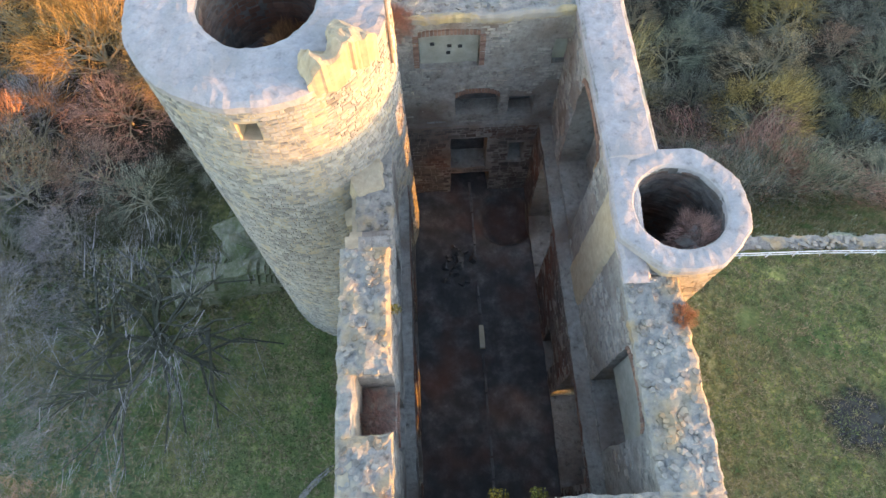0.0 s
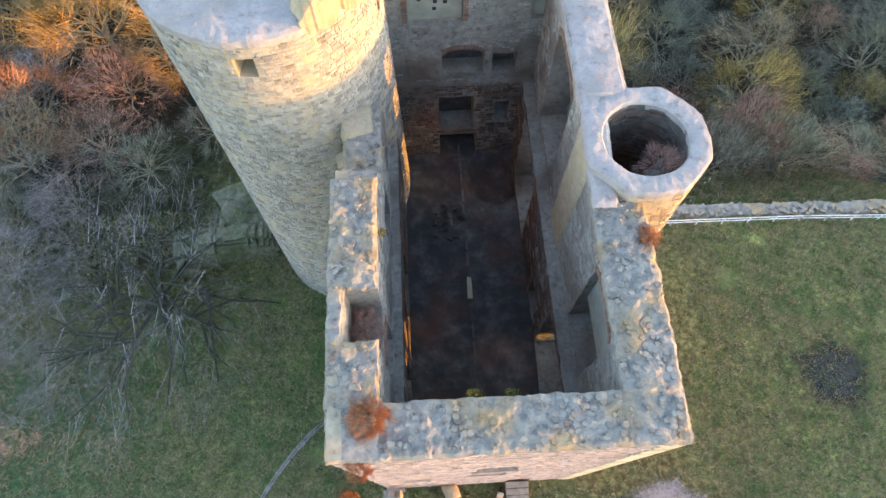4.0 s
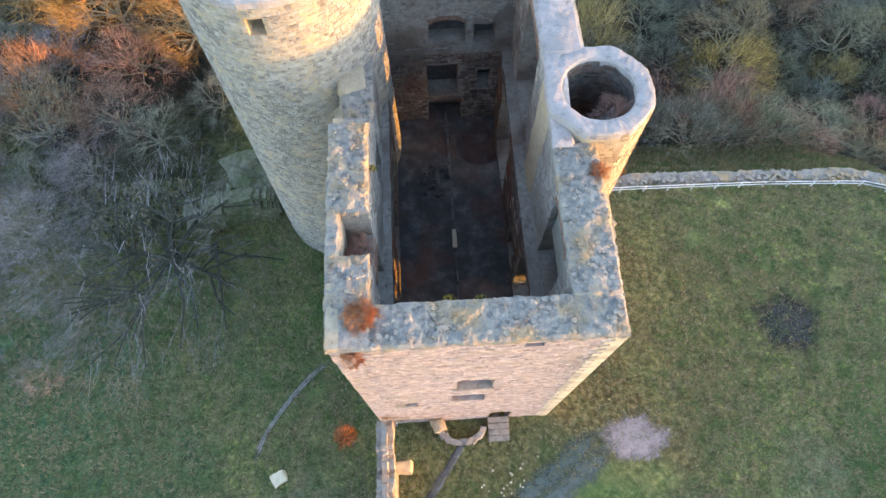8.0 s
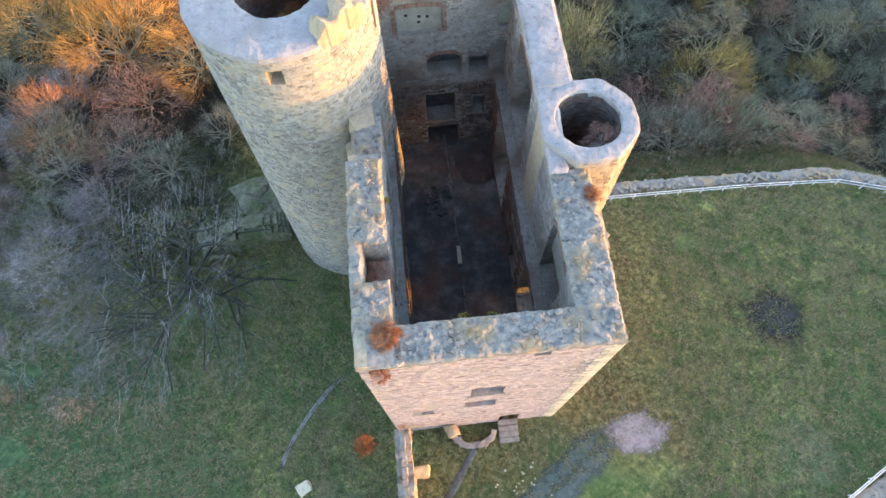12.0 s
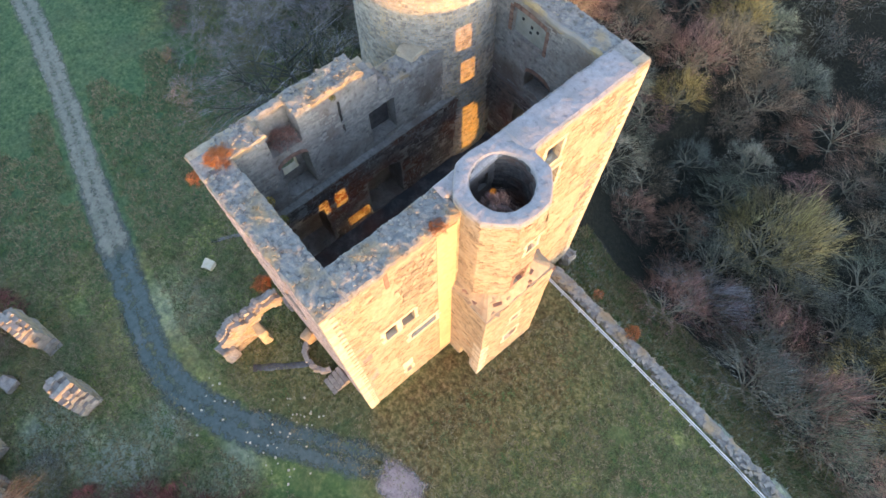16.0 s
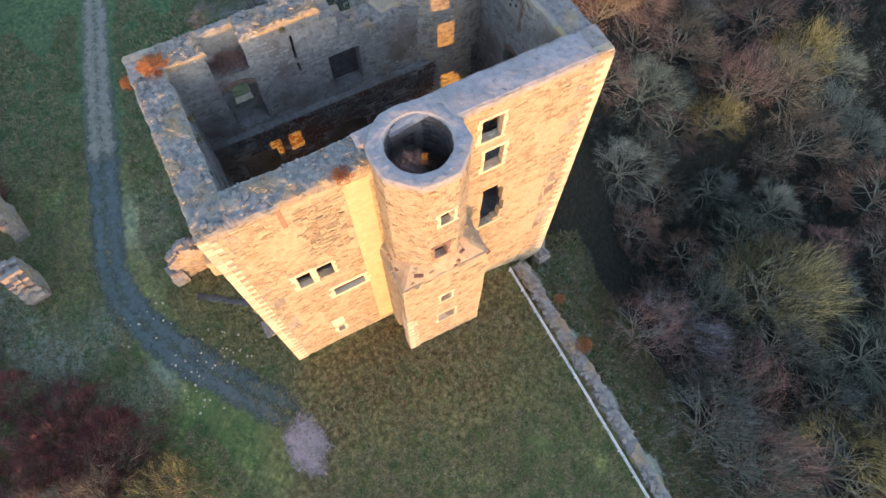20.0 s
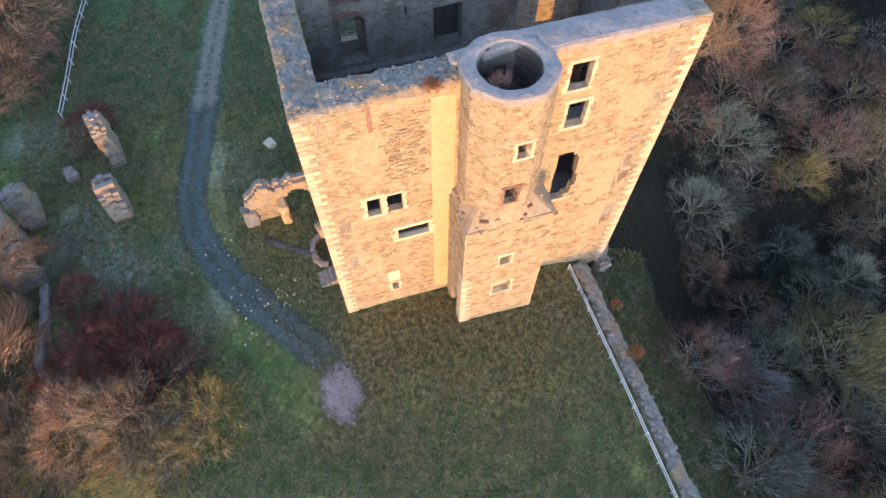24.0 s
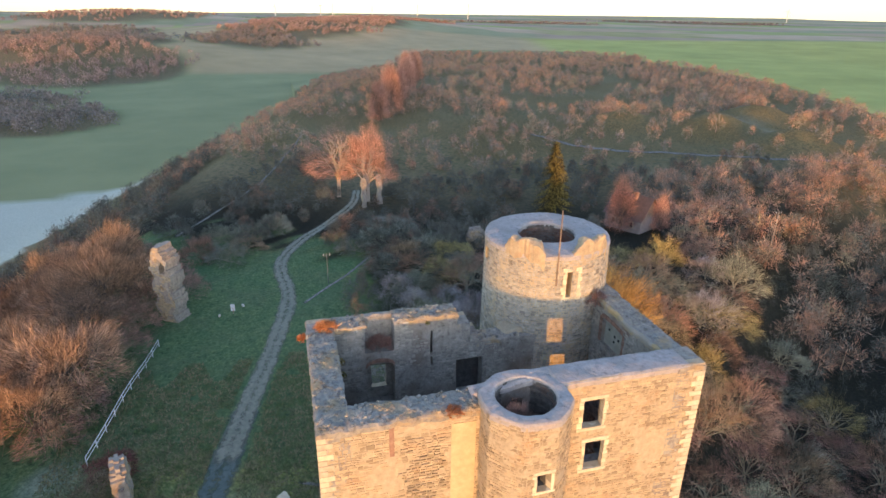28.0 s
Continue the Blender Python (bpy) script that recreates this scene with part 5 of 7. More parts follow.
def arc(pts, k=3):
    """Rounds a polyline by cutting its corners."""
    for _ in range(k):
        out = [pts[0]]
        for a, b in zip(pts, pts[1:]):
            out += [(a[0] * 0.75 + b[0] * 0.25, a[1] * 0.75 + b[1] * 0.25), (a[0] * 0.25 + b[0] * 0.75, a[1] * 0.25 + b[1] * 0.75)]
        pts = out + [pts[-1]]
    return pts


M_TRACK = path_material("worn_earth", [(0.3, (0.17, 0.155, 0.135)), (0.7, (0.29, 0.265, 0.235))], (0.12, 0.12, 0.08))
M_LANE = path_material("pale_gravel", [(0.3, (0.155, 0.155, 0.115)), (0.7, (0.28, 0.265, 0.20))], (0.10, 0.12, 0.07))
LANE = arc([(4.6, -1.6), (0.0, -5.0), (-4.2, -7.9), (-8.5, -10.2), (-12.5, -11.4), (-17.0, -11.0), (-23.0, -9.6), (-31.6, -8.0), (-45.0, -5.0), (-60.0, -2.2), (-68.0, -2.2), (-73.5, -3.3), (-78.5, -3.4), (-84.0, -2.0), (-92.7, 1.7), (-103.9, 8.4), (-115.6, 14.2), (-132.0, 17.0)])
KNEE = max(i for i, p in enumerate(LANE) if p[0] > -29)
track("path", LANE[:KNEE + 6], 4.1, 3.9, "curving blue-grey paved path round the castle", M_PATH)
track("lane", LANE[KNEE - 4:], 3.6, 3.2, "pale gravel lane across the castle meadow", M_LANE, 0.075, 5)


def blob(name, part_name, x, y, rx, ry, seed, material, label, cat):
    """A flat patch of ground with a ragged rim."""
    ob = thing(name, label, cat, "structure")
    V, F, E = [], [], []
    for i in range(40):
        for k in range(7):
            a = i / 40 * 6.2832
            r = k / 6 * (1 + 0.35 * noise.noise(Vector((math.cos(a) * 1.7, math.sin(a) * 1.7, seed))))
            X, Y = x + r * rx * math.cos(a), y + r * ry * math.sin(a)
            V.append((X, Y, G(X, Y) + 0.08 - 0.06 * (k == 6)))
            E.append((k / 6) ** 2 * 0.75)
    for i in range(40):
        for k in range(6):
            F.append((i * 7 + k, i * 7 + k + 1, ((i + 1) % 40) * 7 + k + 1, ((i + 1) % 40) * 7 + k))
    me = mesh_of(part_name, V, F, material)
    me.attributes.new("verge", "FLOAT", "POINT").data.foreach_set("value", E)
    part(part_name, me, None, ob)


blob("path_patch", "gravel", 6.2, -2.0, 3.1, 2.4, 4, path_material("pinkish_gravel", [(0.3, (0.25, 0.19, 0.18)), (0.7, (0.38, 0.31, 0.29))], (0.2, 0.17, 0.15)), "bare pinkish gravel patch at the end of the path", "gravel patch")
track("footpath", arc([(-15.2, 5.1), (-16.6, 4.6), (-18.6, 2.6), (-20.8, -0.4), (-21.6, -3.2)], 3), 0.65, 0.5, "narrow worn footpath in the grass", M_TRACK, 0.05, 2)
track("footpath", arc([(-60.0, -0.5), (-66.0, 3.5), (-72.0, 9.0), (-80.0, 14.0)], 3), 0.8, 0.6, "narrow worn footpath in the grass", M_TRACK, 0.05, 3)
track("footpath", arc([(-9.0, -5.5), (-7.2, -3.2), (-6.2, -1.6)], 2), 0.7, 0.5, "dark trodden trench beside the wall", M_FLOOR, 0.05, 6)
track("road", arc([(-100.0, 205.0), (-116.0, 182.0), (-129.0, 158.0), (-150.0, 130.0), (-170.0, 105.0), (-200.0, 95.0)], 3), 3.2, 3.2, "grey field road through the woods", M_TRACK, 0.25, 7)
track("road", arc([(-95.0, -24.0), (-112.0, -18.0), (-131.0, -10.0), (-160.0, -4.0), (-210.0, 6.0)], 3), 0.9, 0.9, "pale dirt road through the woods", M_TRACK, 0.3, 8)
blob("scorched_patch", "char", 19.9, 6.0, 3.5, 3.1, 3, path_material("charred_turf", [(0.35, (0.012, 0.013, 0.014)), (0.7, (0.06, 0.06, 0.058))], (0.07, 0.08, 0.05)), "burnt dark patch in the lawn", "burnt patch")
rubble("gravel", -2.5, -6.6, G(-3, -7) - 0.02, 3.4, 70, 8, "pale loose stones on the path", M_QUOIN, 0.03, 0.4)
rubble("gravel", -9.0, -10.4, G(-9, -10.4) - 0.02, 2.6, 30, 9, "pale loose stones on the path", M_QUOIN, 0.03, 0.4)


# ---------------------------------------------------------------- ruins round the hall
def ruin(name, x, y, rz, L, thick, h, label, seed, openings=(), taper=0.35, z=None, material=None, step=0.28, face=None):
    """A stump of wall with a ragged head. u runs along its length; rz turns it."""
    z = G(x, y) if z is None else z
    us = axis_cuts(0, L, step, [e for o in openings for e in o[:2]])
    zs = axis_cuts(-1.0, h + 0.6, step)
    U, Z = np.meshgrid((us[1:] + us[:-1]) / 2, (zs[1:] + zs[:-1]) / 2, indexing="ij")
    q = np.array([[noise.noise(Vector((u * 0.8, seed * 3.3, 0))) + 0.5 * noise.noise(Vector((u * 2.1, seed, 4))) for u in U[:, 0]]]).T
    t = np.abs(U / L - 0.5) * 2
    head = h * (1 - taper * t ** 3) + q * h * 0.16
    nk = 3
    occ = np.zeros((len(us) - 1, len(zs) - 1, nk), bool)
    for k in range(nk):
        o = (Z < head - (0.0 if k == 1 else 0.25))
        o &= (U > 0.25 * (1 + np.sin(Z * 2 + seed))) & (U < L - 0.25 * (1 + np.sin(Z * 1.7 + seed * 2)))
        for op in openings:
            o &= ~inside(op, U, Z)
        occ[:, :, k] = o
    c, s = math.cos(radians(rz)), math.sin(radians(rz))

    def place(u, zz, d):
        a, b = u - L / 2, d - thick / 2
        return np.stack([x + a * c - b * s, y + a * s + b * c, z + zz + 0 * u], 1)
    holder = thing(name, label, "ruin")
    part("core", vox_mesh("core", us, zs, np.linspace(0, thick, nk + 1), occ, place, material or M_ROCK, 0.1), M_ROCK, holder)
    for k, flip in ((0, 0), (nk - 1, 1)):
        cells = course_cells(L, -0.8, h + 0.6, finder(us, zs, occ, k), seed + k)
        if cells.shape[1]:
            pl = (lambda u, zz, d: place(u, zz, thick - d)) if flip else place
            part("facing", stone_mesh("facing", cells, pl, face or M_STONE, seed + k), face or M_STONE, holder, kind="stuff")
    return holder


ruin("arch_ruin", -11.5, -3.1, 90, 6.2, 1.1, 4.2, "ruined gateway arch of rubble stone against the hall", 5, [(3.2, 5.9, -1, 3.1, 1.3)], 0.25)
ar = thing("arch_pier", "sunlit stub of rubble wall beside the arch", "ruin")
lump("block", ar, -10.5, -3.2, 0.9, 1.2, 0.7, 2.6, 0, 51, M_STONE, "", 4)
lump("block", ar, -11.3, -6.2, 0.3, 1.4, 1.2, 1.8, 10, 52, M_ROCK, "", 4, 0.2)
ruin("wall_fragment", -23.0, -17.6, 12, 4.0, 1.25, 4.4, "tall free-standing fragment of castle wall, sunlit on one end", 6, taper=0.5)
ruin("wall_fragment", -15.9, -17.2, 14, 3.8, 1.6, 3.8, "thick free-standing fragment of castle wall, sunlit on one end", 7, taper=0.5)
ruin("gate_ruin", -13.0, -25.6, 20, 7.0, 2.6, 6.2, "large broken gate wall with an arched gap", 8, [(3.4, 5.4, -1, 3.4, 1.0)], 0.4, z=-1.8)
ruin("gate_ruin", -17.5, -24.6, 15, 4.5, 1.5, 5.0, "broken inner wall of the old gate", 9, taper=0.5, z=-1.6)
bx = thing("stone_block", "single squared grey stone block lying in the grass", "stone")
lump("block", bx, -20.8, -21.3, G(-20.8, -21.3) + 0.4, 1.5, 1.1, 0.9, 20, 55, M_ROCK)
ruin("wall_stump", -23.8, 18.2, 8, 7.6, 2.0, 2.6, "low mossy stump of curtain wall beside the keep", 10, taper=0.6, z=-0.6, material=M_MOSS, face=M_MOSS)
mm = thing("moss_mound", "moss-covered heap of fallen masonry beside the keep", "ruin")
lump("mound", mm, -21.2, 21.6, -0.2, 7.5, 4.5, 2.8, 12, 91, M_MOSS, "", 6, 0.45)
lump("mound", mm, -26.6, 18.0, -0.6, 3.0, 3.4, 2.2, 30, 92, M_MOSS, "", 5, 0.4)
ruin("corner_tower", -60.6, -18.7, 60, 3.4, 2.9, 11.4, "tall leaning stump of a ruined corner tower, sunlit above", 12, [(1.7, 2.6, 8.0, 9.6, 0.3)], 0.25, z=-1.6)
ruin("wall_stump", -80.0, 34.6, 70, 4.2, 2.2, 4.3, "grey ruined wall in the undergrowth", 13, z=-2.6)
for k, (x, y, h) in enumerate(((-113.5, 16.6, 6.6), (-115.0, 20.6, 5.6))):
    ruin("gate_pillar", x, y, 20, 1.3, 1.1, h, "tall pale stone gate pillar beside the path", 14 + k, taper=0.1, z=-2.8, step=0.2)
wb = thing("white_slab", "pale stone slab in the grass beside a hollow", "stone")
lump("block", wb, -19.4, -3.4, G(-19.4, -3.4) + 0.15, 1.0, 0.8, 0.5, 25, 57, M_QUOIN)
st = thing("door_steps", "short flight of grey stone steps at the wall", "steps")
for k in range(4):
    part("step", box_bm(-4.3, -0.45 - 0.42 * k, -0.6, -2.8, -0.05 - 0.42 * k, 0.35 - 0.2 * k, 0.03, 0.015, k), M_ROCK, st)
fd = thing("foundation", "low curved footing of rubble before the wall", "ruin")
for k in range(9):
    a = radians(200 + 18 * k)
    lump("stone", fd, -6.2 + 1.5 * math.cos(a), -0.6 + 1.1 * math.sin(a), G(-6, -1) + 0.2, 0.6, 0.45, 0.55, k * 18 + 110, 60 + k, M_ROCK, "", 2, 0.08)
lump("pier", fd, -7.9, -0.5, 0.4, 0.9, 0.9, 1.6, 10, 75, M_STONE)
ft = thing("corner_rock", "weathered rock ledge under the hall's corner", "rock")
lump("rock", ft, -0.3, 23.1, -4.0, 2.0, 1.3, 2.4, 5, 77, M_ROCK, "", 5, 0.3)

# ---------------------------------------------------------------- small buildings and poles
M_ROOF = earthy("dull_roof_tiles", [(0.3, (0.13, 0.10, 0.10)), (0.7, (0.22, 0.17, 0.17))], 3.0, 0.8)
M_WALLP = earthy("pale_render", [(0.3, (0.5, 0.47, 0.42)), (0.7, (0.62, 0.58, 0.52))], 1.5, 0.5)
M_DULLWALL = earthy("dull_render", [(0.3, (0.2, 0.17, 0.16)), (0.7, (0.3, 0.26, 0.24))], 1.5, 0.5)


def cottage(x, y, rz, w, d, h, roof_h, label):
    ob = thing("cottage", label, "house", at=pose(x, y, G(x, y), 0, 0, rz))
    part("wall", box_bm(-w / 2, -d / 2, -1.5, w / 2, d / 2, h), M_DULLWALL, ob)
    for s in (-1, 1):
        bm = bmesh.new()
        v = [bm.verts.new(p) for p in ((-w / 2 - 0.4, s * (d / 2 + 0.5), h - 0.35), (w / 2 + 0.4, s * (d / 2 + 0.5), h - 0.35), (w / 2 + 0.4, 0, h + roof_h), (-w / 2 - 0.4, 0, h + roof_h))]
        bm.faces.new(v)
        bmesh.ops.solidify(bm, geom=bm.faces[:], thickness=0.18)
        bmesh.ops.recalc_face_normals(bm, faces=bm.faces[:])
        part("roof_slope", bm, M_ROOF, ob)
    for s in (-1, 1):
        bm = bmesh.new()
        v = [bm.verts.new(p) for p in ((s * w / 2 * 0.99, -d / 2, h - 0.05), (s * w / 2 * 0.99, d / 2, h - 0.05), (s * w / 2 * 0.99, 0, h + roof_h - 0.1))]
        bm.faces.new(v)
        bmesh.ops.solidify(bm, geom=bm.faces[:], thickness=0.2)
        part("gable", bm, M_DULLWALL, ob)
    for k in (-1, 1):
        win = part("window", box_bm(k * w / 4 - 0.5, -d / 2 - 0.06, 1.2, k * w / 4 + 0.5, -d / 2 + 0.1, 2.5, 0.02), M_QUOIN, ob)
        part("pane", box_bm(k * w / 4 - 0.4, -d / 2 - 0.08, 1.3, k * w / 4 + 0.4, -d / 2 - 0.05, 2.4), M_DARK, win)
    part("chimney", box_bm(0.6, -0.9, h + roof_h - 1.2, 1.2, -0.3, h + roof_h + 0.7, 0.03), M_BRICK, ob)
    return ob


cottage(-84.5, 72.0, 25, 9.0, 7.0, 3.4, 4.2, "small gabled cottage with a dull purple-grey roof")


def pylon(x, y, h, arm, label, name="utility_pole", material=None, r=0.1):
    ob = thing(name, label, "pole", at=pose(x, y, G(x, y)))
    bm = bmesh.new()
    tube(bm, (0, 0, -0.5), (0, 0, h), r, r * 0.7, 8)
    part("mast", bm, material or M_RAIL, ob)
    for k, (z, w) in enumerate(arm):
        bm = bmesh.new()
        tube(bm, (0, -w, z), (0, w, z + 0.1), 0.04, 0.04, 6)
        c = part("crossarm", bm, material or M_RAIL, ob)
        for s in (-1, 1):
            b2 = bmesh.new()
            tube(b2, (0, s * w * 0.92, z), (0, s * w * 0.92, z + 0.35), 0.06, 0.05, 6)
            part("insulator", b2, M_WALLP, c)
    return ob


pylon(-68.1, 4.5, 5.6, ((5.2, 0.55),), "thin grey metal mast with a short cross arm on the meadow", "mast", material=M_KERB, r=0.06)
pylon(-66.6, 93.3, 7.8, ((7.4, 0.6),), "grey wooden utility pole among bare trees", material=M_ROCK, r=0.11)
wires = thing("overhead_wire", "thin overhead wire hanging between pole and cottage", "wire")
bm = bmesh.new()
prev = None
for k in range(13):
    t = k / 12
    p = (-66.6 + (-82.0 + 66.6) * t, 93.3 + (74.0 - 93.3) * t, (G(-66.6, 93.3) + 7.4) * (1 - t) + (G(-82, 74) + 7) * t - 1.5 * math.sin(t * math.pi))
    if prev:
        tube(bm, prev, p, 0.03, 0.03, 4)
    prev = p
part("cable", bm, M_DARK, wires)
sg = thing("info_board", "small pale blue board on a post at the meadow's edge", "sign", at=pose(-59.4, -10.3, G(-59.4, -10.3)))
part("post", box_bm(-0.05, -0.05, -0.3, 0.05, 0.05, 1.0), M_WOOD, sg)
part("board", box_bm(-0.04, -0.3, 0.5, 0.04, 0.3, 1.6, 0.01), earthy("pale_blue_board", [(0.3, (0.4, 0.46, 0.5)), (0.7, (0.5, 0.56, 0.6))], 3.0, 0.8, rough=0.5), sg)
for k, (x, y) in enumerate(((-58.9, -12.2), (-61.5, -9.0))):
    w = thing("white_stone", "small pale stone at the meadow's edge", "stone")
    lump("stone", w, x, y, G(x, y) + 0.2, 0.45, 0.3, 0.3, 30 * k, 80 + k, M_WALLP, "", 2, 0.06)


def turbine(x, y, h, turn, label):
    ob = thing("wind_turbine", label, "wind turbine", group="wind farm on the horizon", at=pose(x, y, G(x, y), 0, 0, math.degrees(math.atan2(y, x))))
    bm = bmesh.new()
    tube(bm, (0, 0, -5), (0, 0, h), 3.2, 1.8, 10)
    part("tower", bm, M_WALLP, ob)
    part("nacelle", box_bm(-5, -2, h - 2, 5, 2, h + 2, 0.5), M_WALLP, ob)
    for k in range(3):
        a = radians(turn + 120 * k)
        bm = bmesh.new()
        tube(bm, (-6, 0, h), (-6, 0.62 * h * math.sin(a), h + 0.62 * h * math.cos(a)), 1.6, 0.5, 6)
        part("blade", bm, M_WALLP, ob)


for k, (px_, dist) in enumerate(((490, 4300), (565, 4100), (585, 4500), (650, 4200), (725, 4400), (808, 3800), (1330, 4300))):
    az = radians(90 + 74.5) - math.atan((px_ - 784) / 1055)
    turbine(25 + dist * math.cos(az), -0.2 + dist * math.sin(az), 62 + 9 * (k % 3), 17 * k, "white wind turbine far off on the horizon")

# ---------------------------------------------------------------- trees
def sticks(segs, n=3):
    """Tapered tubes for a list of (p0, p1, r0, r1), as one set of vertices and faces."""
    V, F = [], []
    for p0, p1, r0, r1 in segs:
        d = p1 - p0
        if d.length < 1e-4:
            continue
        q = d.to_track_quat("Z", "Y").to_matrix()
        b = len(V)
        for p, r in ((p0, r0), (p1, r1)):
            for i in range(n):
                a = 6.2832 * i / n
                V.append(p + q @ Vector((r * math.cos(a), r * math.sin(a), 0)))
        for i in range(n):
            F.append((b + i, b + (i + 1) % n, b + n + (i + 1) % n, b + n + i))
    return V, F


def twig_faces(tw):
    V, F = [], []
    for p, d, w in tw:
        s = d.cross(Vector((0.3, 0.7, 0.2))).normalized() * w
        b = len(V)
        V += [p - s, p + s, p + d]
        F.append((b, b + 1, b + 2))
    return V, F


def bare_tree(seed, H, spread, trunk=0.25, limbs=9, subs=5, twigs=24, tw=0.008, droop=0.0, stout=1.0, low=0.12):
    """A leafless crown: limbs fork twice on their way to an uneven dome, and a haze of fine twigs follows them outwards."""
    q = random.Random(seed)
    R = H * (1 - trunk)
    fork = Vector((q.uniform(-0.03, 0.03) * H, q.uniform(-0.03, 0.03) * H, H * trunk))
    off = Vector((seed * 3.7, seed * 1.3, 0))

    def dome(d, f):
        """The point of the crown in direction d, at a share f of the way out."""
        k = 0.86 + 0.36 * noise.noise(d * 1.7 + off) + 0.16 * noise.noise(d * 4.3 + off)
        return fork + Vector((d.x * spread, d.y * spread, d.z * (1 - droop))) * (R * f * k)

    def near_dir(d, a):
        e = (d + Vector((q.uniform(-a, a), q.uniform(-a, a), q.uniform(-a, a)))).normalized()
        e.z = max(e.z, low * 0.6)
        return e.normalized()
    segs, fine = [], []
    r0 = (0.011 * H + 0.02) * stout
    segs.append((Vector((0, 0, -0.4)), fork * 0.5, r0 * 1.3, r0))
    segs.append((fork * 0.5, fork, r0, r0 * 0.85))

    def bend(a, b, sag):
        return a.lerp(b, 0.5) + Vector((q.uniform(-1, 1), q.uniform(-1, 1), q.uniform(-0.2, 1))) * (b - a).length * sag

    def twig(p, out, n, L):
        for _ in range(n):
            d = (out + Vector((q.uniform(-0.5, 0.5), q.uniform(-0.5, 0.5), q.uniform(-0.4, 0.55)))).normalized()
            s0 = p + Vector((q.uniform(-0.3, 0.3), q.uniform(-0.3, 0.3), q.uniform(-0.3, 0.3))) * L
            fine.append((s0, d * L * q.uniform(0.45, 1.15), tw * q.uniform(0.6, 1.2)))
    L3 = R * 0.21 + 0.12
    for i in range(limbs):
        t = (i + 0.5) / limbs
        z = low + (1 - low) * (1 - t) ** 0.8
        az = i * 2.399 + q.uniform(-0.3, 0.3)
        h = math.sqrt(max(0, 1 - z * z))
        d1 = Vector((h * math.cos(az), h * math.sin(az), z))
        start = fork - Vector((0, 0, q.uniform(0, 0.4) * H * trunk))
        e1 = dome(d1, q.uniform(0.42, 0.55))
        m1 = bend(start, e1, 0.09)
        rr = r0 * q.uniform(0.42, 0.6)
        segs += [(start, m1, rr, rr * 0.8), (m1, e1, rr * 0.8, rr * 0.6)]
        for j in range(subs):
            d2 = near_dir(d1, 0.62)
            b0 = m1.lerp(e1, q.uniform(0.2, 1.0))
            e2 = dome(d2, q.uniform(0.7, 0.86))
            m2 = bend(b0, e2, 0.12)
            segs += [(b0, m2, rr * 0.5, rr * 0.38), (m2, e2, rr * 0.38, rr * 0.24)]
            twig(m2, (e2 - b0).normalized(), twigs // 4, L3 * 1.1)
            for k in range(5):
                d3 = near_dir(d2, 0.34)
                c0 = m2.lerp(e2, q.uniform(0.1, 1.0))
                e3 = dome(d3, q.uniform(0.86, 1.02))
                fine.append((c0, e3 - c0, min(rr * 0.3 + 0.004, 0.022)))
                out = ((e3 - c0).normalized() + d3 * 0.5).normalized()
                for f in (0.55, 0.8, 1.0):
                    twig(c0.lerp(e3, f), out, twigs // 3, L3)
    return sticks(segs), twig_faces(fine)


def tree_kind(seed, twig_mat=None, bark=None, **kw):
    (V, F), (V2, F2) = bare_tree(seed, **kw)
    return mesh_of("trunk", V, F, bark or M_BARK), mesh_of("crown", V2, F2, twig_mat or M_TWIG)


def plant(kind, x, y, scale, turn, label, name="bare_tree", category="tree", z=None, group="", squash=1.0):
    ob = thing(name, label, category, group=group, at=Matrix.LocRotScale((x, y, (G(x, y) if z is None else z) - 0.1), Euler((0, 0, turn)), (scale, scale, scale * squash)))
    part("trunk", kind[0], None, ob)
    part("crown", kind[1], None, ob)
    return ob


M_TWIG_GREY = twig_material("grey_twigs", [(0.0, (0.27, 0.25, 0.24)), (0.5, (0.34, 0.31, 0.295)), (1.0, (0.30, 0.25, 0.24))])
M_TWIG_MAROON = twig_material("maroon_twigs", [(0.0, (0.15, 0.055, 0.05)), (1.0, (0.22, 0.085, 0.07))])
M_TWIG_PURPLE = twig_material("reddish_twigs", [(0.0, (0.28, 0.165, 0.14)), (0.5, (0.33, 0.195, 0.155)), (1.0, (0.35, 0.21, 0.15))])
M_TWIG_OLIVE = twig_material("olive_twigs", [(0.0, (0.34, 0.27, 0.10)), (0.5, (0.40, 0.30, 0.11)), (1.0, (0.30, 0.27, 0.13))])
M_TWIG_DARK = twig_material("grey_green_twigs", [(0.0, (0.19, 0.21, 0.17)), (0.5, (0.24, 0.24, 0.19)), (1.0, (0.21, 0.225, 0.15))])
M_TWIG_WARM = twig_material("warm_brown_twigs", [(0.0, (0.29, 0.175, 0.11)), (0.5, (0.35, 0.205, 0.12)), (1.0, (0.32, 0.205, 0.14))])
M_BRANCH = earthy("lichened_branch", [(0.3, (0.20, 0.185, 0.13)), (0.7, (0.36, 0.33, 0.23))], 5.0, 1.0)
CROWN = dict(limbs=10, subs=5, twigs=12, tw=0.019, stout=1.7)
DOME = [tree_kind(s, None, M_BRANCH, H=7.6, spread=1.0, trunk=0.16, **CROWN) for s in (1, 2, 3)]
DOME += [tree_kind(s, M_TWIG_OLIVE, M_BRANCH, H=7.6, spread=1.0, trunk=0.18, **CROWN) for s in (4, 5)]
DOME += [tree_kind(s, M_TWIG_PURPLE, M_BRANCH, H=7.2, spread=1.05, trunk=0.15, **CROWN) for s in (6, 7)]
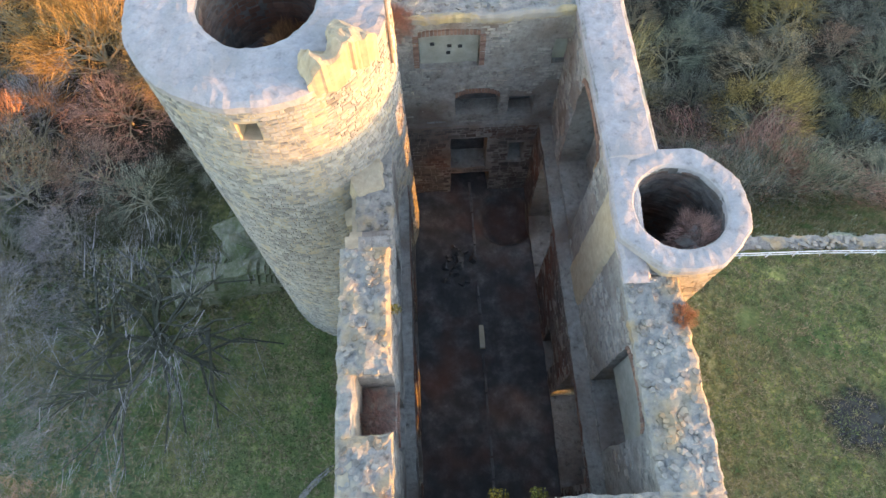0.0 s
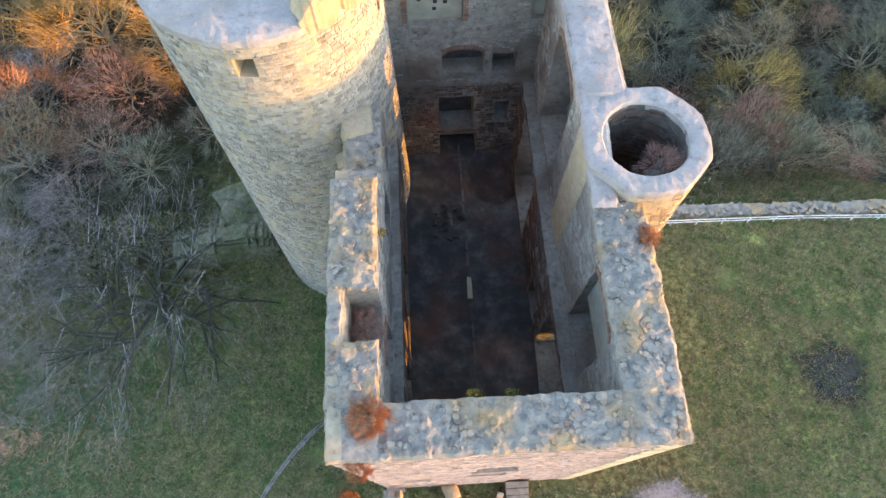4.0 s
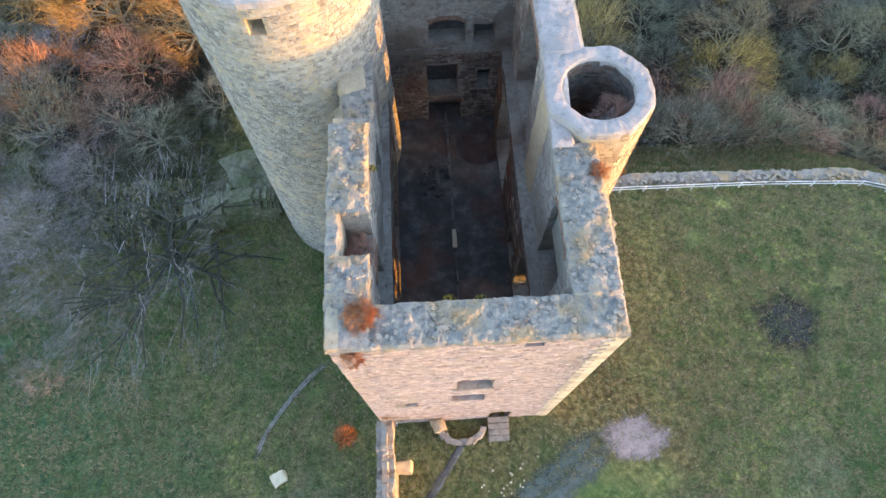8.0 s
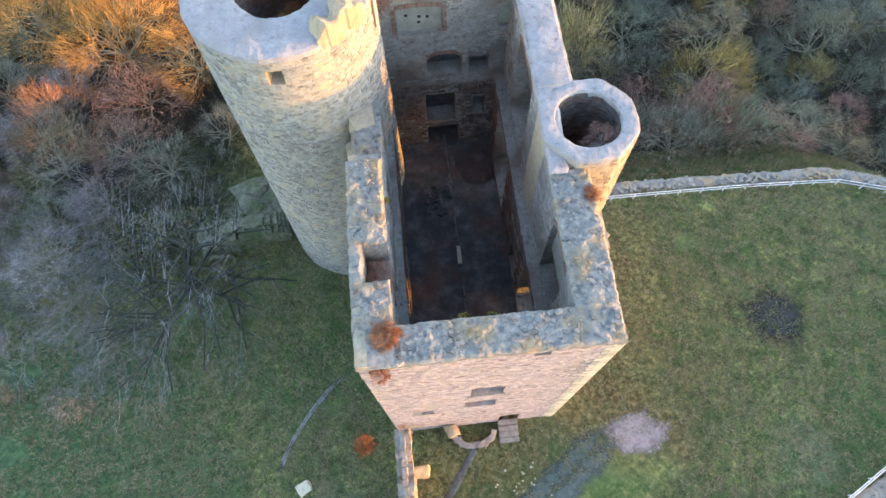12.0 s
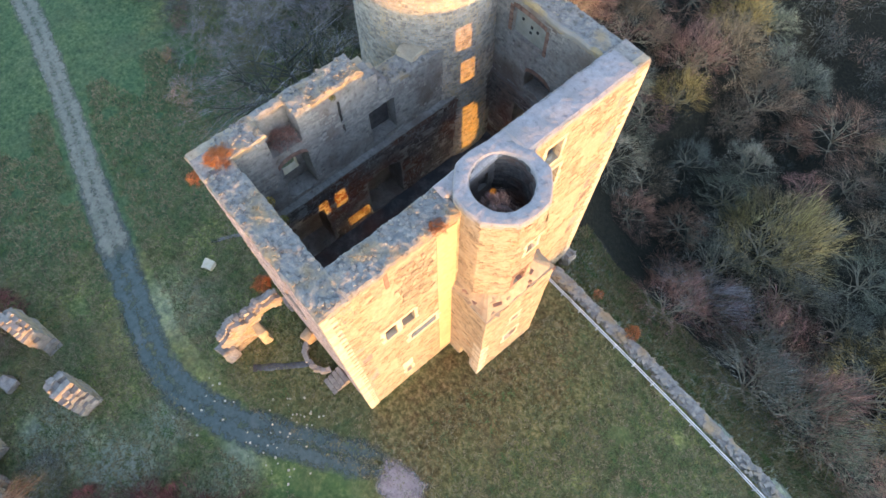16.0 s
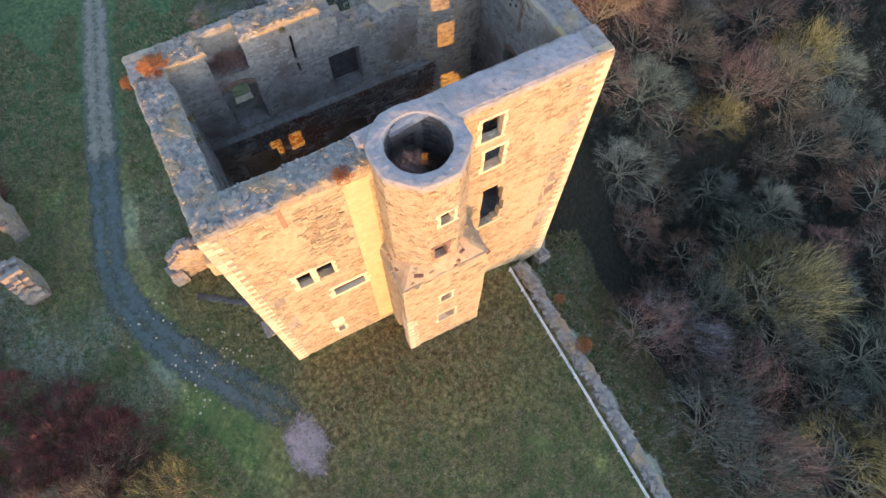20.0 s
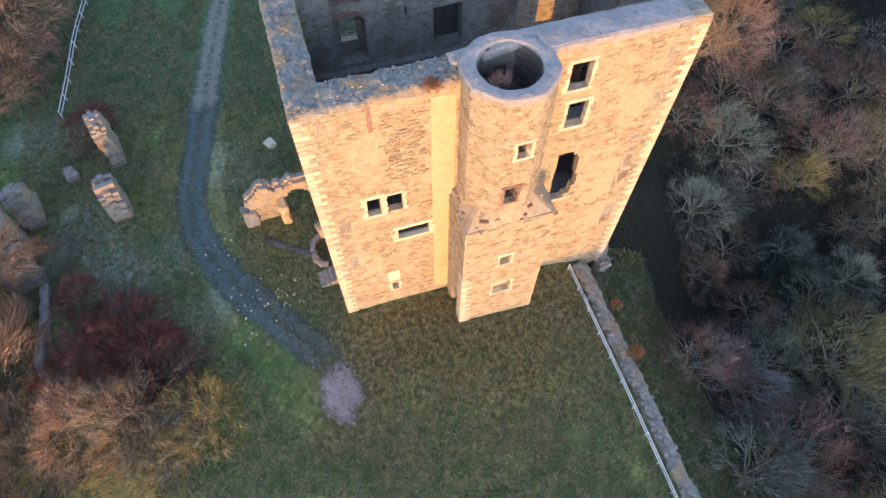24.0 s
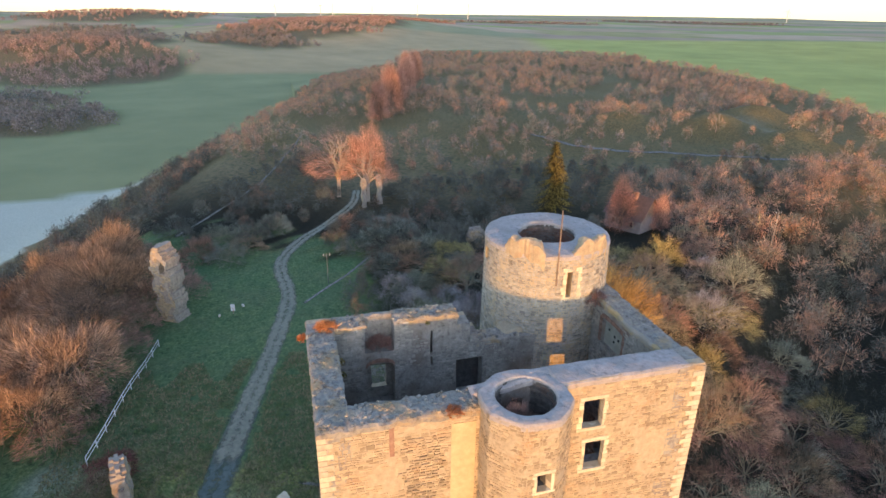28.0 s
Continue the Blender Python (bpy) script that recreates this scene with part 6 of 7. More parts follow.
DOME += [tree_kind(s, M_TWIG_GREY, M_BRANCH, H=7.2, spread=1.1, trunk=0.15, **CROWN) for s in (8, 9)]
DOME += [tree_kind(s, M_TWIG_DARK, M_BRANCH, H=7.2, spread=1.05, trunk=0.15, **CROWN) for s in (10, 11)]
TALL = [tree_kind(s, M_TWIG_WARM, H=12.5, spread=0.72, trunk=0.28, limbs=12, subs=5, twigs=12, tw=0.03, stout=1.6) for s in (21, 22, 23)]
M_MOSSBARK = earthy("mossy_bark", [(0.3, (0.03, 0.031, 0.022)), (0.7, (0.08, 0.08, 0.05))], 5.0, 1.0)
OAK = tree_kind(31, M_TWIG_GREY, bark=M_MOSSBARK, H=8.0, spread=1.75, trunk=0.2, limbs=13, subs=6, twigs=18, tw=0.0055, droop=0.25, stout=4.2, low=0.02)
THIN = [tree_kind(s, M_TWIG_GREY, bark=M_BRANCH, H=6.0, spread=1.25, trunk=0.1, limbs=10, subs=5, twigs=24, tw=0.0055, droop=0.2, low=0.05) for s in (34, 35)]
BUSH = [tree_kind(s, m, M_BRANCH, H=2.6, spread=1.25, trunk=0.05, limbs=10, subs=5, twigs=15, tw=0.012, stout=1.3) for s, m in ((41, M_TWIG_MAROON), (42, None), (43, M_TWIG_DARK), (44, M_TWIG_OLIVE))]
TUFT = [tree_kind(s, M_RUST, bark=M_RUST, H=0.8, spread=1.35, trunk=0.02, limbs=10, subs=6, twigs=24, tw=0.006) for s in (51, 52)]
# Olive tree again, with gold of the low sun in its twig colour.
M_TWIG_SUNGOLD = twig_material("sungold_twigs", [(0.0, (0.42, 0.24, 0.08)), (1.0, (0.46, 0.28, 0.09))])
GOLD = tree_kind(4, M_TWIG_SUNGOLD, M_BRANCH, H=7.6, spread=1.0, trunk=0.18, **CROWN)
ORANGE = tree_kind(5, M_RUST, M_BRANCH, H=7.2, spread=1.1, trunk=0.15, **CROWN)
LABELS = {0: "bare brown deciduous tree in the castle wood", 3: "bare olive-twigged tree in the castle wood", 5: "bare reddish-twigged tree in the castle wood", 7: "bare grey-twigged tree in the castle wood", 9: "bare grey-green tree with lichened branches in the castle wood"}


def dome_label(k):
    return LABELS[max(i for i in LABELS if i <= k)]


CLEAR = arc([(8.0, -4.0), (-10.0, -11.0), (-31.6, -8.0), (-59.0, -2.3), (-76.0, -3.3), (-84.0, -2.3), (-92.7, 1.7), (-103.9, 8.4), (-115.6, 14.2), (-135.0, 18.0)], 1)


def open_ground(x, y, r=3.0):
    """Whether the meadow, path or castle keeps trees away here."""
    if -15 < x < 40 and -22 < y < 25.5 and not (y < -14 and x < 3):
        return True
    if -16 < x < 7 and 0 < y < 39:
        return True
    if -60 < x < 0 and -24.5 < y < 9:
        return True
    if -82 < x < -50 and -16 < y < 9 + 0.1 * (x + 50):
        return True
    if math.hypot(x + 14.6, y - 18.8) < 8.5 or (x > -31 and x < -12 and y < 24):
        return True
    d, _ = seg_dist(np.array(x), np.array(y), CLEAR)
    e, _ = seg_dist(np.array(x), np.array(y), [(-86.0, 73.0), (-66.0, 60.0)])
    f, _ = seg_dist(np.array(x), np.array(y), [(-104.0, 61.7), (-80.0, 49.5)])
    return float(d) < r or float(e) < 6.5 or float(f) < 7.0


tr = random.Random(77)
taken = []


def scatter(n, x0, x1, y0, y1, test, gap, pick, smin, smax, far=False, **kw):
    made = 0
    for _ in range(n * 12):
        if made >= n:
            break
        x, y = tr.uniform(x0, x1), tr.uniform(y0, y1)
        if not test(x, y) or open_ground(x, y):
            continue
        if any((x - a) ** 2 + (y - b) ** 2 < gap * gap for a, b in taken):
            continue
        taken.append((x, y))
        made += 1
        kinds, label = pick(x, y)
        plant(kinds, x, y, tr.uniform(smin, smax), tr.uniform(0, 6.28), label, squash=tr.uniform(0.9, 1.15), **kw)


def dome_pick(x, y):
    k = tr.choice([0, 1, 2, 3, 5, 6, 7, 0, 9, 10, 9, 3])
    return DOME[k], dome_label(k)


def east_pick(x, y):
    k = tr.choice([0, 1, 2, 3, 5, 6, 9, 10, 9, 10, 9, 10, 9, 10, 9])
    return DOME[k], dome_label(k)


def west_pick(x, y):
    if tr.random() < 0.75:
        return tr.choice(TALL), "tall bare deciduous tree on the slope"
    k = tr.choice([5, 6, 5, 1])
    return DOME[k], dome_label(k)


# the wood below the bastion wall
scatter(112, -12, 62, 28.5, 78, lambda x, y: True, 5.0, east_pick, 0.6, 1.08, group="castle wood")
# behind the keep
scatter(70, -66, -12, 26, 76, lambda x, y: True, 5.0, dome_pick, 0.6, 1.05, group="castle wood")
# grey thicket west of the keep
scatter(22, -60, -31, 14, 31, lambda x, y: y > 22 or x < -40, 4.4, lambda x, y: (DOME[tr.choice([7, 8, 9, 10])], "low grey bare thicket tree beside the keep"), 0.45, 0.7, group="grey thicket")
# slope south of the meadow
scatter(62, -82, -16, -52, -25, lambda x, y: y < -24.5 + 0.05 * x * 0.1, 4.2, west_pick, 0.65, 0.95, group="slope wood")
scatter(12, -20, 20, -42, -25, lambda x, y: True, 4.4, west_pick, 0.6, 0.9, group="slope wood")
# single trees
for x, y, s, k in ((-37.0, 40.0, 1.2, 3), (-29.4, 37.0, 0.85, 4), (-45.0, 43.0, 1.0, 3), (12.9, 48.6, 1.35, 3), (30.5, 42.0, 1.2, 4), (20.0, 38.0, 1.15, 6), (25.0, 31.5, 1.0, 5), (12.0, 35.0, 0.95, 7)):
    gold = k in (3, 4) and x < 0
    plant(GOLD if gold else DOME[k], x, y, s, x, "bare tree behind the keep, twigs coloured gold for the sun" if gold else dome_label(k), group="castle wood", squash=1.25)
plant(ORANGE, -42.0, 31.5, 0.85, 1.0, "low bare tree with orange-red twigs behind the keep", group="castle wood")
plant(OAK, -28.7, 14.2, 1.1, 0.4, "wide leafless old tree with long grey limbs", squash=0.75)
for x, y, s in ((-35.0, 9.5, 0.62), (-39.0, 14.0, 0.8), (-43.0, 9.0, 0.6), (-46.0, 15.0, 0.8), (-38.0, 5.5, 0.42), (-41.0, 20.0, 0.8), (-39.0, 26.0, 0.8)):
    plant(THIN[int(x) % 2], x, y, s, x, "thin grey sapling thicket beside the keep", "sapling", group="grey thicket", squash=0.7)
M_PALEBARK = earthy("pale_bark", [(0.3, (0.28, 0.22, 0.17)), (0.7, (0.46, 0.38, 0.30))], 2.0, 1.0)
M_ROSE = twig_material("rose_brown_twigs", [(0.0, (0.42, 0.22, 0.16)), (1.0, (0.48, 0.25, 0.18))])
RED_TALL = tree_kind(33, M_ROSE, M_PALEBARK, H=15.0, spread=0.62, trunk=0.34, limbs=12, subs=5, twigs=12, tw=0.02, stout=2.2)
plant(RED_TALL, -124.0, 11.5, 1.3, 0.3, "tall rust-red bare tree beside the path")
plant(RED_TALL, -119.0, 18.5, 1.2, 2.0, "tall rust-red bare tree beside the path")
for x, y, s, k in ((-2.5, -16.6, 1.25, 0), (0.2, -14.0, 1.15, 0), (-2.0, -18.8, 1.2, 0), (-4.8, -17.6, 1.0, 0), (1.6, -16.4, 1.1, 0), (-0.6, -15.2, 1.1, 0), (-1.0, -20.8, 1.1, 0), (-7.5, -20.4, 0.8, 0), (3.6, -16.6, 1.7, 1), (5.2, -12.2, 1.2, 3), (3.2, -20.0, 1.5, 1), (7.6, -17.6, 1.3, 3), (6.4, -15.0, 1.1, 2), (-27.0, -19.6, 0.9, 0), (-24.6, -20.4, 0.7, 1), (-12.0, -22.6, 0.8, 2), (3.0, -24.0, 1.6, 1), (-4.5, -25.6, 1.7, 1), (-9.0, -28.0, 1.6, 1), (0.5, -26.5, 1.6, 2)):
    plant(BUSH[k], x, y, s, x * 1.7, ("dark reddish bare bush", "brown bare bush", "grey bare bush", "olive bare bush")[k] + " at the edge of the grass", "bush", "bush")
for x, y, s, k in ((-64.0, -23.0, 0.7, 5), (-57.0, -23.0, 0.6, 6), (-50.0, -23.6, 0.62, 5), (-44.0, -24.6, 0.6, 1), (-38.0, -25.4, 0.6, 6), (-33.0, -26.2, 0.55, 5), (-66.0, -17.5, 0.6, 5), (-70.0, -20.0, 0.7, 6)):
    plant(DOME[k], x, y, s, x, "low bare tree at the edge of the meadow", group="slope wood")
for x, y, s, k in ((-72.0, 14.0, 1.3, 2), (-76.0, 19.0, 1.5, 1), (-82.0, 10.5, 1.4, 2), (-85.0, 16.0, 1.6, 2), (-70.0, 21.0, 1.4, 1), (-78.0, 24.5, 1.6, 2), (-65.0, 24.0, 1.5, 3), (-61.0, 18.5, 1.3, 2), (-89.0, 21.0, 1.6, 2), (-74.0, 28.0, 1.5, 3), (-82.0, -13.0, 1.4, 2), (-87.0, -9.5, 1.3, 1), (-94.0, -9.0, 1.5, 2), (-85.0, -18.0, 1.6, 1), (-91.0, -15.0, 1.5, 2), (-98.0, -4.5, 1.4, 2)):
    plant(BUSH[k], x, y, s, x * 1.3, ("", "brown bare bush", "dark grey-green bare bush", "olive bare bush")[k] + " beside the meadow path", "bush", "bush")
for x, y, z, s, lab in ((-10.6, 1.3, TOPZ + 0.25, 0.78, "rust-coloured dry shrub growing on the wall head"), (-11.0, -0.25, TOPZ - 0.6, 0.5, "rust-coloured dry shrub growing out of the wall"), (-0.1, 7.3, TOPZ + 0.1, 0.55, "rust-coloured dry shrub growing on the wall head"), (-14.8, -0.7, G(-14.8, -0.7), 0.9, "orange dry shrub at the foot of the wall"), (-14.2, 20.0, 22.3, 1.3, "dry shrub inside the hollow keep"), (-16.0, 18.4, 22.3, 1.2, "dry shrub inside the hollow keep"), (-13.3, 18.6, 22.3, 1.0, "dry shrub inside the hollow keep"), (9.5, 21.4, -2.1, 0.7, "rust-coloured shrub on the retaining wall"), (5.0, 21.8, -2.3, 0.5, "rust-coloured shrub on the retaining wall")):
    plant(TUFT[int(s * 10) % 2], x, y, s, x, lab, "dry_shrub", "shrub", z=z)
GREYTUFT = tree_kind(53, M_TWIG_PURPLE, bark=M_TWIG_PURPLE, H=1.0, spread=1.1, trunk=0.02, limbs=10, subs=5, twigs=21, tw=0.007)
plant(GREYTUFT, -11.0, 4.9, 0.9, 1.0, "dry reddish shrub in a broken window", "dry_shrub", "shrub", z=20.1)
plant(GREYTUFT, 1.2, 10.3, 1.1, 2.0, "pale dry shrub inside the stair tower", "dry_shrub", "shrub", z=21.75)
lump("stair_stump", stair, 1.25, 10.35, 19.75, 1.3, 1.1, 4.1, 30, 90, M_ROCK, "broken stump of the winding stair")
plant(GREYTUFT, -9.9, 21.0, 0.9, 3.0, "pale dry shrub hanging on the wall head", "dry_shrub", "shrub", z=TOPZ + 0.3)
plant(GREYTUFT, -14.0, 17.6, 1.1, 4.0, "grey dry shrub inside the hollow keep", "dry_shrub", "shrub", z=22.3)


def leaf_clump(seed, r, n, size, material):
    q = random.Random(seed)
    V, F = [], []
    for _ in range(n):
        d = Vector((q.gauss(0, 1), q.gauss(0, 1), abs(q.gauss(0, 1)))).normalized() * r * q.random() ** 0.4
        a = Vector((q.gauss(0, 1), q.gauss(0, 1), q.gauss(0, 1))).normalized() * size
        b = a.orthogonal().normalized() * size * 0.5
        k = len(V)
        V += [d - a, d + b, d + a, d - b]
        F.append((k, k + 1, k + 2, k + 3))
    return mesh_of("leaves", V, F, material)


M_YELLOW = twig_material("yellowish_leaves", [(0.0, (0.22, 0.16, 0.03)), (1.0, (0.12, 0.13, 0.03))])
CLUMP = leaf_clump(3, 0.4, 160, 0.07, M_YELLOW)
for x, y, z, s in ((-7.0, 1.85, TOPZ - 0.4, 0.9), (-5.7, 1.85, TOPZ - 0.5, 0.8), (-10.1, 8.2, TOPZ - 0.1, 0.55), (-1.75, 8.3, TOPZ - 0.3, 0.6)):
    o = thing("wall_plant", "small yellow-green plant rooted in the wall head", "plant", at=Matrix.LocRotScale((x, y, z), None, (s, s, s)))
    part("leaves", CLUMP, None, o)


def conifer(x, y, h, label):
    ob = thing("spruce", label, "tree", at=pose(x, y, G(x, y)))
    q = random.Random(9)
    bm = bmesh.new()
    tube(bm, (0, 0, -0.3), (0, 0, h * 0.95), 0.22, 0.04, 7)
    part("trunk", bm, M_BARK, ob)
    V, F = [], []
    for lev in range(26):
        t = lev / 25
        z = h * (0.08 + 0.9 * t)
        r = h * 0.34 * (1 - t) ** 0.85 + 0.15
        for i in range(16):
            a = q.uniform(0, 6.28)
            R = r * q.uniform(0.65, 1.1)
            for s in range(9):
                f = (s + 0.5) / 9
                p = Vector((math.cos(a) * R * f, math.sin(a) * R * f, z - R * f * 0.28 + q.uniform(-0.1, 0.1)))
                for e in (-1, 1):
                    d = Vector((math.cos(a + e * 0.7), math.sin(a + e * 0.7), -0.25)) * (1.0 * (1 - 0.4 * f))
                    w = Vector((-d.y, d.x, 0.25)).normalized() * 0.2
                    k = len(V)
                    V += [p - w, p + w, p + d]
                    F.append((k, k + 1, k + 2))
    # The golden sunlight on the tree is part of the needle colour.
    part("needles", mesh_of("needles", V, F, twig_material("sungold_needles", [(0.0, (0.22, 0.15, 0.035)), (1.0, (0.17, 0.125, 0.03))])), None, ob)


conifer(-104.0, 61.7, 17.0, "spruce with the sun's gold put into its needle colour")
POPLAR = tree_kind(61, M_ROSE, H=13.0, spread=0.26, trunk=0.1, limbs=14, subs=5, twigs=15, tw=0.02)
for x, y, s in ((-82.0, 67.8, 0.95), (-80.0, 76.0, 0.6)):
    plant(POPLAR, x, y, s, x, "slim pointed leafless tree beside the cottage", "slim_tree")
for k in range(9):
    plant(POPLAR, -230 - 22 * k, 40 + 6.5 * k + tr.uniform(-3, 3), tr.uniform(1.3, 1.7), k, "tall slim poplar in a row along the field", "poplar", group="poplar row")


# far woods: one mesh each
def far_wood(name, label, spots, mats, seed, h=(7, 11), blades=46, size=1.0):
    """Many small leafless crowns in one mesh: fine blades on the shell of each uneven dome, and a trunk."""
    q = np.random.default_rng(seed)
    n = len(spots)
    xy = np.array(spots)
    H = q.uniform(*h, n)
    R = H * q.uniform(0.34, 0.5, n)
    c = np.stack([xy[:, 0], xy[:, 1], ground(xy[:, 0], xy[:, 1]) + H * 0.36], 1)
    d = q.normal(0, 1, (n, blades, 3)) + np.array([0, 0, 0.35])
    d /= np.linalg.norm(d, axis=2, keepdims=True)
    lob = 0.82 + 0.22 * np.sin(d[..., 0] * 4 + xy[:, :1] * 3) * np.cos(d[..., 1] * 5 + xy[:, 1:] * 2)
    p = c[:, None] + d * np.stack([R, R, H * 0.5], 1)[:, None] * (lob * q.uniform(0.35, 0.9, (n, blades)))[..., None]
    e = d + q.normal(0, 0.45, d.shape) + np.array([0, 0, 0.3])
    e *= (H[:, None] * q.uniform(0.07, 0.17, (n, blades)) / np.linalg.norm(e, axis=2))[..., None]
    w = np.cross(e, q.normal(0, 1, d.shape))
    w *= (q.uniform(0.16, 0.4, (n, blades)) * size / np.linalg.norm(w, axis=2))[..., None]
    V = np.stack([p - w, p + w, p + e], 2).reshape(-1, 3)
    foot, tx = c - np.stack([0 * H, 0 * H, H * 0.36 + 0.5], 1), 0.015 * H
    T = np.stack([foot - np.stack([tx, 0 * H, 0 * H], 1), foot + np.stack([tx, 0 * H, 0 * H], 1), c + np.stack([0 * H, 0 * H, H * 0.25], 1)], 1).reshape(-1, 3)
    V = np.concatenate([V, T])
    me = mesh_of(name, V, np.arange(len(V)).reshape(-1, 3), mats)
    return tagged(new(name, me), label, "wood", kind="stuff")


def far_twigs(name, stops, scale=0.02):
    """Twig colours that drift from tree to tree across the wood."""
    m, nt, b = mat(name, 0.9)
    n = tex(nt, scale, 2, 0.7, coord="World")
    col = ramp(nt, n.outputs["Fac"], stops).outputs[0]
    g = nt.nodes.new("ShaderNodeNewGeometry")
    v = ramp(nt, g.outputs["Random Per Island"], [(0.0, (0.5,) * 3), (0.5, (0.92,) * 3), (1.0, (1.45,) * 3)]).outputs[0]
    nt.links.new(mix(nt, 1.0, col, v, "MULTIPLY"), b.inputs["Base Color"])
    return m


M_FARW = far_twigs("distant_twigs", [(0.3, (0.27, 0.225, 0.19)), (0.4, (0.43, 0.24, 0.165)), (0.48, (0.22, 0.21, 0.17)), (0.55, (0.50, 0.25, 0.16)), (0.63, (0.30, 0.26, 0.16)), (0.75, (0.46, 0.28, 0.21))], 0.09)
# Distant woods come in two colours: shade painted in here, sun in the next.
M_FARDARK = far_twigs("distant_shaded_twigs", [(0.3, (0.15, 0.16, 0.15)), (0.5, (0.24, 0.19, 0.165)), (0.7, (0.17, 0.17, 0.155))], 0.02)
M_FARRUST = far_twigs("distant_sunlit_twigs", [(0.3, (0.26, 0.19, 0.16)), (0.5, (0.36, 0.235, 0.19)), (0.7, (0.24, 0.185, 0.16))], 0.008)
# Grey-green and brown twigs, darkened in colour for slopes out of the sun.
M_SLOPE = far_twigs("shaded_slope_twigs", [(0.3, (0.09, 0.10, 0.082)), (0.45, (0.14, 0.135, 0.11)), (0.53, (0.11, 0.115, 0.095)), (0.6, (0.23, 0.14, 0.10)), (0.7, (0.115, 0.12, 0.088))], 0.09)
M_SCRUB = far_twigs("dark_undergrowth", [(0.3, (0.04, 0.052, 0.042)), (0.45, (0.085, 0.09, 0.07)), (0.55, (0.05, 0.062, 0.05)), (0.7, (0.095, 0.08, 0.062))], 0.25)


def spots_in(n, x0, x1, y0, y1, test, seed):
    q = random.Random(seed)
    out = []
    while len(out) < n:
        x, y = q.uniform(x0, x1), q.uniform(y0, y1)
        if test(x, y):
            out.append((x, y))
        else:
            n -= 0.03
    return out


def ridge_test(x, y):
    s, n = -0.966 * x + 0.256 * y, 0.256 * x + 0.966 * y
    glade = noise.noise(Vector((x * 0.02, y * 0.02, 2.0)))
    if math.hypot(x + 165, (y - 166) * 0.9) < 62 and math.sin(x * 12.9898 + y * 78.233) * 43758.5 % 1 > 0.45:
        return False
    return 160 < s < 735 and -70 - 0.1 * s < n < 212 + 0.1 * (s - 250) and glade < 0.22


def near_ridge(x, y):
    s, n = -0.966 * x + 0.256 * y, 0.256 * x + 0.966 * y
    if math.hypot(x + 165, (y - 166) * 0.9) < 62 and math.sin(x * 12.9898 + y * 78.233) * 43758.5 % 1 > 0.4:
        return False
    return 80 < s < 168 and -52 < n < 190 and not open_ground(x, y, 4.5) and noise.noise(Vector((x * 0.03, y * 0.03, 7.0))) < 0.3


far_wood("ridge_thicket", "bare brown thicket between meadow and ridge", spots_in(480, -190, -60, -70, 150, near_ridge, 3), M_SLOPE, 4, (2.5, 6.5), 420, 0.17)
far_wood("ridge_thicket", "bare brown wood on the slope behind the cottage", spots_in(330, -120, -40, 74, 190, lambda x, y: not open_ground(x, y) and (y > 84 or x < -62), 13), M_FARW, 14, (5, 8.5), 300, 0.18)
far_wood("ridge_wood", "wide bare winter wood on the ridge, rust brown in the sun", spots_in(2700, -760, -60, -150, 460, ridge_test, 5), M_FARW, 6, (4, 9.5), 240, 0.3)
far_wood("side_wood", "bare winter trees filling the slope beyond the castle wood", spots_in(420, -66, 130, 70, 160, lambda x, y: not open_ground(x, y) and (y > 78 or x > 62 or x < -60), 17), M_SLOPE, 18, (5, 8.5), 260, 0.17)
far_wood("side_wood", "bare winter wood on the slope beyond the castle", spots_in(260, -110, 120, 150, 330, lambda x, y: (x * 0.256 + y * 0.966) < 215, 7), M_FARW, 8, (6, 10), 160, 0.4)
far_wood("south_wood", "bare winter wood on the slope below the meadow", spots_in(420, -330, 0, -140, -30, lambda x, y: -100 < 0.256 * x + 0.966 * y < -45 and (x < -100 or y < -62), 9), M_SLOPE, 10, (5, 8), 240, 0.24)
for (cx, cy, rx, ry), (cnt, sz, stuff) in zip(WOODS, COPSES):
    q_ = random.Random(int(abs(cx)))
    pts, w = [], math.atan2(cy, cx - 25)
    while len(pts) < cnt:
        a, r = q_.uniform(0, 6.28), math.sqrt(q_.random())
        r *= 0.95 + 0.22 * math.sin(3 * a + cx) + 0.16 * math.sin(7 * a + cy)
        u, v = rx * r * math.cos(a), ry * r * math.sin(a)
        pts.append((cx + u * math.cos(w) - v * math.sin(w), cy + u * math.sin(w) + v * math.cos(w)))
    # Dark copses carry painted shade, rust-brown ones painted sun.
    far_wood("distant_copse", ("dark", "rust-brown sunlit")[stuff] + " distant wood between the fields", pts, (M_FARDARK, M_FARRUST)[stuff], int(abs(cx)), (9, 15), 60, sz)
# thicket between the lane and the keep


def lane_thicket(x, y):
    d, _ = seg_dist(np.array(x), np.array(y), LANE)
    e, _ = seg_dist(np.array(x), np.array(y), [(-60.0, -0.5), (-66.0, 3.5), (-72.0, 9.0), (-80.0, 14.0)])
    return float(d) > 7 and y > 7 - 0.06 * (x + 60) and (float(e) > 3.0 or y > 13) and y < 34


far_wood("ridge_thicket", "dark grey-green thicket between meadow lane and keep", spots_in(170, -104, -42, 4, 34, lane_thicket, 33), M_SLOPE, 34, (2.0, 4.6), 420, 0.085)
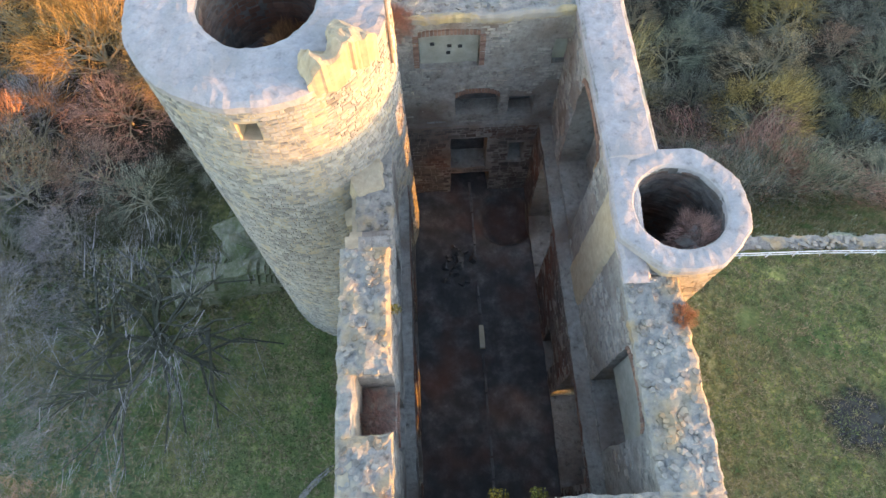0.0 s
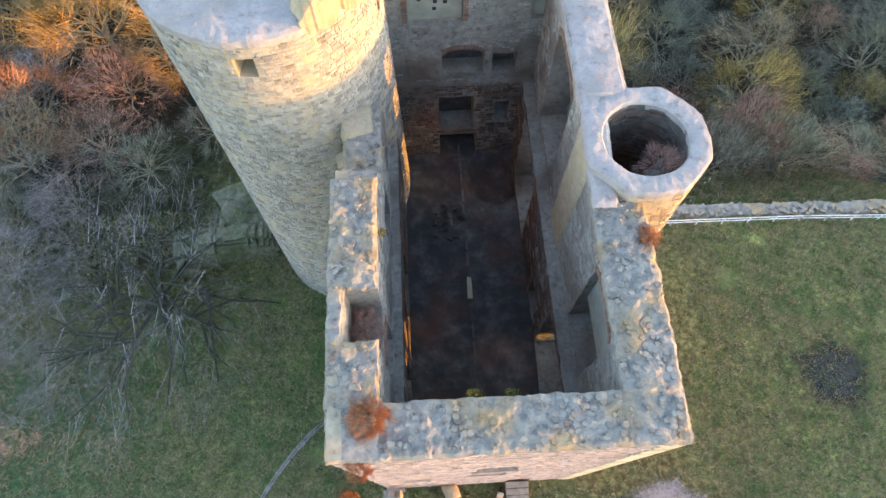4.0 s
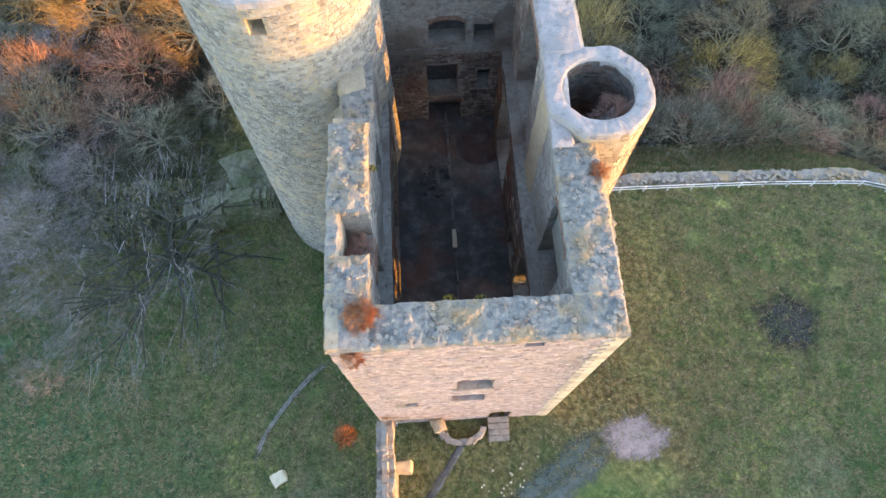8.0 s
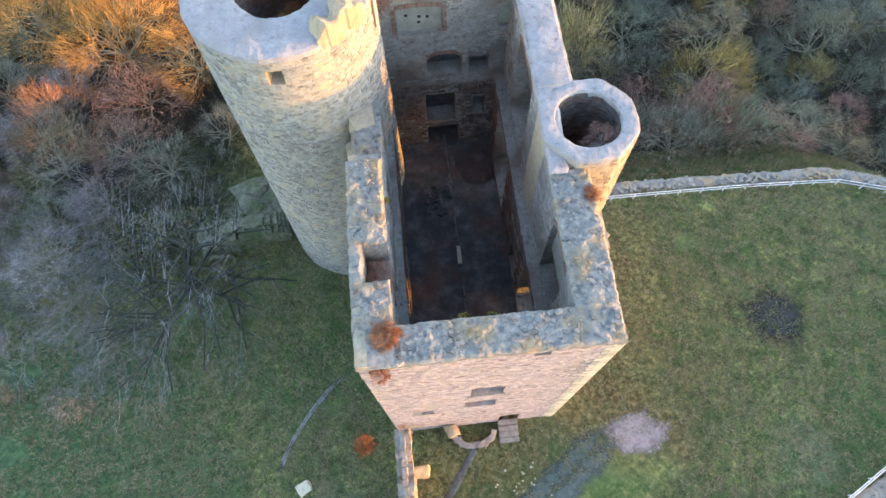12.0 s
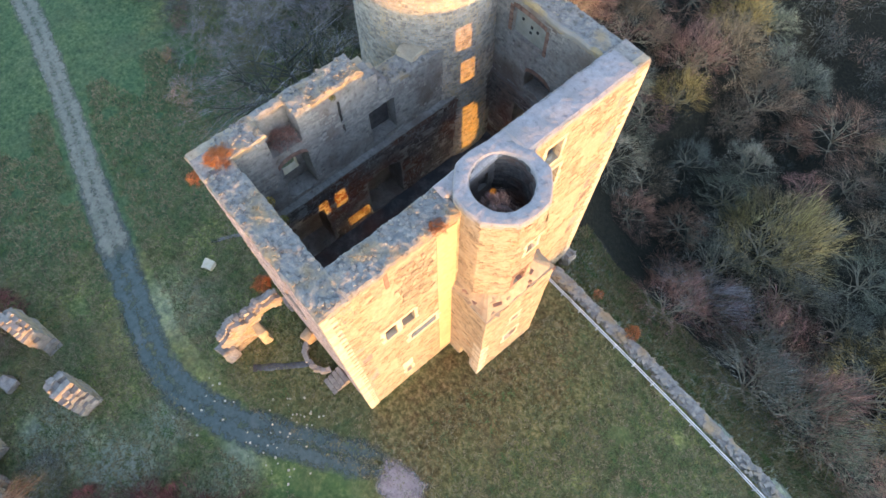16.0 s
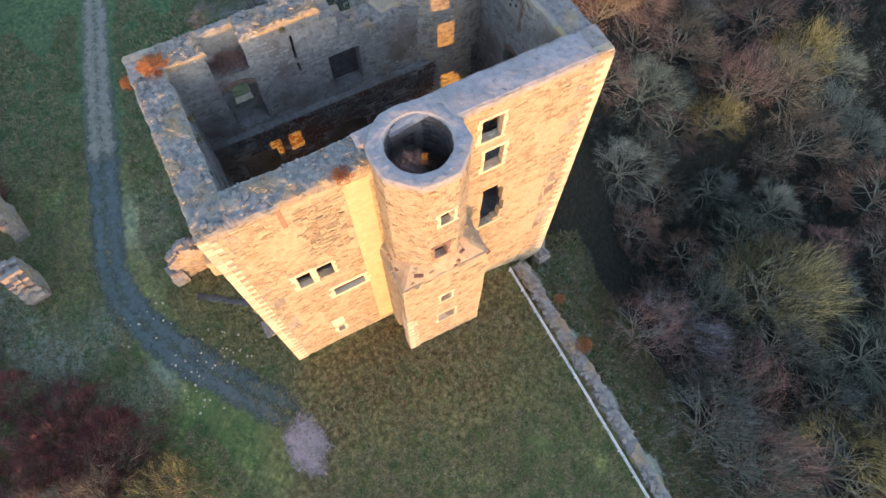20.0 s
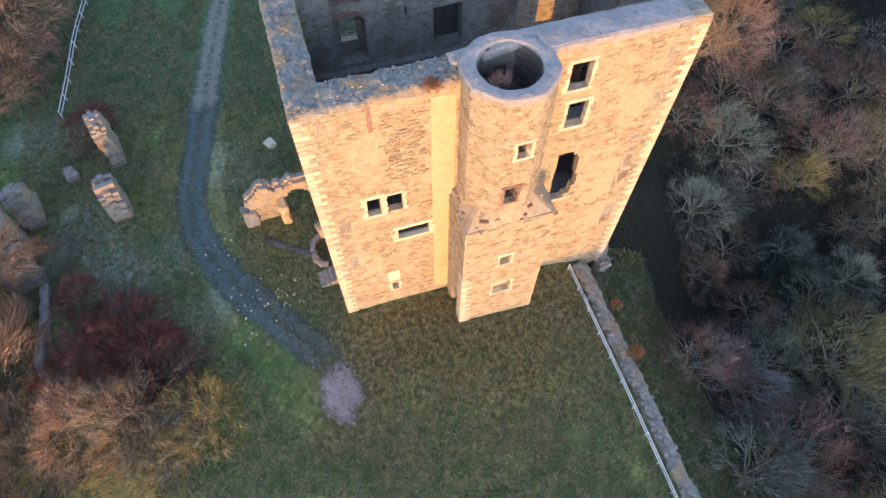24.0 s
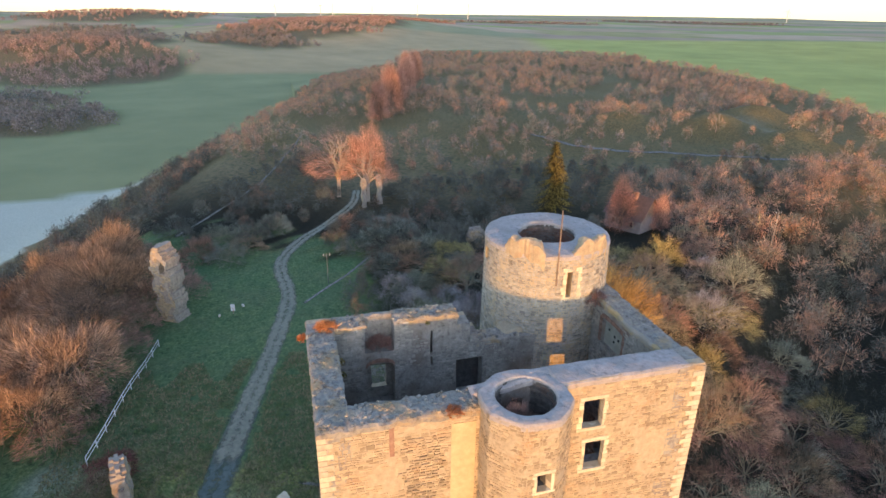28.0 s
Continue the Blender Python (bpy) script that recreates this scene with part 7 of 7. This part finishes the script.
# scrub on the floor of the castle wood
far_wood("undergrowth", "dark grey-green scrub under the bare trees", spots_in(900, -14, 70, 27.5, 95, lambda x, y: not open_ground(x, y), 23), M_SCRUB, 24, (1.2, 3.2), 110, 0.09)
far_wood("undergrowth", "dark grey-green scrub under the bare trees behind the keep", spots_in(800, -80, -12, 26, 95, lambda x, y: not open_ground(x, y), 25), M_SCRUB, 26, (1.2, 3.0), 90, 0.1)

# ---------------------------------------------------------------- grass tufts
M_TUFTS = far_twigs("dry_grass", [(0.3, (0.10, 0.145, 0.055)), (0.42, (0.17, 0.18, 0.08)), (0.5, (0.25, 0.205, 0.11)), (0.58, (0.165, 0.165, 0.075)), (0.7, (0.095, 0.15, 0.05))], 0.5)
q_ = np.random.default_rng(4)


def tufts(name, n, x0, x1, y0, y1, test, label, h=0.3):
    x, y = q_.uniform(x0, x1, n), q_.uniform(y0, y1, n)
    ok = test(x, y)
    x, y = x[ok], y[ok]
    z = ground(x, y) - 0.03
    P, F = [], []
    k = 0
    for b in range(3):
        a = q_.uniform(0, 6.28, len(x))
        w, hh, ln = q_.uniform(0.02, 0.06, len(x)), q_.uniform(0.5, 1.2, len(x)) * h, q_.uniform(0.1, 0.4, len(x))
        c, s = np.cos(a), np.sin(a)
        P.append(np.stack([np.stack([x - s * w, y + c * w, z], 1), np.stack([x + s * w, y - c * w, z], 1), np.stack([x + c * ln, y + s * ln, z + hh], 1)], 1).reshape(-1, 3))
        F.append(np.arange(len(x) * 3).reshape(-1, 3) + k)
        k += len(x) * 3
    return tagged(new(name, mesh_of(name, np.concatenate(P), np.concatenate(F), M_TUFTS)), label, "grass", kind="stuff")


def lawn(x, y):
    d, side = seg_dist(x, y, RIM)
    dp, _ = seg_dist(x, y, CLEAR)
    hall = (x > -12.3) & (x < 3.6) & (y > -0.3) & (y < 23.2)
    clump = np.sin(x * 0.9 + 1) * np.sin(y * 0.8) + np.sin(x * 0.37 - y * 0.5)
    return (side <= 0) & ~hall & (dp > 1.8) & (clump > -1.7) & (x > -44 + 3 * np.sin(y)) & ((worn_grass(x, y) < 0.45) | (np.sin(x * 91.7 + y * 47.3) > 0.35))


tufts("grass", 130000, -46, 39, -26, 22, lawn, "tufts of dry winter grass on the castle lawn", 0.24)
tufts("grass", 24000, -2, 45, 21, 30, lambda x, y: y > 21.6 + 0.8 * np.sin(x), "long pale grass on the slope under the wall", 0.5)
